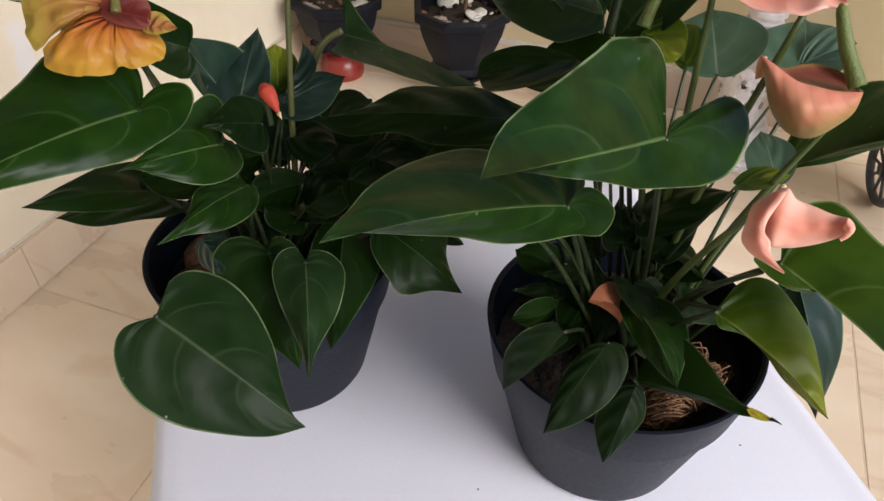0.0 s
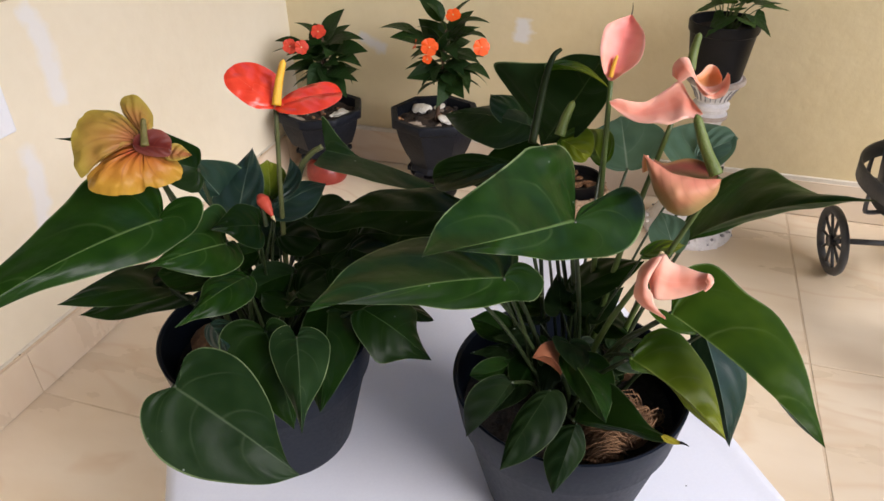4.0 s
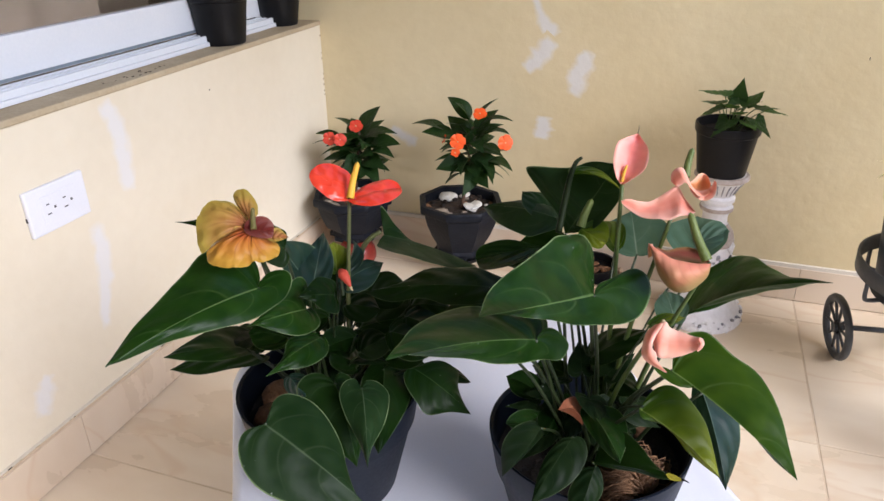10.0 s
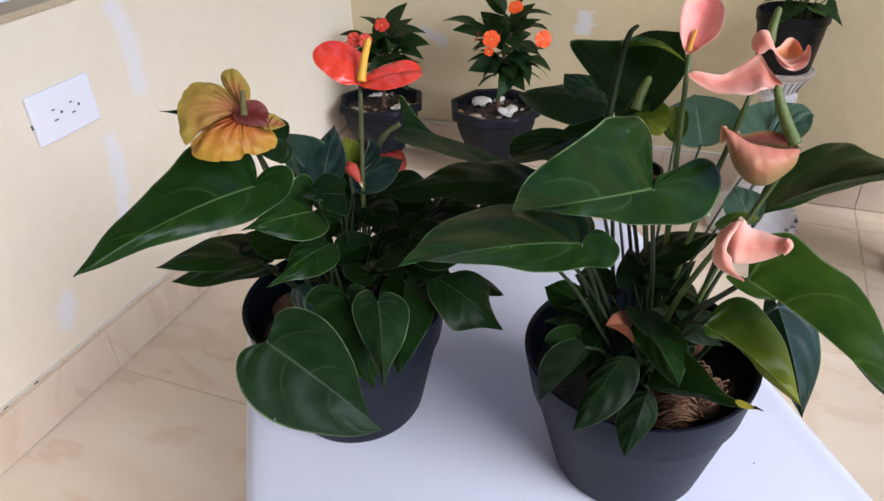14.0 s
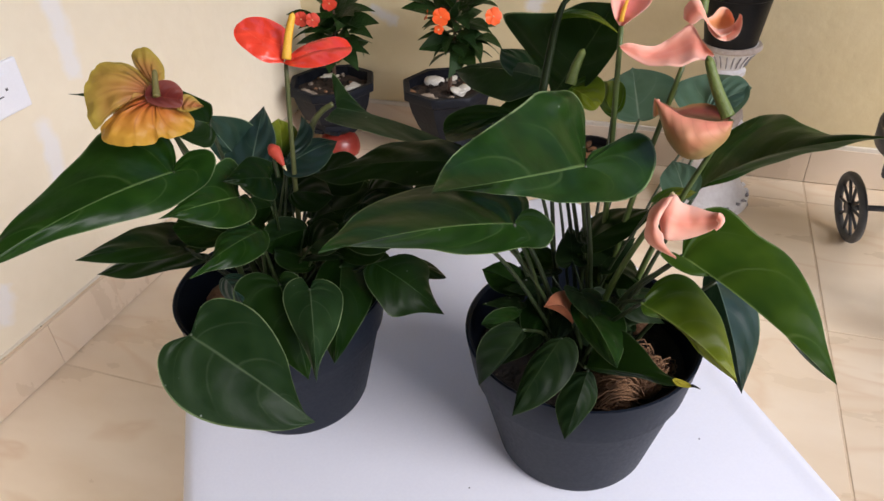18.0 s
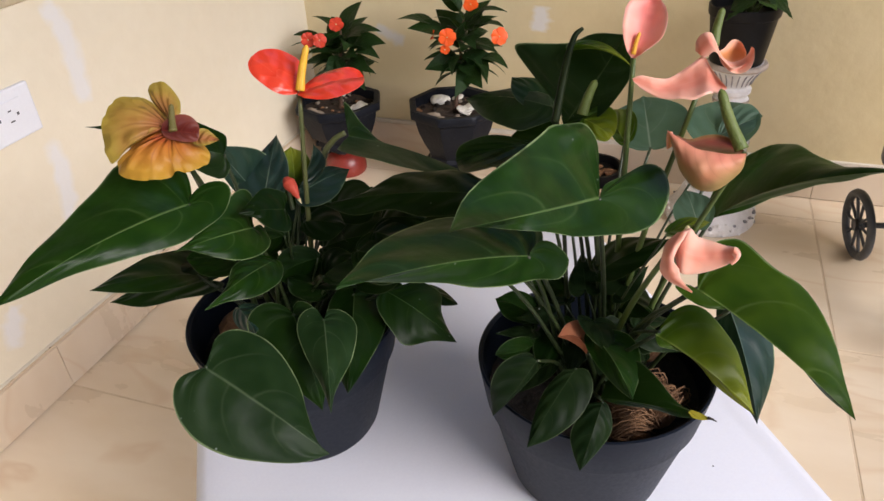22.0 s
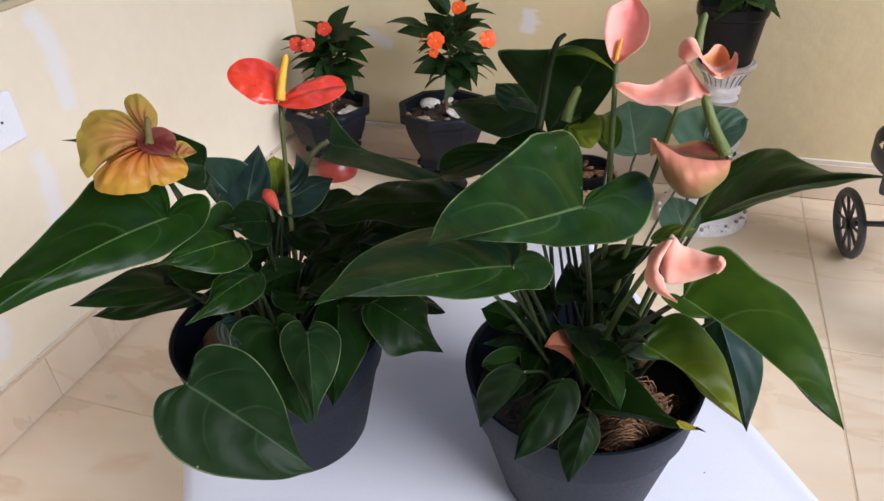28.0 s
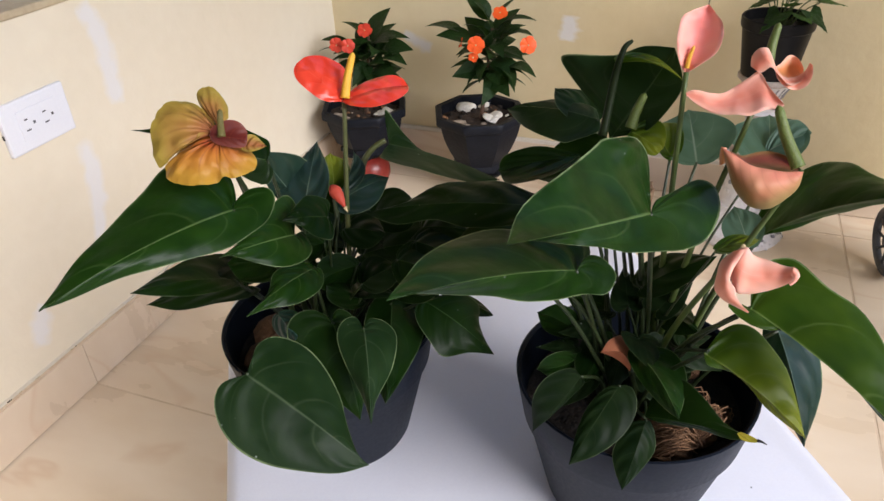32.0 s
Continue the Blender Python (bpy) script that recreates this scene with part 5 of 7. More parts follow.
for top, low in (((-0.083, -0.312, 0.335), (-0.044, FY, 0.108)), ((-0.040, -0.312, 0.330), (-0.012, FY, 0.106))):
    tube("fork_leg", [top, (top[0] * 0.75 + low[0] * 0.25, -0.335, 0.27), low], 0.0062, IRON, trike, sides=8)
part("fork_bridge", box((-0.084, -0.345, 0.262), (-0.034, -0.329, 0.276), 0.002), IRON, trike)
tube("steering_post", [(-0.058, -0.337, 0.27), (-0.06, -0.350, 0.222)], 0.0065, IRON, trike, steps=0)
tube("pedal", [(-0.055, -0.19, 0.19), (0.01, -0.195, 0.178)], 0.0052, IRON, trike, steps=0)
tube("handlebar", [(-0.187, -0.278, 0.356), (-0.15, -0.285, 0.352), (-0.096, -0.298, 0.336), (-0.05, -0.30, 0.326), (0.01, -0.296, 0.324), (0.06, -0.288, 0.336), (0.10, -0.278, 0.350)], 0.0062, IRON, trike)
BY = -0.115
bv, bf = lathe([(0.157, 0.253), (0.162, 0.253), (0.163, 0.285), (0.158, 0.285), (0.157, 0.253)], 64)
o = put("basket_band", from_lists("basket_band", [(x, y + BY, z) for x, y, z in bv], bf, IRON), trike)
for k in range(6):
    a = radians(60 * k + 8)
    tube("basket_strap", [(0.158 * math.cos(a), BY + 0.158 * math.sin(a), 0.256), (0.156 * math.cos(a), BY + 0.156 * math.sin(a), 0.222), (0.146 * math.cos(a), BY + 0.146 * math.sin(a), 0.216), (0.118 * math.cos(a), BY + 0.118 * math.sin(a), 0.217)], 0.0042, IRON, trike, sides=6, steps=3)
pv, pf = lathe([(0, 0.215), (0.128, 0.215), (0.129, 0.222), (0, 0.222)], 40)
put("basket_floor", from_lists("basket_floor", [(x, y + BY, z) for x, y, z in pv], pf, IRON), trike)
brace = box((-0.013, -0.003, 0.0), (0.013, 0.003, 0.090), 0.001)
bmesh.ops.transform(brace, matrix=pose(-0.045, -0.262, 0.198, -8, 12, -14), verts=brace.verts)
part("stem_brace", brace, IRON, trike, "flat iron strap from the band to the frame")

bp = trike.matrix_basis @ Vector((0, BY, 0.2225))
drac = empty("potted_dracaena", bp, "yellow-striped dracaena with several stems in a grey plastic pot", "potted plant")
lathe_part("pot", [(0, 0), (0.120, 0), (0.123, 0.006), (0.141, 0.190), (0.146, 0.193), (0.148, 0.203), (0.144, 0.207), (0.137, 0.205), (0.132, 0.16), (0, 0.155)], POT_GREY, drac, "grey-blue plastic pot", steps=64)
heap("soil", SOIL, drac, "dark soil with bark", 0.137, 0.187, 9, 0.012)
rd = random.Random(8)
for k in range(70):
    a, q = rd.uniform(0, 6.28), 0.125 * math.sqrt(rd.random())
    pebble("bark_chip", (BARK, SOIL, GREY_STONE, SOIL)[k % 4], drac, (q * math.cos(a), q * math.sin(a), 0.196), rd.uniform(0.005, 0.013), 600 + k, 0.45)
for k in range(60):
    a, q, b = rd.uniform(0, 6.28), 0.115 * math.sqrt(rd.random()), rd.uniform(0, 6.28)
    p = Vector((q * math.cos(a), q * math.sin(a), 0.200))
    d = Vector((math.cos(b), math.sin(b), 0)) * rd.uniform(0.01, 0.03)
    tube("dry_root", [p - d, p + Vector((0, 0, rd.uniform(0.002, 0.010))), p + d], 0.0007, (WOOD_STEM, COIR)[k % 2], drac, sides=4, steps=3)
for line in (((-0.052, -0.1385, 0.206), (-0.050, -0.1405, 0.192), (-0.058, -0.1365, 0.178)), ((-0.0505, -0.1400, 0.191), (-0.046, -0.1410, 0.187)), ((-0.058, -0.1365, 0.178), (-0.068, -0.1310, 0.168)), ((-0.058, -0.1365, 0.178), (-0.060, -0.1335, 0.158)), ((-0.057, -0.1360, 0.176), (-0.051, -0.1370, 0.162))):
    tube("white_root", line, 0.0009, STONE, drac, sides=5, steps=3)


def strap(length, width, up, down):
    """A long leaf that rises from its base and arches over."""
    rows, v, f, uv = 12, [], [], []
    spine, p = [], Vector((0, 0, 0))
    for i in range(rows + 1):
        spine.append(p.copy())
        a = radians(up + (down - up) * (i / rows) ** 0.85)
        p = p + Vector((math.cos(a), 0, math.sin(a))) * length / rows
    for side in (-1, 1):
        st = len(v)
        for i, q in enumerate(spine):
            t = i / rows
            w = width / 2 * min(1, 0.35 + 2.6 * t) * (1 - max(0, (t - 0.45) / 0.55) ** 1.7)
            for s in (0, 0.5, 1):
                v.append(q + Vector((0, side * w * s, 0.22 * w * s * s)))
                uv.append((t, s))
        for i in range(rows):
            for k in range(2):
                a = st + i * 3 + k
                f.append((a, a + 3, a + 4, a + 1) if side < 0 else (a, a + 1, a + 4, a + 3))
    return from_lists("leaf", v, f, STRIPED, uv)


STRAPS = [strap(0.102, 0.020, 25, -85), strap(0.120, 0.021, 42, -120), strap(0.094, 0.018, 18, -55), strap(0.082, 0.017, 40, -40)]
LOW_STRAP = strap(0.095, 0.017, 6, -14)


def rosette(at, count, size, seed, lo=-8, hi=60):
    rnd = random.Random(seed)
    for k in range(count):
        u = (k + 0.5) / count
        lf = put("leaf", STRAPS[(k * 3 + seed) % 4], drac)
        lf.matrix_basis = heading(Vector(at) + Vector((0, 0, 0.06 * u - 0.03)), k * 137.5 + rnd.uniform(-15, 15), lo + (hi - lo) * u**1.5 + rnd.uniform(-10, 10), rnd.uniform(-15, 15), size * rnd.uniform(0.85, 1.15))


for base, knee, head, n, sz in (((-0.06, -0.03, 0.165), (-0.055, -0.035, 0.23), (-0.045, -0.055, 0.335), 28, 0.95), ((0.005, 0.0, 0.165), (0.01, 0.0, 0.27), (-0.015, -0.01, 0.475), 28, 1.0), ((-0.05, 0.03, 0.165), (-0.07, 0.03, 0.25), (-0.080, 0.02, 0.35), 20, 0.8), ((0.02, 0.02, 0.165), (0.04, 0.0, 0.22), (0.06, -0.04, 0.30), 24, 0.95), ((0.015, 0.02, 0.165), (0.01, 0.03, 0.3), (-0.035, 0.03, 0.41), 20, 0.8), ((-0.08, -0.02, 0.165), (-0.09, -0.022, 0.20), (-0.105, -0.028, 0.232), 5, 0.85), ((0.03, 0.0, 0.165), (0.05, 0.0, 0.3), (0.075, 0.0, 0.44), 26, 1.0), ((0.05, 0.02, 0.165), (0.08, 0.02, 0.24), (0.12, 0.02, 0.33), 22, 1.0)):
    tube("cane", [base, knee, head], lambda s: 0.012 - 0.004 * s, CANE, drac, sides=9)
    rosette(head, int(n * 1.55), sz * 1.06, n + int(sz * 100) % 7, hi=58 if head[2] > 0.25 else 20)

# low leaves that lie out over the rim
for x, y, z, yaw, pitch, sz in ((-0.085, -0.035, 0.262, 182, 4, 1.05), (-0.098, -0.045, 0.246, 188, -6, 0.78), (-0.092, -0.060, 0.226, 196, -14, 0.60), (-0.080, -0.068, 0.230, 206, -4, 0.60), (-0.085, -0.02, 0.272, 172, 14, 0.60), (-0.040, -0.075, 0.238, 232, -20, 0.60)):
    put("leaf", LOW_STRAP, drac).matrix_basis = heading((x, y, z), yaw, pitch, 12, sz)

# small square clip lying on the tiles
clip = empty("plastic_clip", (0.616, 1.017, 0.0), "tiny white square plastic clip lying on the floor", "clip", turn=15)
for lo, hi in (((-0.007, -0.006, 0.0005), (0.007, -0.003, 0.004)), ((-0.007, 0.003, 0.0005), (0.007, 0.006, 0.004)), ((-0.007, -0.0029, 0.0005), (-0.004, 0.0029, 0.004)), ((0.004, -0.0029, 0.0005), (0.007, 0.0029, 0.004))):
    part("side", box(lo, hi), WHITE_PLASTIC, clip)

# ---- the two anthuriums ----
def big_pot(thing):
    R, h = 0.084, 0.117
    lathe_part("pot", [(0, 0), (0.054, 0), (0.056, 0.002), (0.058, 0.006), (0.0755, 0.078), (0.0785, 0.082), (0.0835, 0.113), (0.084, 0.1165), (0.0825, 0.117), (0.0805, 0.115), (0.0775, 0.085), (0.074, 0.078), (0, 0.070)], POT_SLATE, thing, "dark slate plastic pot with a wide collar", steps=72)
    heap("soil", SOIL, thing, "dark soil", 0.0762, 0.086, 3, 0.008)


def stalk_to(thing, foot, top, r, mat, parent, sag=0.25):
    f, t = Vector(foot), Vector(top)
    d = t - f
    mid = f + d * 0.5 + Vector((-d.x * 0.09, -d.y * 0.09, abs(d.length) * sag * 0.22))
    return tube("stalk", [f, mid, t], lambda s: r * (1.15 - 0.4 * s), mat, parent, sides=8, steps=8)


FEET = {}


def foot_of(thing, top):
    """Where a stalk leaves the soil: near the middle of the pot, a little towards its leaf."""
    c = FEET[thing.name]
    d = Vector((top[0] - c[0], top[1] - c[1], 0))
    k = len(thing.children)
    return c + d * 0.20 + Vector((0.012 * math.cos(k * 2.4), 0.012 * math.sin(k * 2.4), 0))


def leaf_on(thing, base, tip, a, b, mat, label="", stalk=True, foot=None, **shape):
    o = Vector(thing.location)
    k = len(thing.children)
    ob = blade("leaf", Vector(base) - o, Vector(tip) - o, a, b, mat, thing, label, seed=k, **shape)
    if stalk:
        stalk_to(thing, foot_of(thing, base) - o, Vector(base) - o, min(0.0017, 0.016 * (Vector(tip) - Vector(base)).length + 0.0005), PETIOLE, ob)
    return ob


def spathe_on(thing, base, tip, a, b, mat, label="", stalk=True, foot=None, **shape):
    o = Vector(thing.location)
    ob = blade("spathe", Vector(base) - o, Vector(tip) - o, a, b, mat, thing, label, seed=len(thing.children), rows=4, cols=9, **shape)
    if stalk:
        stalk_to(thing, (Vector(foot) if foot else foot_of(thing, base)) - o, Vector(base) - o + Vector((0, 0.003, -0.001)), 0.0021, TENT_STALK if mat is SPATHE_RED else PETIOLE, ob, 0.1)
    return ob


def bud_on(thing, base, tip, foot):
    o = Vector(thing.location)
    ob = bud(Vector(base) - o, Vector(tip) - o, 0.0048, BUD_RED, PALE, thing, "closed red flower bud with a pale tip")
    stalk_to(thing, Vector(foot) - o, Vector(base) - o, 0.0013, PETIOLE, ob, 0.1)
    return ob


red_plant = empty("red_anthurium", (-0.176, 0.427, TABLE_Z), "anthurium with red and ochre flowers in a dark slate pot", "potted plant", "anthuriums on the table")
pink_plant = empty("pink_anthurium", (0.061, 0.441, TABLE_Z), "anthurium with peach pink flowers in a dark slate pot", "potted plant", "anthuriums on the table")
for thing in (red_plant, pink_plant):
    big_pot(thing)
    FEET[thing.name] = Vector(thing.location) + Vector((0, 0, 0.085))


def fold_on(thing, at, sections, toward, bulge, mat, label, stalk=None, one_way=False):
    o, c = Vector(thing.location), Vector(at)
    ob = fold("spathe", [(c + Vector(a) - o, c + Vector(b) - o) for a, b in sections], toward, bulge, mat, thing, label, one_way)
    if stalk:
        stalk_to(thing, foot_of(thing, stalk) - o, Vector(stalk) - o, 0.0021, FLOWER_STALK, ob, 0.1)
    return ob


def ruffle_on(thing, at, rim, toward, mat, label, stalk=True):
    o = Vector(thing.location)
    ob = ruffle("spathe", Vector(at) - o, [Vector(at) - o + Vector(q) for q in rim], toward, mat, thing, label)
    if stalk:
        stalk_to(thing, foot_of(thing, at) - o, Vector(at) - o, 0.0021, PETIOLE, ob, 0.1)
    return ob


def local_pair(thing, a, b):
    o = Vector(thing.location)
    return Vector(a) - o, Vector(b) - o


leaf_on(red_plant, (-0.188, 0.357, 0.643), (-0.231, 0.243, 0.639), (-0.039, 0.014, 0.012), (0.031, -0.011, -0.021), LEAF_GREEN, arch=0.06, cup=0.05, droop=0.02, edge_a=((-0.072, 0.195), (-0.131, 0.536, 0.009), (-0.123, 0.838, 0.019), (-0.044, 1.143, 0.026), (0.095, 1.257, 0.020), (0.275, 1.046, 0.005), (0.525, 0.744), (0.738, 0.425), (0.884, 0.218, -0.006)), edge_b=((-0.052, -0.137), (-0.146, -0.186), (-0.225, -0.029, 0.004), (-0.215, 0.213), (-0.108, 0.454), (0.025, 0.534), (0.194, 0.537), (0.463, 0.329), (0.647, 0.148, -0.007), (0.822, 0.061, -0.012)))
leaf_on(red_plant, (-0.155, 0.297, 0.568), (-0.079, 0.297, 0.516), (0.006, 0.032, 0.008), (-0.007, -0.028, -0.011), LEAF_SHEENED, label="large heart-shaped leaf hanging over the pot", ripple=0.016, wave=0.006, arch=0.04, cup=-0.06, edge_a=((0.002, 0.136), (-0.070, 0.526), (-0.020, 0.903), (0.151, 1.107), (0.345, 1.042), (0.571, 0.730), (0.720, 0.380), (0.887, 0.057)), edge_b=((-0.029, 0.093), (-0.091, 0.412), (-0.058, 0.742), (0.059, 1.029), (0.234, 1.175), (0.429, 1.114), (0.634, 0.863), (0.858, 0.472)))
leaf_on(red_plant, (-0.164, 0.383, 0.614), (-0.180, 0.325, 0.629), (-0.009, 0.005, 0.010), (0.015, -0.008, -0.014), LEAF_GREEN, arch=0.06, edge_a=((-0.040, 0.627), (-0.175, 1.347, 0.005), (-0.052, 1.856), (0.337, 1.217), (0.730, 0.362, -0.009)), edge_b=((-0.130, -0.007), (-0.114, 0.572), (0.098, 0.901), (0.395, 0.896), (0.685, 0.354, -0.011), (0.832, 0.045, -0.017)))
leaf_on(red_plant, (-0.142, 0.391, 0.627), (-0.159, 0.366, 0.636), (-0.010, 0.009, 0.008), (0.012, -0.012, -0.011), LEAF, arch=0.05, edge_a=((-0.170, 0.572), (-0.083, 0.890), (0.291, 1.069), (0.671, 0.540)), edge_b=((-0.040, 0.383), (0.142, 0.903), (0.487, 0.683), (0.701, 0.205)))
leaf_on(red_plant, (-0.157, 0.389, 0.585), (-0.169, 0.325, 0.588), (-0.017, 0.003, 0.004), (0.021, -0.004, -0.007), LEAF_GREEN, arch=0.06, edge_a=((-0.017, 0.427), (0.129, 0.770), (0.369, 0.851), (0.626, 0.284)), edge_b=((-0.045, 0.137), (0.063, 0.522), (0.258, 0.782), (0.516, 0.649, -0.007), (0.766, 0.157, -0.013)))
leaf_on(red_plant, (-0.183, 0.426, 0.606), (-0.204, 0.491, 0.630), (-0.017, -0.008, 0.006), (0.009, 0.020, 0.003), LEAF_BLUE, arch=0.05)
leaf_on(red_plant, (-0.195, 0.440, 0.599), (-0.210, 0.420, 0.652), (-0.011, -0.014, 0.012), (-0.005, 0.031, 0.014), LEAF_BLUE, arch=0.03)
leaf_on(red_plant, (-0.197, 0.413, 0.650), (-0.273, 0.378, 0.678), (-0.008, 0.021, 0.005), (0.003, -0.027, -0.025), LEAF, arch=0.02, edge_a=((0.001, 0.647), (0.092, 0.947), (0.540, 1.195, 0.007), (0.847, 0.318)), edge_b=((-0.065, 0.178), (0.002, 0.465), (0.450, 0.180), (0.825, -0.000)))
tube("stalk", [Vector(q) - red_plant.location for q in ((-0.155, 0.512, 0.627), (-0.163, 0.508, 0.622), (-0.170, 0.502, 0.612), (-0.173, 0.493, 0.593))], lambda s: 0.0022 + 0.0006 * s, TENT_STALK, red_plant, "olive arching leaf stalk", sides=8, steps=6)
leaf_on(red_plant, (-0.169, 0.454, 0.601), (-0.147, 0.497, 0.603), (0.002, 0.020, 0.007), (0.021, -0.007, -0.005), LEAF_BLUE, arch=0.06)
leaf_on(red_plant, (-0.152, 0.512, 0.624), (-0.064, 0.522, 0.600), (0.001, 0.022, 0.011), (0.003, -0.021, 0.003), LEAF_SHEENED, stalk=False, arch=0.05, cup=0.1, edge_a=((-0.121, 0.779), (-0.139, 1.057, 0.004), (0.097, 0.529), (0.406, 0.048), (0.673, 0.012)), edge_b=((0.018, 1.077), (0.099, 2.488, -0.036), (0.343, 1.948, -0.021), (0.548, 1.791, -0.020), (0.784, 1.208, -0.008)))
leaf_on(red_plant, (-0.109, 0.363, 0.563), (-0.081, 0.309, 0.538), (-0.016, -0.007, -0.002), (0.017, 0.012, -0.007), LEAF_SHEENED, arch=0.1, edge_a=((-0.157, 0.298), (-0.107, 0.819), (0.074, 1.051), (0.379, 0.773), (0.735, 0.233, -0.005)), edge_b=((-0.124, 0.172), (-0.102, 0.671), (0.076, 1.000), (0.423, 0.766), (0.758, 0.200, -0.005)))
leaf_on(red_plant, (-0.093, 0.427, 0.544), (-0.040, 0.428, 0.505), (0.003, 0.026, 0.005), (-0.006, -0.028, -0.010), LEAF, arch=0.08, cup=0.1, edge_a=((0.245, 0.840), (0.540, 1.039, 0.007), (0.674, 0.562), (0.847, 0.215)), edge_b=((-0.041, 0.281), (0.069, 0.572), (0.300, 0.788), (0.512, 0.864), (0.741, 0.371)))
leaf_on(red_plant, (-0.089, 0.496, 0.497), (-0.061, 0.497, 0.485), (0.004, 0.011, -0.005), (0.003, -0.010, -0.005), LEAF, arch=0.04, narrow=0.8)
leaf_on(red_plant, (-0.259, 0.423, 0.530), (-0.279, 0.341, 0.570), (-0.023, 0.016, 0.008), (0.005, -0.024, 0.004), LEAF)
leaf_on(red_plant, (-0.254, 0.431, 0.519), (-0.325, 0.391, 0.512), (-0.029, 0.006, 0.000), (0.006, -0.026, 0.001), LEAF)
leaf_on(red_plant, (-0.264, 0.448, 0.528), (-0.265, 0.396, 0.542), (-0.017, 0.005, 0.005), (0.005, -0.013, -0.003), LEAF)
leaf_on(red_plant, (-0.136, 0.369, 0.557), (-0.102, 0.332, 0.512), (-0.026, -0.019, -0.002), (0.015, 0.012, -0.013), LEAF, arch=0.08)
leaf_on(red_plant, (-0.117, 0.422, 0.539), (-0.093, 0.352, 0.511), (-0.016, -0.017, -0.010), (0.021, 0.012, -0.014), LEAF, arch=0.08)
leaf_on(red_plant, (-0.155, 0.454, 0.555), (-0.087, 0.451, 0.581), (0.010, 0.038, 0.012), (0.028, -0.011, 0.002), LEAF)
leaf_on(red_plant, (-0.170, 0.460, 0.606), (-0.178, 0.501, 0.620), (0.003, 0.007, 0.009), (0.008, 0.018, 0.002), LEAF_BLUE)
leaf_on(red_plant, (-0.184, 0.473, 0.599), (-0.204, 0.508, 0.612), (-0.011, -0.001, 0.010), (0.005, 0.018, 0.004), LEAF_FRESH)
leaf_on(red_plant, (-0.174, 0.362, 0.560), (-0.151, 0.345, 0.557), (-0.001, -0.007, -0.008), (0.008, 0.013, -0.009), LEAF_BLUE)
leaf_on(red_plant, (-0.182, 0.426, 0.557), (-0.223, 0.412, 0.578), (-0.032, 0.016, 0.014), (-0.003, -0.026, 0.006), LEAF)
leaf_on(red_plant, (-0.101, 0.437, 0.588), (-0.060, 0.425, 0.583), (0.011, 0.028, -0.002), (0.011, -0.017, -0.013), LEAF, arch=0.08)
leaf_on(red_plant, (-0.105, 0.459, 0.586), (-0.066, 0.454, 0.593), (0.004, 0.028, 0.004), (0.017, -0.012, -0.010), LEAF, arch=0.08)
leaf_on(red_plant, (-0.107, 0.418, 0.583), (-0.063, 0.408, 0.579), (0.011, 0.029, -0.001), (0.013, -0.017, -0.014), LEAF, arch=0.08)
leaf_on(red_plant, (-0.151, 0.473, 0.581), (-0.111, 0.473, 0.593), (-0.000, 0.029, 0.007), (0.020, -0.009, -0.009), LEAF, arch=0.08)
leaf_on(red_plant, (-0.145, 0.426, 0.565), (-0.161, 0.391, 0.568), (-0.009, 0.002, -0.026), (-0.012, -0.010, 0.014), LEAF, arch=0.08)
leaf_on(red_plant, (-0.164, 0.417, 0.587), (-0.171, 0.388, 0.592), (-0.010, 0.006, -0.021), (-0.006, -0.010, 0.012), LEAF, arch=0.08)
leaf_on(red_plant, (-0.135, 0.414, 0.559), (-0.106, 0.416, 0.579), (-0.008, 0.025, 0.003), (0.019, -0.005, -0.001), LEAF, arch=0.08)
leaf_on(red_plant, (-0.162, 0.443, 0.584), (-0.125, 0.439, 0.588), (0.002, 0.027, 0.001), (0.015, -0.011, -0.009), LEAF, arch=0.08)
leaf_on(red_plant, (-0.190, 0.392, 0.576), (-0.208, 0.363, 0.595), (-0.020, -0.001, -0.020), (-0.006, -0.004, 0.021), LEAF, arch=0.08)
leaf_on(red_plant, (-0.127, 0.436, 0.547), (-0.076, 0.419, 0.564), (0.006, 0.029, 0.001), (0.025, -0.018, -0.003), LEAF)
leaf_on(red_plant, (-0.144, 0.429, 0.531), (-0.158, 0.402, 0.561), (-0.016, 0.022, 0.005), (-0.007, -0.026, 0.008), LEAF)
leaf_on(red_plant, (-0.120, 0.454, 0.531), (-0.106, 0.407, 0.499), (-0.012, -0.018, -0.015), (0.027, 0.010, -0.019), LEAF)
leaf_on(red_plant, (-0.170, 0.475, 0.560), (-0.246, 0.487, 0.591), (-0.027, 0.025, 0.025), (-0.019, -0.034, 0.007), LEAF)
leaf_on(red_plant, (-0.163, 0.518, 0.561), (-0.179, 0.496, 0.580), (-0.017, 0.021, 0.008), (0.005, -0.026, -0.004), LEAF_BLUE)
leaf_on(red_plant, (-0.162, 0.490, 0.536), (-0.153, 0.547, 0.560), (-0.018, 0.029, 0.020), (0.034, -0.002, 0.011), LEAF)
spathe_on(red_plant, (-0.157, 0.454, 0.681), (-0.190, 0.456, 0.704), (-0.002, -0.014, -0.002), (0.006, 0.023, 0.006), SPATHE_RED, label="glossy red spathe wing", arch=0.06, cup=-0.1, edge_a=((0.160, 0.554), (0.400, 0.80), (0.740, 0.78), (0.930, 0.45)), edge_b=((0.164, 0.534), (0.383, 0.948, 0.006), (0.587, 1.0, 0.008), (0.823, 0.84, 0.007), (0.990, 0.42)))
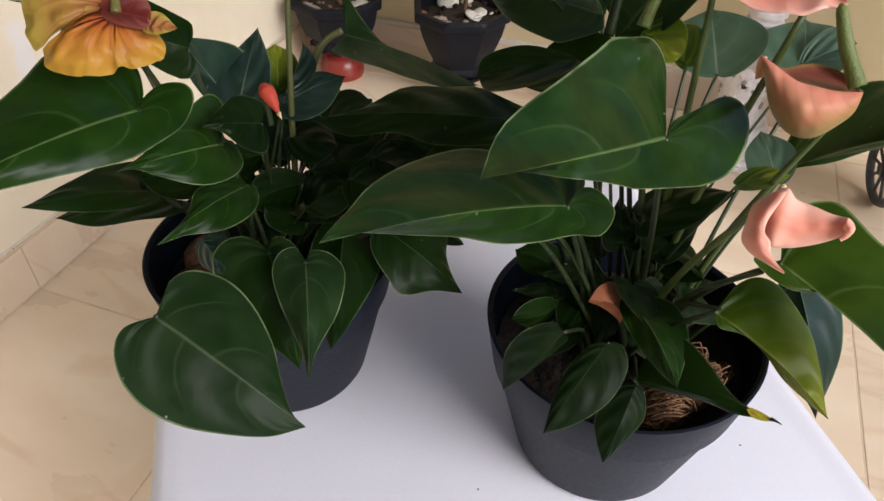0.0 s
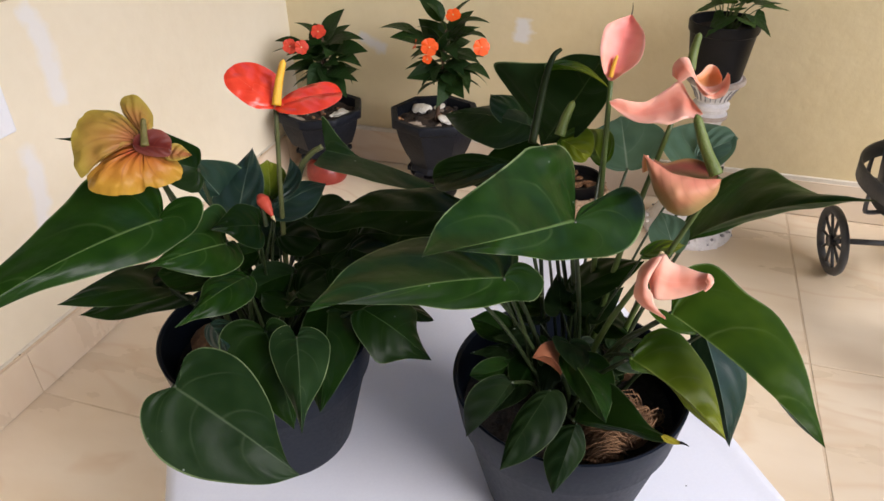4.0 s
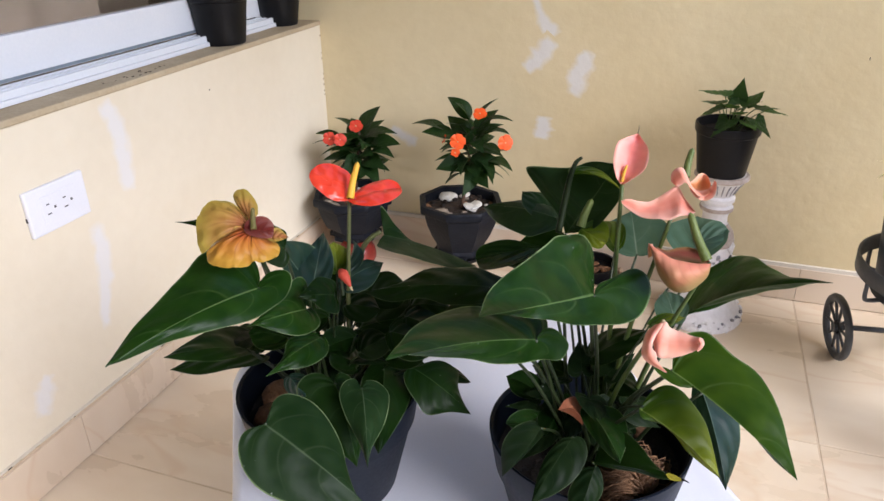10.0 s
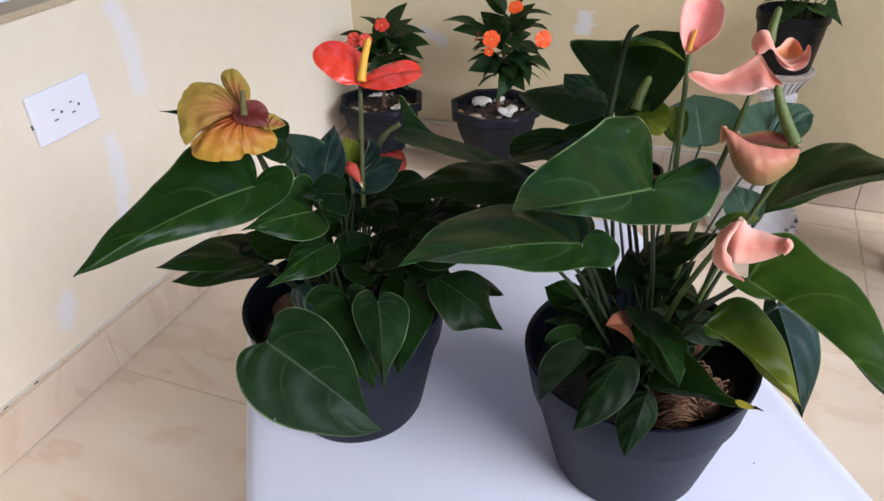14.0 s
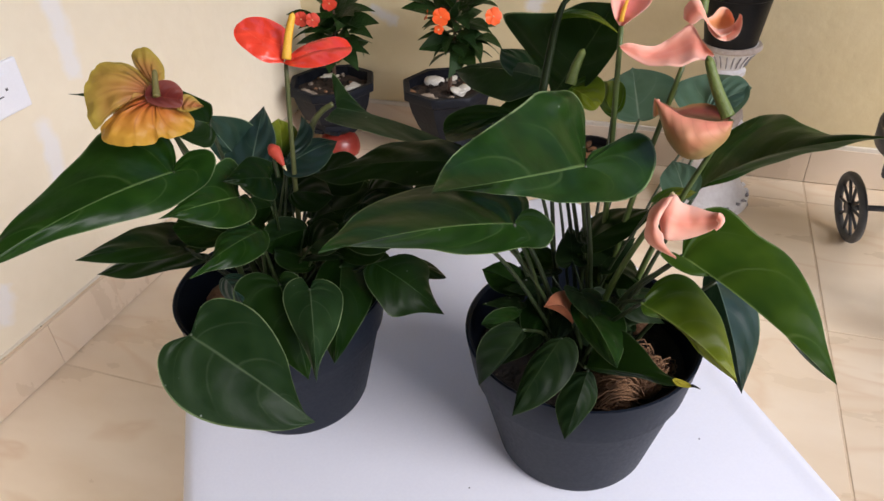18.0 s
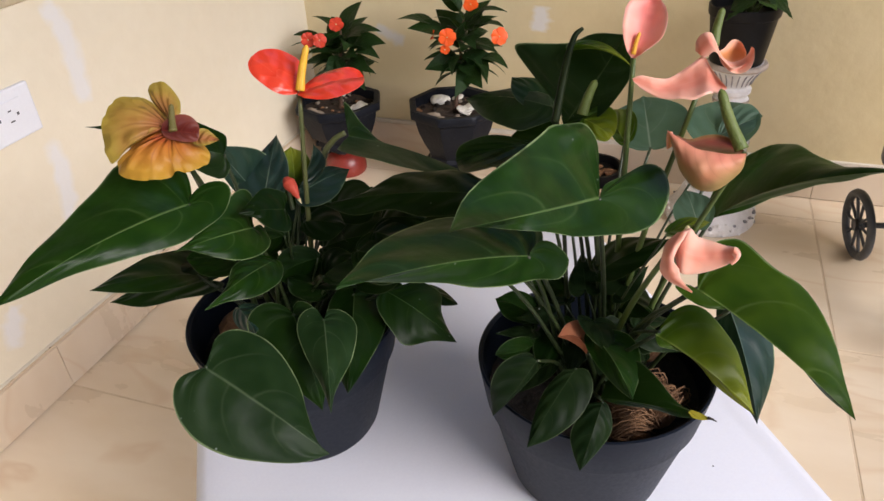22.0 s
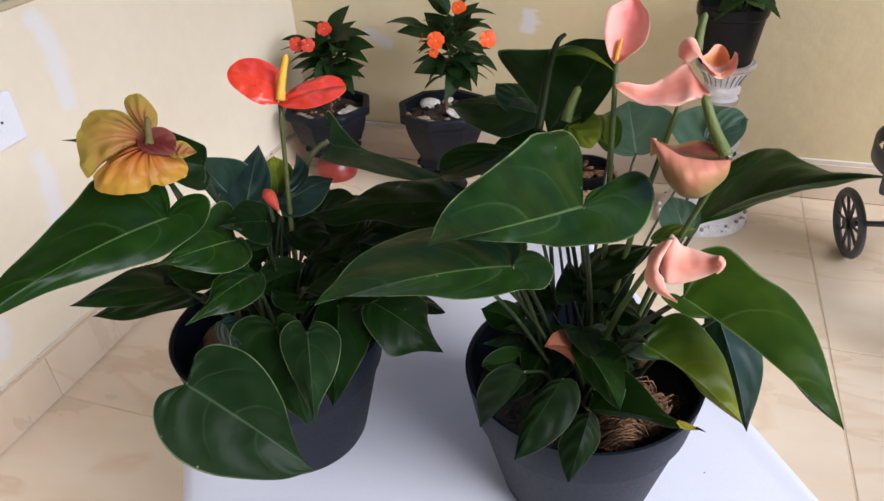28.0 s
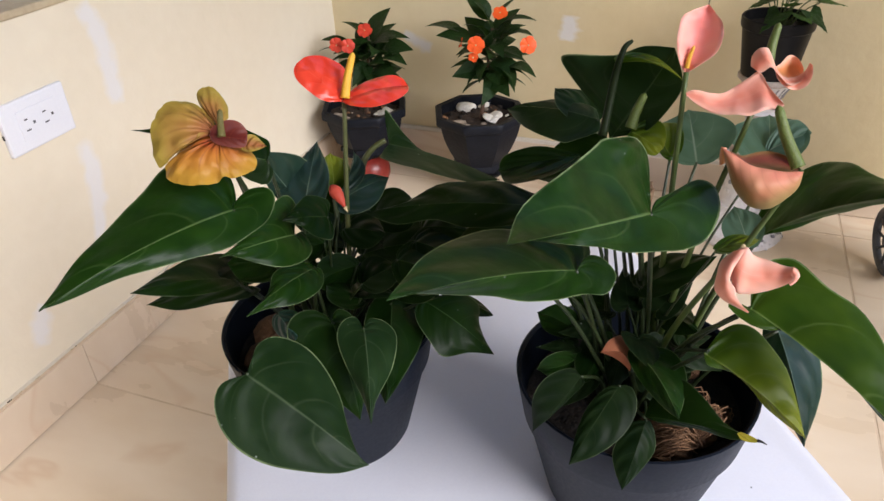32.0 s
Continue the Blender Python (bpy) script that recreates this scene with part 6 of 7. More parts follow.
spathe_on(red_plant, (-0.157, 0.454, 0.681), (-0.128, 0.501, 0.678), (-0.012, 0.008, 0.008), (0.013, -0.008, 0.002), SPATHE_RED, label="glossy red spathe wing", stalk=False, arch=0.06, cup=-0.1, edge_a=((0.159, 0.363), (0.370, 0.708), (0.612, 0.93, 0.008), (0.860, 0.80, 0.014), (0.985, 0.40, 0.010)), edge_b=((0.018, 0.722), (0.212, 1.365), (0.537, 1.36), (0.840, 0.85)))
spadix(*local_pair(red_plant, (-0.155, 0.455, 0.683), (-0.152, 0.468, 0.711)), 0.0034, YELLOW, red_plant, "yellow spadix")
ruffle_on(red_plant, (-0.196, 0.372, 0.690), ((-0.007, 0.002, 0.004), (-0.015, 0.004, 0.012), (-0.019, 0.008, 0.017), (-0.018, 0.014, 0.020), (-0.012, 0.017, 0.018), (-0.004, 0.015, 0.010), (0.001, 0.008, 0.004)), (0.337, -0.656, 0.675), SPATHE_OLIVE, "upright olive lobe of the crinkled spathe", stalk=False)
ruffle_on(red_plant, (-0.195, 0.367, 0.690), ((-0.008, 0.009, 0.004), (-0.017, 0.006, 0.014), (-0.023, 0.001, 0.017), (-0.030, -0.006, 0.017), (-0.033, -0.015, 0.009), (-0.031, -0.022, 0.000), (-0.026, -0.028, -0.009), (-0.022, -0.029, -0.012), (-0.014, -0.021, -0.005), (-0.007, -0.010, 0.002)), (0.337, -0.656, 0.675), SPATHE_OLIVE, "torn olive lobe of the crinkled spathe with red veins")
ruffle_on(red_plant, (-0.193, 0.367, 0.687), ((-0.012, -0.002, 0.003), (-0.0200, -0.0125, -0.003), (-0.0230, -0.0238, -0.009), (-0.022, -0.029, -0.011), (-0.017, -0.033, -0.015), (-0.007, -0.032, -0.017), (0.001, -0.028, -0.018), (0.008, -0.022, -0.018), (0.011, -0.018, -0.016), (0.016, -0.014, -0.018), (0.020, -0.005, -0.018), (0.021, 0.002, -0.014), (0.014, 0.006, -0.008)), (0.337, -0.656, 0.675), SPATHE_OCHRE, "orange lobe of the crinkled spathe with yellow rim", stalk=False)
spathe_on(red_plant, (-0.194, 0.358, 0.692), (-0.173, 0.365, 0.689), (-0.002, 0.0085, 0.006), (-0.000, -0.001, -0.0055), SPATHE_MAROON, label="dark maroon spathe heart", arch=0.05, cup=0.35, edge_a=((0.02, 0.45), (0.20, 0.80), (0.45, 1.02), (0.72, 0.98), (0.94, 0.58)), edge_b=((0.10, 0.70), (0.36, 1.05), (0.66, 1.12), (0.93, 0.85)))
spathe_on(red_plant, (-0.176, 0.366, 0.685), (-0.166, 0.373, 0.682), (0.000, 0.005, 0.004), (0.002, -0.004, -0.003), SPATHE_OLIVE, label="small olive lobe of the crinkled spathe", stalk=False, cup=0.2)
spadix(*local_pair(red_plant, (-0.186, 0.359, 0.692), (-0.192, 0.370, 0.704)), 0.0024, OLIVE_SPADIX, red_plant, "olive spadix")
bud_on(red_plant, (-0.126, 0.374, 0.661), (-0.113, 0.366, 0.651), (-0.127, 0.378, 0.637))
leaf_on(pink_plant, (0.058, 0.402, 0.657), (0.006, 0.295, 0.692), (-0.034, 0.025, 0.026), (0.008, -0.008, -0.013), LEAF_GREEN, label="large heart-shaped leaf with pale veins", ripple=0.026, cols=12, curl=(0.34, 0.60, 0.006), arch=-0.015, cup=0.06, wave=0.015, edge_a=((-0.124, 0.288, 0.009), (-0.212, 0.650, 0.030), (-0.207, 0.900, 0.037), (-0.144, 1.089, 0.029), (0.028, 1.023, 0.054), (0.187, 0.876, 0.036), (0.421, 0.681, 0.014), (0.721, 0.431, -0.048)), edge_b=((-0.091, -0.400, 0.005), (-0.226, -0.509, 0.021), (-0.393, -0.607, 0.076), (-0.459, -0.120, 0.112), (-0.452, 0.664, 0.100), (-0.352, 1.312, 0.048), (-0.188, 1.499, 0.012), (0.110, 1.273), (0.470, 0.629, -0.014), (0.730, -0.180, -0.085)))
leaf_on(pink_plant, (0.023, 0.380, 0.626), (-0.052, 0.288, 0.653), (-0.041, 0.035, 0.004), (0.002, -0.006, -0.016), LEAF_GREEN, label="dark leaf with its near edge bent down", arch=0.05, cup=0.03, edge_a=((-0.149, 0.178, 0.007), (-0.208, 0.441, 0.022), (-0.139, 0.622, 0.023), (-0.004, 0.742, 0.014), (0.150, 0.910, 0.009), (0.408, 0.883), (0.691, 0.582), (0.852, 0.292, -0.017)), edge_b=((-0.065, -0.384), (-0.169, -0.206, 0.010), (-0.252, 0.503, 0.024), (-0.187, 1.109, 0.017), (-0.054, 0.824), (0.148, 0.825), (0.399, 0.568), (0.640, -0.062, -0.031), (0.809, -0.344, -0.069)))
leaf_on(pink_plant, (-0.010, 0.418, 0.642), (-0.135, 0.430, 0.610), (0.002, 0.031, 0.004), (0.000, -0.024, -0.009), LEAF, arch=0.04, edge_a=((0.008, 0.396), (0.182, 0.722), (0.384, 0.910, 0.011), (0.612, 0.721, 0.024), (0.806, 0.168, 0.025)), edge_b=((-0.054, 0.582), (0.118, 0.760), (0.321, 0.617), (0.514, 0.346), (0.752, 0.475, 0.010)))
leaf_on(pink_plant, (0.004, 0.471, 0.653), (-0.050, 0.472, 0.634), (-0.036, 0.010, -0.008), (-0.020, -0.032, -0.009), LEAF, arch=0.03)
leaf_on(pink_plant, (-0.007, 0.442, 0.601), (-0.075, 0.428, 0.591), (-0.027, 0.020, 0.005), (-0.010, -0.028, -0.002), LEAF)
leaf_on(pink_plant, (0.020, 0.500, 0.655), (0.053, 0.524, 0.712), (-0.043, 0.030, 0.012), (0.015, -0.020, -0.001), LEAF_SHEENED, arch=-0.03, cup=0.04, edge_a=((0.115, 0.245), (0.177, 0.556), (0.249, 0.946, 0.018), (0.346, 1.163, 0.110), (0.446, 1.019, 0.172), (0.663, 0.651, 0.005), (0.872, 0.369)), edge_b=((0.235, 0.939, -0.004), (0.498, 1.174, -0.008), (0.717, 1.143, -0.007), (0.856, 0.751)))
leaf_on(pink_plant, (0.007, 0.531, 0.655), (-0.074, 0.577, 0.637), (0.009, 0.018, 0.006), (-0.015, -0.032, -0.015), LEAF_SHEENED, arch=0.06, edge_a=((0.102, 0.497), (0.202, 0.699), (0.514, 0.782, 0.012), (0.823, 0.053, 0.070)), edge_b=((-0.069, 0.266), (0.031, 0.671), (0.164, 0.775), (0.634, 0.455)))
leaf_on(pink_plant, (0.001, 0.549, 0.647), (-0.034, 0.569, 0.661), (-0.004, 0.023, 0.006), (-0.018, -0.013, 0.004), LEAF)
leaf_on(pink_plant, (0.022, 0.495, 0.642), (-0.034, 0.505, 0.615), (-0.021, 0.030, 0.001), (-0.008, -0.026, -0.005), LEAF, arch=0.03)
leaf_on(pink_plant, (0.078, 0.530, 0.631), (0.066, 0.580, 0.650), (-0.032, 0.012, 0.004), (0.024, 0.018, 0.014), LEAF_PALE, label="pale grey-green leaf seen from behind", arch=0.04, cup=0.08, lobe_a=0.5, lobe_b=0.5)
leaf_on(pink_plant, (0.127, 0.550, 0.625), (0.124, 0.604, 0.643), (-0.028, 0.016, 0.008), (0.024, 0.016, 0.014), LEAF_PALE, label="pale grey-green leaf seen from behind", arch=0.04, cup=0.08, lobe_a=0.5, lobe_b=0.5)
leaf_on(pink_plant, (0.125, 0.563, 0.631), (0.152, 0.576, 0.643), (0.008, 0.016, 0.014), (0.011, -0.011, 0.001), LEAF_PALE)
leaf_on(pink_plant, (0.060, 0.523, 0.637), (0.042, 0.567, 0.641), (-0.009, 0.009, -0.002), (0.007, 0.016, 0.011), LEAF_FRESH)
leaf_on(pink_plant, (0.116, 0.455, 0.614), (0.105, 0.484, 0.625), (-0.015, 0.002, 0.002), (0.008, 0.014, 0.007), LEAF_PALE)
leaf_on(pink_plant, (0.098, 0.445, 0.614), (0.122, 0.457, 0.618), (0.006, 0.012, 0.002), (0.008, -0.010, 0.004), LEAF_FRESH)
leaf_on(pink_plant, (0.123, 0.480, 0.605), (0.206, 0.418, 0.684), (0.014, 0.052, 0.026), (-0.004, -0.007, -0.001), LEAF_DEEP, label="dark glossy leaf", arch=0.09, cup=-0.06, edge_a=((-0.058, 0.200, 0.004), (-0.024, 0.715, 0.017), (0.073, 0.980, 0.018), (0.205, 1.069, 0.009), (0.378, 0.863), (0.531, 0.574), (0.736, 0.284, -0.016)), edge_b=((0.047, 0.371), (0.131, -0.237), (0.310, -1.725), (0.554, -1.691), (0.769, -1.309, -0.015)))
leaf_on(pink_plant, (0.117, 0.382, 0.619), (0.197, 0.337, 0.587), (0.027, 0.038, 0.013), (-0.007, -0.013, 0.001), LEAF_BRIGHT, arch=0.05, cup=0.05, edge_a=((-0.085, 0.233), (-0.135, 0.522), (-0.102, 0.746, 0.008), (-0.016, 0.863, 0.011), (0.199, 0.824, 0.007), (0.413, 0.859, 0.007), (0.696, 0.538), (0.859, 0.271)), edge_b=((-0.059, 0.149), (-0.080, 0.714), (0.117, 0.518), (0.267, -0.948), (0.408, -1.323), (0.580, -0.416), (0.778, -0.155)))
leaf_on(pink_plant, (0.099, 0.385, 0.580), (0.158, 0.363, 0.553), (0.015, 0.023, 0.014), (-0.004, -0.011, 0.001), LEAF_FRESH, arch=0.10, cup=-0.12, edge_a=((-0.008, 0.263), (-0.015, 0.595), (0.053, 0.946), (0.188, 1.091), (0.362, 1.014), (0.568, 0.838), (0.731, 0.535), (0.871, 0.244)), edge_b=((0.047, 0.393), (0.110, 0.478), (0.258, -0.215), (0.441, -0.309), (0.615, 0.086), (0.793, 0.098)))
leaf_on(pink_plant, (0.144, 0.448, 0.559), (0.169, 0.403, 0.507), (-0.005, -0.001, -0.019), (0.026, 0.009, -0.016), LEAF_BLUE, arch=0.1)
leaf_on(pink_plant, (0.033, 0.368, 0.558), (0.007, 0.359, 0.511), (-0.011, -0.004, 0.007), (0.008, -0.005, -0.004), LEAF_OLD, arch=0.1, edge_a=((-0.068, 0.694), (0.178, 1.388), (0.566, 1.112)), edge_b=((0.017, 0.386), (0.276, 0.403), (0.682, 0.224)))
leaf_on(pink_plant, (0.055, 0.380, 0.546), (0.035, 0.335, 0.517), (-0.010, 0.003, 0.002), (0.019, -0.005, -0.004), LEAF_OLD, arch=0.06, cup=-0.05, edge_a=((0.039, 0.370), (0.132, 0.650), (0.386, 0.871), (0.683, 0.592)), edge_b=((-0.048, 0.166), (-0.037, 0.451), (0.123, 0.802), (0.434, 0.868), (0.748, 0.540)))
leaf_on(pink_plant, (0.074, 0.374, 0.528), (0.067, 0.343, 0.497), (-0.014, 0.003, 0.000), (0.011, 0.002, -0.005), LEAF_OLD, arch=0.08, edge_a=((0.043, 0.352), (0.171, 0.678), (0.538, 0.901), (0.780, 0.565)), edge_b=((-0.014, 0.228), (0.125, 0.679), (0.359, 0.932), (0.722, 0.479)))
leaf_on(pink_plant, (0.073, 0.371, 0.534), (0.134, 0.356, 0.550), (0.003, 0.023, 0.010), (-0.000, -0.002, -0.000), LEAF, arch=0.06, edge_a=((0.028, 0.593), (0.223, 1.109), (0.456, 0.803), (0.700, 0.267), (0.906, 0.067)), edge_b=((0.109, 0.840), (0.247, 0.546), (0.508, 0.022), (0.741, 1.415), (0.917, 0.551)))
leaf_on(pink_plant, (0.063, 0.405, 0.553), (0.092, 0.362, 0.547), (-0.003, -0.009, -0.010), (0.022, 0.006, -0.010), LEAF_GREEN, arch=0.1, cup=0.5, lobe_a=0.6, lobe_b=0.6)
leaf_on(pink_plant, (0.057, 0.455, 0.570), (0.099, 0.454, 0.604), (0.000, 0.026, 0.003), (0.016, -0.010, 0.002), LEAF, arch=0.05)
leaf_on(pink_plant, (0.021, 0.433, 0.537), (-0.005, 0.411, 0.566), (-0.016, 0.002, -0.011), (-0.006, -0.000, 0.018), LEAF, arch=0.08, lobe_a=0.6, lobe_b=0.6)
leaf_on(pink_plant, (0.023, 0.407, 0.536), (0.004, 0.375, 0.550), (-0.007, -0.001, -0.015), (-0.010, -0.006, 0.011), LEAF, arch=0.08, lobe_a=0.6, lobe_b=0.6)
leaf_on(pink_plant, (0.037, 0.436, 0.539), (0.031, 0.390, 0.531), (0.008, -0.001, -0.019), (-0.014, -0.015, -0.000), LEAF, arch=0.08, lobe_a=0.6, lobe_b=0.6)
leaf_on(pink_plant, (0.075, 0.467, 0.526), (0.052, 0.453, 0.561), (-0.016, 0.007, -0.007), (-0.001, 0.001, 0.019), LEAF, arch=0.08, lobe_a=0.6, lobe_b=0.6)
leaf_on(pink_plant, (0.068, 0.468, 0.545), (0.097, 0.437, 0.554), (0.014, 0.013, 0.000), (0.007, -0.017, -0.006), LEAF, arch=0.08, lobe_a=0.6, lobe_b=0.6)
leaf_on(pink_plant, (0.034, 0.479, 0.530), (0.007, 0.453, 0.551), (-0.013, 0.001, -0.013), (-0.009, -0.002, 0.016), LEAF, arch=0.08, lobe_a=0.6, lobe_b=0.6)
leaf_on(pink_plant, (0.096, 0.449, 0.503), (0.071, 0.432, 0.530), (-0.013, 0.004, -0.011), (-0.005, 0.001, 0.017), LEAF, arch=0.08, lobe_a=0.6, lobe_b=0.6)
leaf_on(pink_plant, (0.123, 0.357, 0.551), (0.135, 0.355, 0.551), (0.002, 0.001, 0.001), (0.003, -0.002, -0.002), LEAF_YELLOW, label="yellowed dry leaf tip", stalk=False, arch=0.02, narrow=0.8, lobe_a=0.1, lobe_b=0.1)
tube("dry_point", [Vector(q) - pink_plant.location for q in ((0.1335, 0.3553, 0.551), (0.1355, 0.3549, 0.5512), (0.1385, 0.3540, 0.5508))], lambda q: 0.0011 - 0.0009 * q, POT_BLACK, pink_plant, "blackened dry leaf point", sides=6, steps=3)
fold_on(pink_plant, (0.063, 0.480, 0.712), (((-0.0012, 0.0, 0.0), (0.0012, 0.0, 0.0)), ((-0.0045, -0.0035, 0.0065), (0.0065, -0.0035, 0.0055)), ((-0.0075, -0.0030, 0.0165), (0.0150, -0.0035, 0.0140)), ((-0.0078, 0.0010, 0.0250), (0.0172, 0.0010, 0.0220)), ((-0.0066, 0.0085, 0.0300), (0.0152, 0.0090, 0.0275)), ((-0.0008, 0.0155, 0.0322), (0.0105, 0.0165, 0.0310)), ((0.0062, 0.0220, 0.0335), (0.0066, 0.0220, 0.0335))), (0.0, -0.88, 0.47), -0.0085, SPATHE_PINK, "upright pink cupped spathe", stalk=(0.063, 0.482, 0.711))
tube("spathe_hair", [Vector(q) - pink_plant.location for q in ((0.0692, 0.502, 0.7455), (0.0694, 0.504, 0.7485), (0.0690, 0.505, 0.7520))], lambda s: 0.0005 - 0.0003 * s, PETIOLE_DARK, pink_plant, "thin brown spathe tip", sides=5, steps=3)
spadix(*local_pair(pink_plant, (0.063, 0.477, 0.715), (0.0652, 0.481, 0.7275)), 0.0015, YELLOW, pink_plant, "pale yellow spadix")
fold_on(pink_plant, (0.101, 0.463, 0.706), (((-0.036, 0.0000, -0.0005), (-0.0352, -0.0005, -0.0022)), ((-0.031, 0.0015, 0.0010), (-0.0285, -0.006, -0.005)), ((-0.023, 0.003, -0.0005), (-0.020, -0.012, -0.0065)), ((-0.016, 0.007, -0.0015), (-0.013, -0.0145, -0.006)), ((-0.010, 0.012, 0.001), (-0.007, -0.015, -0.005)), ((-0.004, 0.016, 0.005), (0.000, -0.015, -0.005)), ((0.002, 0.018, 0.009), (0.007, -0.012, -0.002)), ((0.0085, 0.009, 0.0035), (0.0125, -0.0095, -0.0022)), ((0.0160, -0.003, -0.0005), (0.0168, -0.0045, -0.0012))), (-0.029, -0.945, 0.325), -0.0040, SPATHE_PEACH, "saddle-shaped peach spathe", stalk=(0.102, 0.454, 0.701))
fold_on(pink_plant, (0.1085, 0.482, 0.7168), (((-0.0106, 0.0040, -0.0003), (-0.0056, -0.0040, -0.0016)), ((-0.0109, 0.0040, 0.0056), (-0.0033, -0.0040, -0.0003)), ((-0.0079, 0.0040, 0.0102), (-0.0007, -0.0040, 0.0023)), ((-0.0033, 0.0040, 0.0106), (0.0020, -0.0040, 0.0010)), ((0.0000, 0.0040, 0.0056), (0.0043, -0.0040, -0.0036)), ((0.0046, 0.0000, -0.0013), (0.0089, -0.0080, -0.0069)), ((0.0099, 0.0000, -0.0043), (0.0152, -0.0080, -0.0083)), ((0.0158, 0.0000, -0.0023), (0.0201, -0.0080, -0.0049)), ((0.0185, 0.0000, 0.0016), (0.0215, -0.0070, 0.0007)), ((0.0195, 0.0010, 0.0049), (0.0208, -0.0040, 0.0053))), (-0.035, -0.956, 0.291), 0.0025, SPATHE_PEACH, "hooded peach spathe lobe curling into a scoop")
fold_on(pink_plant, (0.1190, 0.4835, 0.7165), (((-0.008, 0.001, 0.001), (-0.008, -0.007, 0.001)), ((-0.005, 0.008, 0.001), (-0.003, -0.010, -0.003)), ((-0.001, 0.015, 0.004), (0.001, -0.012, -0.005)), ((0.004, 0.014, 0.003), (0.006, -0.009, -0.003)), ((0.007, 0.003, 0.001), (0.007, -0.002, 0.000))), (-0.068, -0.952, 0.299), -0.0090, SPATHE_SCOOP, "scooped spathe lobe with an orange hollow")
spadix(*local_pair(pink_plant, (0.108, 0.499, 0.716), (0.110, 0.509, 0.736)), 0.0032, GREEN_SPADIX, pink_plant, "yellow-green spadix")
fold_on(pink_plant, (0.115, 0.448, 0.675), (((-0.021, 0.000, 0.004), (-0.019, -0.004, 0.004)), ((-0.013, 0.011, -0.003), (-0.011, -0.008, 0.000)), ((-0.004, 0.019, -0.003), (-0.003, -0.011, -0.000)), ((0.004, 0.019, -0.002), (0.006, -0.011, -0.000)), ((0.012, 0.008, -0.000), (0.014, -0.010, -0.000)), ((0.017, -0.005, 0.000), (0.018, -0.008, -0.000))), (-0.058, -0.919, 0.391), -0.0060, SPATHE_INSIDE_SHADE, "inside of the bowl-shaped spathe, with shade in its colour")
fold_on(pink_plant, (0.112, 0.437, 0.672), (((-0.023, 0.007, 0.011), (-0.022, 0.006, 0.010)), ((-0.019, 0.004, 0.010), (-0.018, 0.004, -0.000)), ((-0.013, 0.001, 0.008), (-0.012, -0.001, -0.011)), ((-0.006, -0.003, 0.006), (-0.003, -0.005, -0.018)), ((0.002, -0.003, 0.005), (0.007, -0.006, -0.018)), ((0.011, -0.002, 0.004), (0.015, -0.003, -0.012)), ((0.017, -0.000, 0.004), (0.020, -0.001, -0.005)), ((0.021, 0.001, 0.004), (0.021, 0.001, 0.004))), (-0.053, -0.913, 0.405), 0.0100, SPATHE_GREENISH, "pink and green bowl-shaped spathe", stalk=(0.132, 0.439, 0.676), one_way=True)
fold_on(pink_plant, (0.091, 0.444, 0.677), (((-0.002, 0.001, 0.005), (0.001, 0.001, 0.005)), ((-0.002, 0.001, -0.000), (0.002, -0.001, -0.000)), ((-0.001, -0.000, -0.006), (0.002, -0.002, -0.003))), (-0.008, -0.920, 0.392), 0.0020, SPATHE_SCOOP, "hooked brown tip of the bowl-shaped spathe")
spadix(*local_pair(pink_plant, (0.130, 0.438, 0.678), (0.114, 0.452, 0.707)), 0.0038, GREEN_SPADIX, pink_plant, "green spadix")
fold_on(pink_plant, (0.119, 0.372, 0.650), (((-0.016, 0.006, 0.006), (-0.017, -0.002, -0.003)), ((-0.011, 0.008, 0.008), (-0.013, -0.007, -0.010)), ((-0.007, 0.006, 0.005), (-0.006, -0.004, -0.012)), ((0.000, 0.005, 0.004), (0.002, -0.003, -0.009)), ((0.007, 0.002, 0.004), (0.009, -0.003, -0.004)), ((0.012, -0.000, 0.005), (0.012, -0.003, -0.000)), ((0.014, -0.002, 0.004), (0.014, -0.003, 0.002))), (-0.074, -0.862, 0.502), 0.0070, SPATHE_PEACH, "drooping peach spathe", stalk=(0.104, 0.381, 0.652))
fold_on(pink_plant, (0.104, 0.363, 0.645), (((-0.002, 0.013, 0.012), (0.003, 0.011, 0.015)), ((-0.007, 0.011, 0.006), (-0.001, 0.003, 0.008)), ((-0.008, 0.007, -0.000), (-0.002, -0.002, 0.004)), ((-0.008, 0.003, -0.006), (0.001, -0.004, 0.001)), ((-0.004, -0.002, -0.008), (0.002, -0.006, -0.002)), ((0.003, -0.007, -0.008), (0.005, -0.008, -0.005)), ((0.009, -0.009, -0.009), (0.009, -0.009, -0.008))), (-0.039, -0.853, 0.521), 0.0050, SPATHE_PEACH, "folded peach spathe lobe")
fold_on(pink_plant, (0.130, 0.367, 0.652), (((0.000, 0.004, 0.004), (-0.001, 0.001, 0.001)), ((0.003, 0.001, 0.002), (-0.000, -0.002, 0.001)), ((0.002, -0.001, -0.001), (-0.001, -0.002, -0.002)), ((0.000, -0.001, -0.004), (-0.002, -0.001, -0.002))), (-0.101, -0.859, 0.502), 0.0020, SPATHE_PEACH, "curled end of the drooping spathe")
spadix(*local_pair(pink_plant, (0.106, 0.382, 0.653), (0.107, 0.384, 0.657)), 0.0016, PALE, pink_plant, "pale spadix tip")
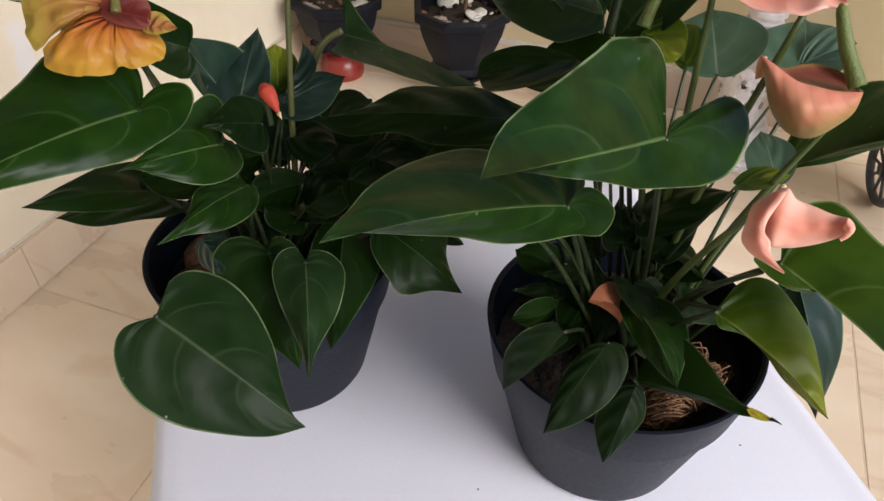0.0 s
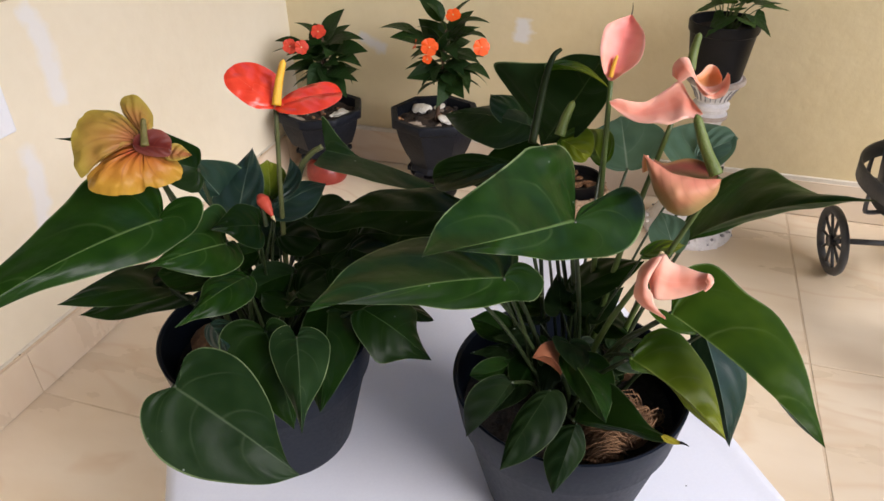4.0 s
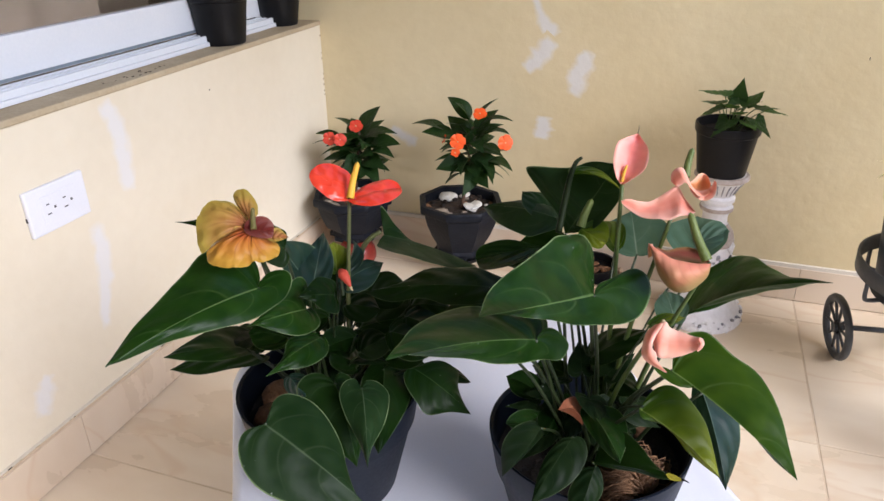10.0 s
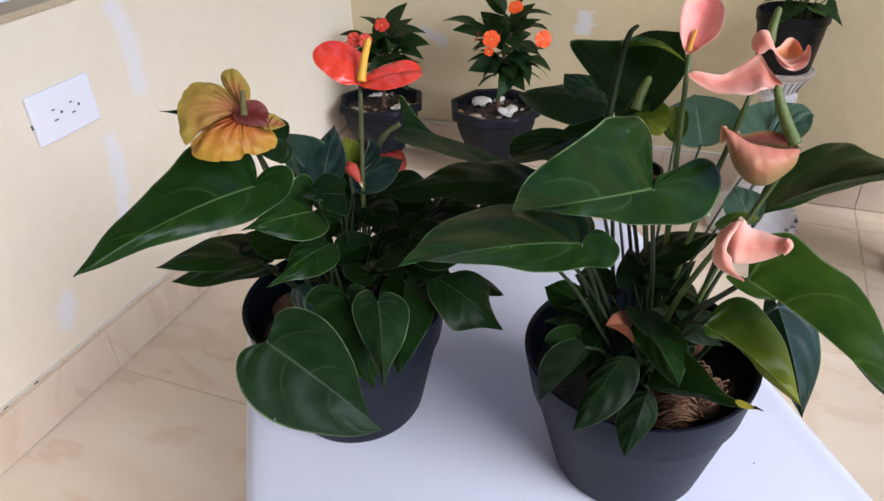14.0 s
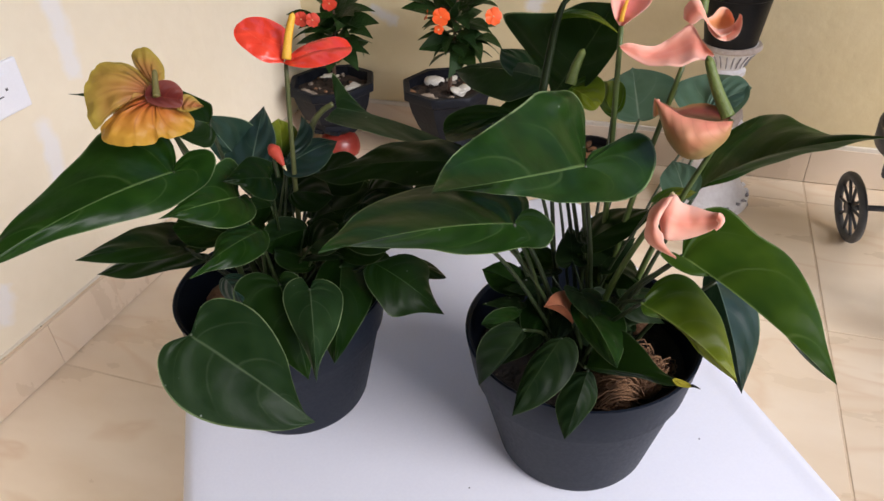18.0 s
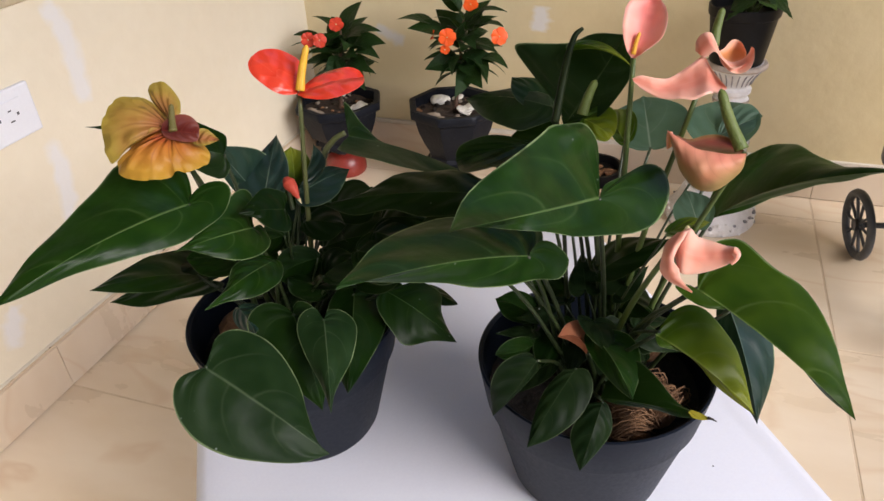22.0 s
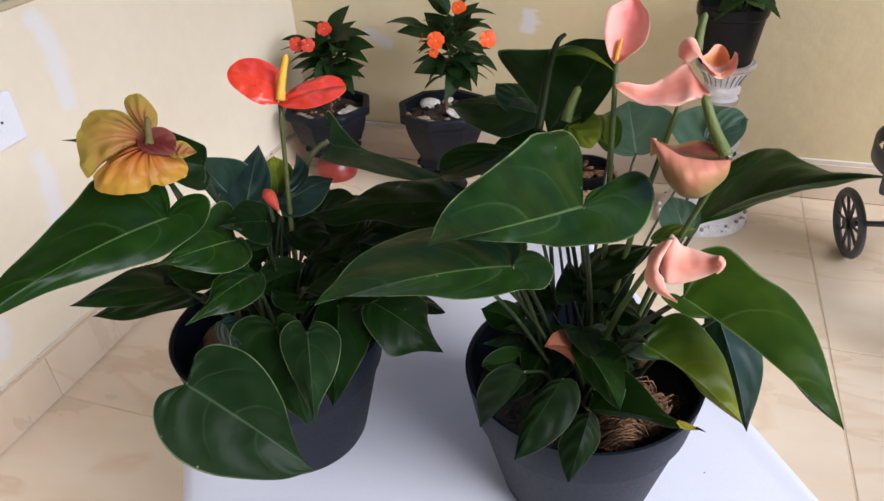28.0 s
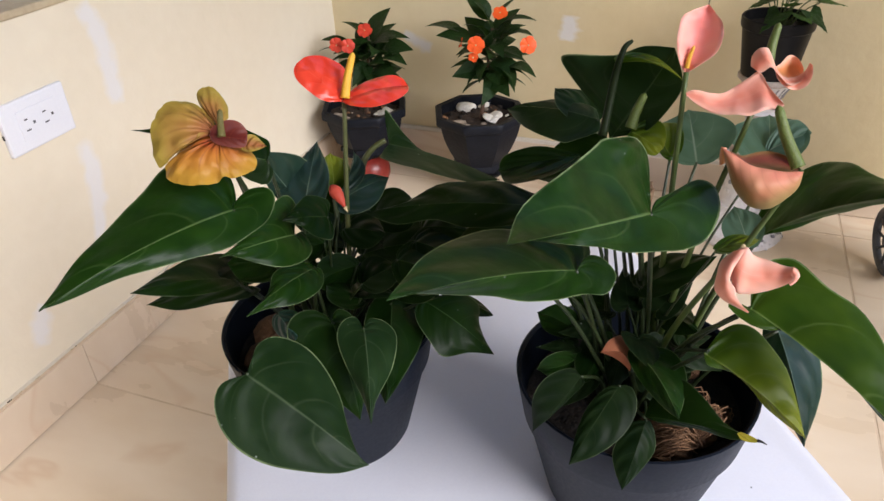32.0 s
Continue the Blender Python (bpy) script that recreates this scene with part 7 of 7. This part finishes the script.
spathe_on(pink_plant, (0.059, 0.401, 0.541), (0.040, 0.398, 0.554), (0.001, 0.022, 0.008), (0.005, -0.003, 0.007), SPATHE_BROWN, label="small hooked brownish peach spathe", arch=0.1, cup=-0.1, edge_a=((-0.063, 0.448), (0.099, 0.835), (0.467, 0.900), (0.822, 0.552)), edge_b=((0.298, 1.213, 0.004), (0.613, 1.864, 0.025), (0.844, 1.593, 0.027), (0.934, 0.698, 0.009)))
spadix(*local_pair(pink_plant, (0.034, 0.486, 0.670), (0.040, 0.495, 0.691)), 0.0038, GREEN_SPADIX, pink_plant, "green spadix")
tube("shoot", [Vector(q) - pink_plant.location for q in ((0.0185, 0.474, 0.668), (0.0190, 0.490, 0.687), (0.0195, 0.505, 0.702), (0.0215, 0.517, 0.712), (0.0255, 0.522, 0.7155))], lambda q: 0.0028 - 0.0016 * q * q, LEAF_SHOOT, pink_plant, "dark green rolled shoot", sides=9, steps=6)
spathe_on(pink_plant, (0.035, 0.485, 0.668), (0.055, 0.474, 0.662), (0.014, 0.012, 0.001), (0.004, -0.014, -0.008), LEAF_FRESH, label="yellow-green open spathe", cup=0.3, narrow=0.7)
spathe_on(pink_plant, (0.018, 0.517, 0.701), (0.061, 0.499, 0.700), (0.011, 0.013, 0.003), (0.014, -0.007, 0.005), LEAF_FRESH, label="narrow curled green spathe", stalk=False, arch=0.12, narrow=0.8)

# small leaves and leaning stalks low in the two pots
rs = random.Random(19)
for thing, count, hub in ((pink_plant, 15, Vector((0.055, 0.432, 0.500))), (red_plant, 5, Vector((-0.165, 0.432, 0.505)))):
    for k in range(count):
        a, lean, size = 2.4 * k + rs.uniform(-0.4, 0.4), rs.uniform(0.012, 0.040), rs.uniform(0.030, 0.046)
        out_way = Vector((math.cos(a), math.sin(a), 0))
        base = hub + out_way * lean + Vector((0, 0, rs.uniform(0.015, 0.060)))
        tip = base + out_way * size * 0.75 + Vector((0, 0, rs.uniform(-0.9, 0.35) * size))
        side = Vector((-out_way.y, out_way.x, rs.uniform(-0.3, 0.3))) * size * rs.uniform(0.26, 0.36)
        leaf_on(thing, base, tip, side, -side, LEAF_OLD, arch=0.08, cup=rs.uniform(-0.1, 0.25), narrow=1.1)
for top, low in (((-0.008, 0.376, 0.624), (0.046, 0.412, 0.520)), ((0.005, 0.382, 0.622), (0.050, 0.418, 0.520)), ((0.117, 0.383, 0.619), (0.076, 0.425, 0.515)), ((0.112, 0.385, 0.610), (0.072, 0.428, 0.515)), ((0.101, 0.386, 0.582), (0.070, 0.436, 0.510))):
    f, t = Vector(low) - pink_plant.location, Vector(top) - pink_plant.location
    tube("stalk", [f, (f + t) / 2 + Vector((0, 0, 0.010)), t], lambda s: 0.0015 - 0.0004 * s, PETIOLE, pink_plant, sides=8, steps=6)

# coconut fibre and bark in the pots
rf = random.Random(31)
fv, ff = [], []
for k in range(520):
    # strands lie in curved tufts over a mound near the rim
    tuft = k % 13
    a0 = -1.00 + 1.05 * tuft / 12 + rf.gauss(0, 0.05)
    q0 = 0.050 + 0.018 * rf.random()
    lift = 0.024 * math.sin(math.pi * tuft / 12) + 0.012 * rf.random()
    run = []
    for i in range(4):
        u = i / 3
        a = a0 - 0.42 * u + 0.10 * math.sin(tuft + 2 * u) + rf.gauss(0, 0.012)
        q = q0 - 0.026 * (u - 0.4) ** 2 - 0.012 * u * (tuft % 3) + rf.gauss(0, 0.0015)
        run.append(Vector((q * math.cos(a), q * math.sin(a), 0.090 + lift * (1 - (2 * u - 0.9) ** 2 * 0.8) + rf.gauss(0, 0.0015))))
    v, f = tube_lists(spline(run, 2), rf.uniform(0.00028, 0.0006), 4, len(fv))
    fv += v
    ff += f
fibre = put("coconut_fibre", from_lists("coconut_fibre", fv, ff, COIR), pink_plant, "tangled brown coconut fibre")
fibre["kind"] = "stuff"
for thing, spots in ((pink_plant, ((0.035, -0.04, 0.012), (0.05, -0.02, 0.012), (-0.03, 0.04, 0.012), (0.0, 0.055, 0.013), (0.035, 0.045, 0.014))), (red_plant, ((-0.052, -0.004, 0.019), (-0.045, -0.03, 0.016), (-0.052, -0.012, 0.012), (-0.035, -0.045, 0.010), (0.03, 0.03, 0.012)))):
    for i, (x, y, s) in enumerate(spots):
        pebble("bark_chunk", BARK, thing, (x, y, 0.092), s, 40 + i, 0.6)
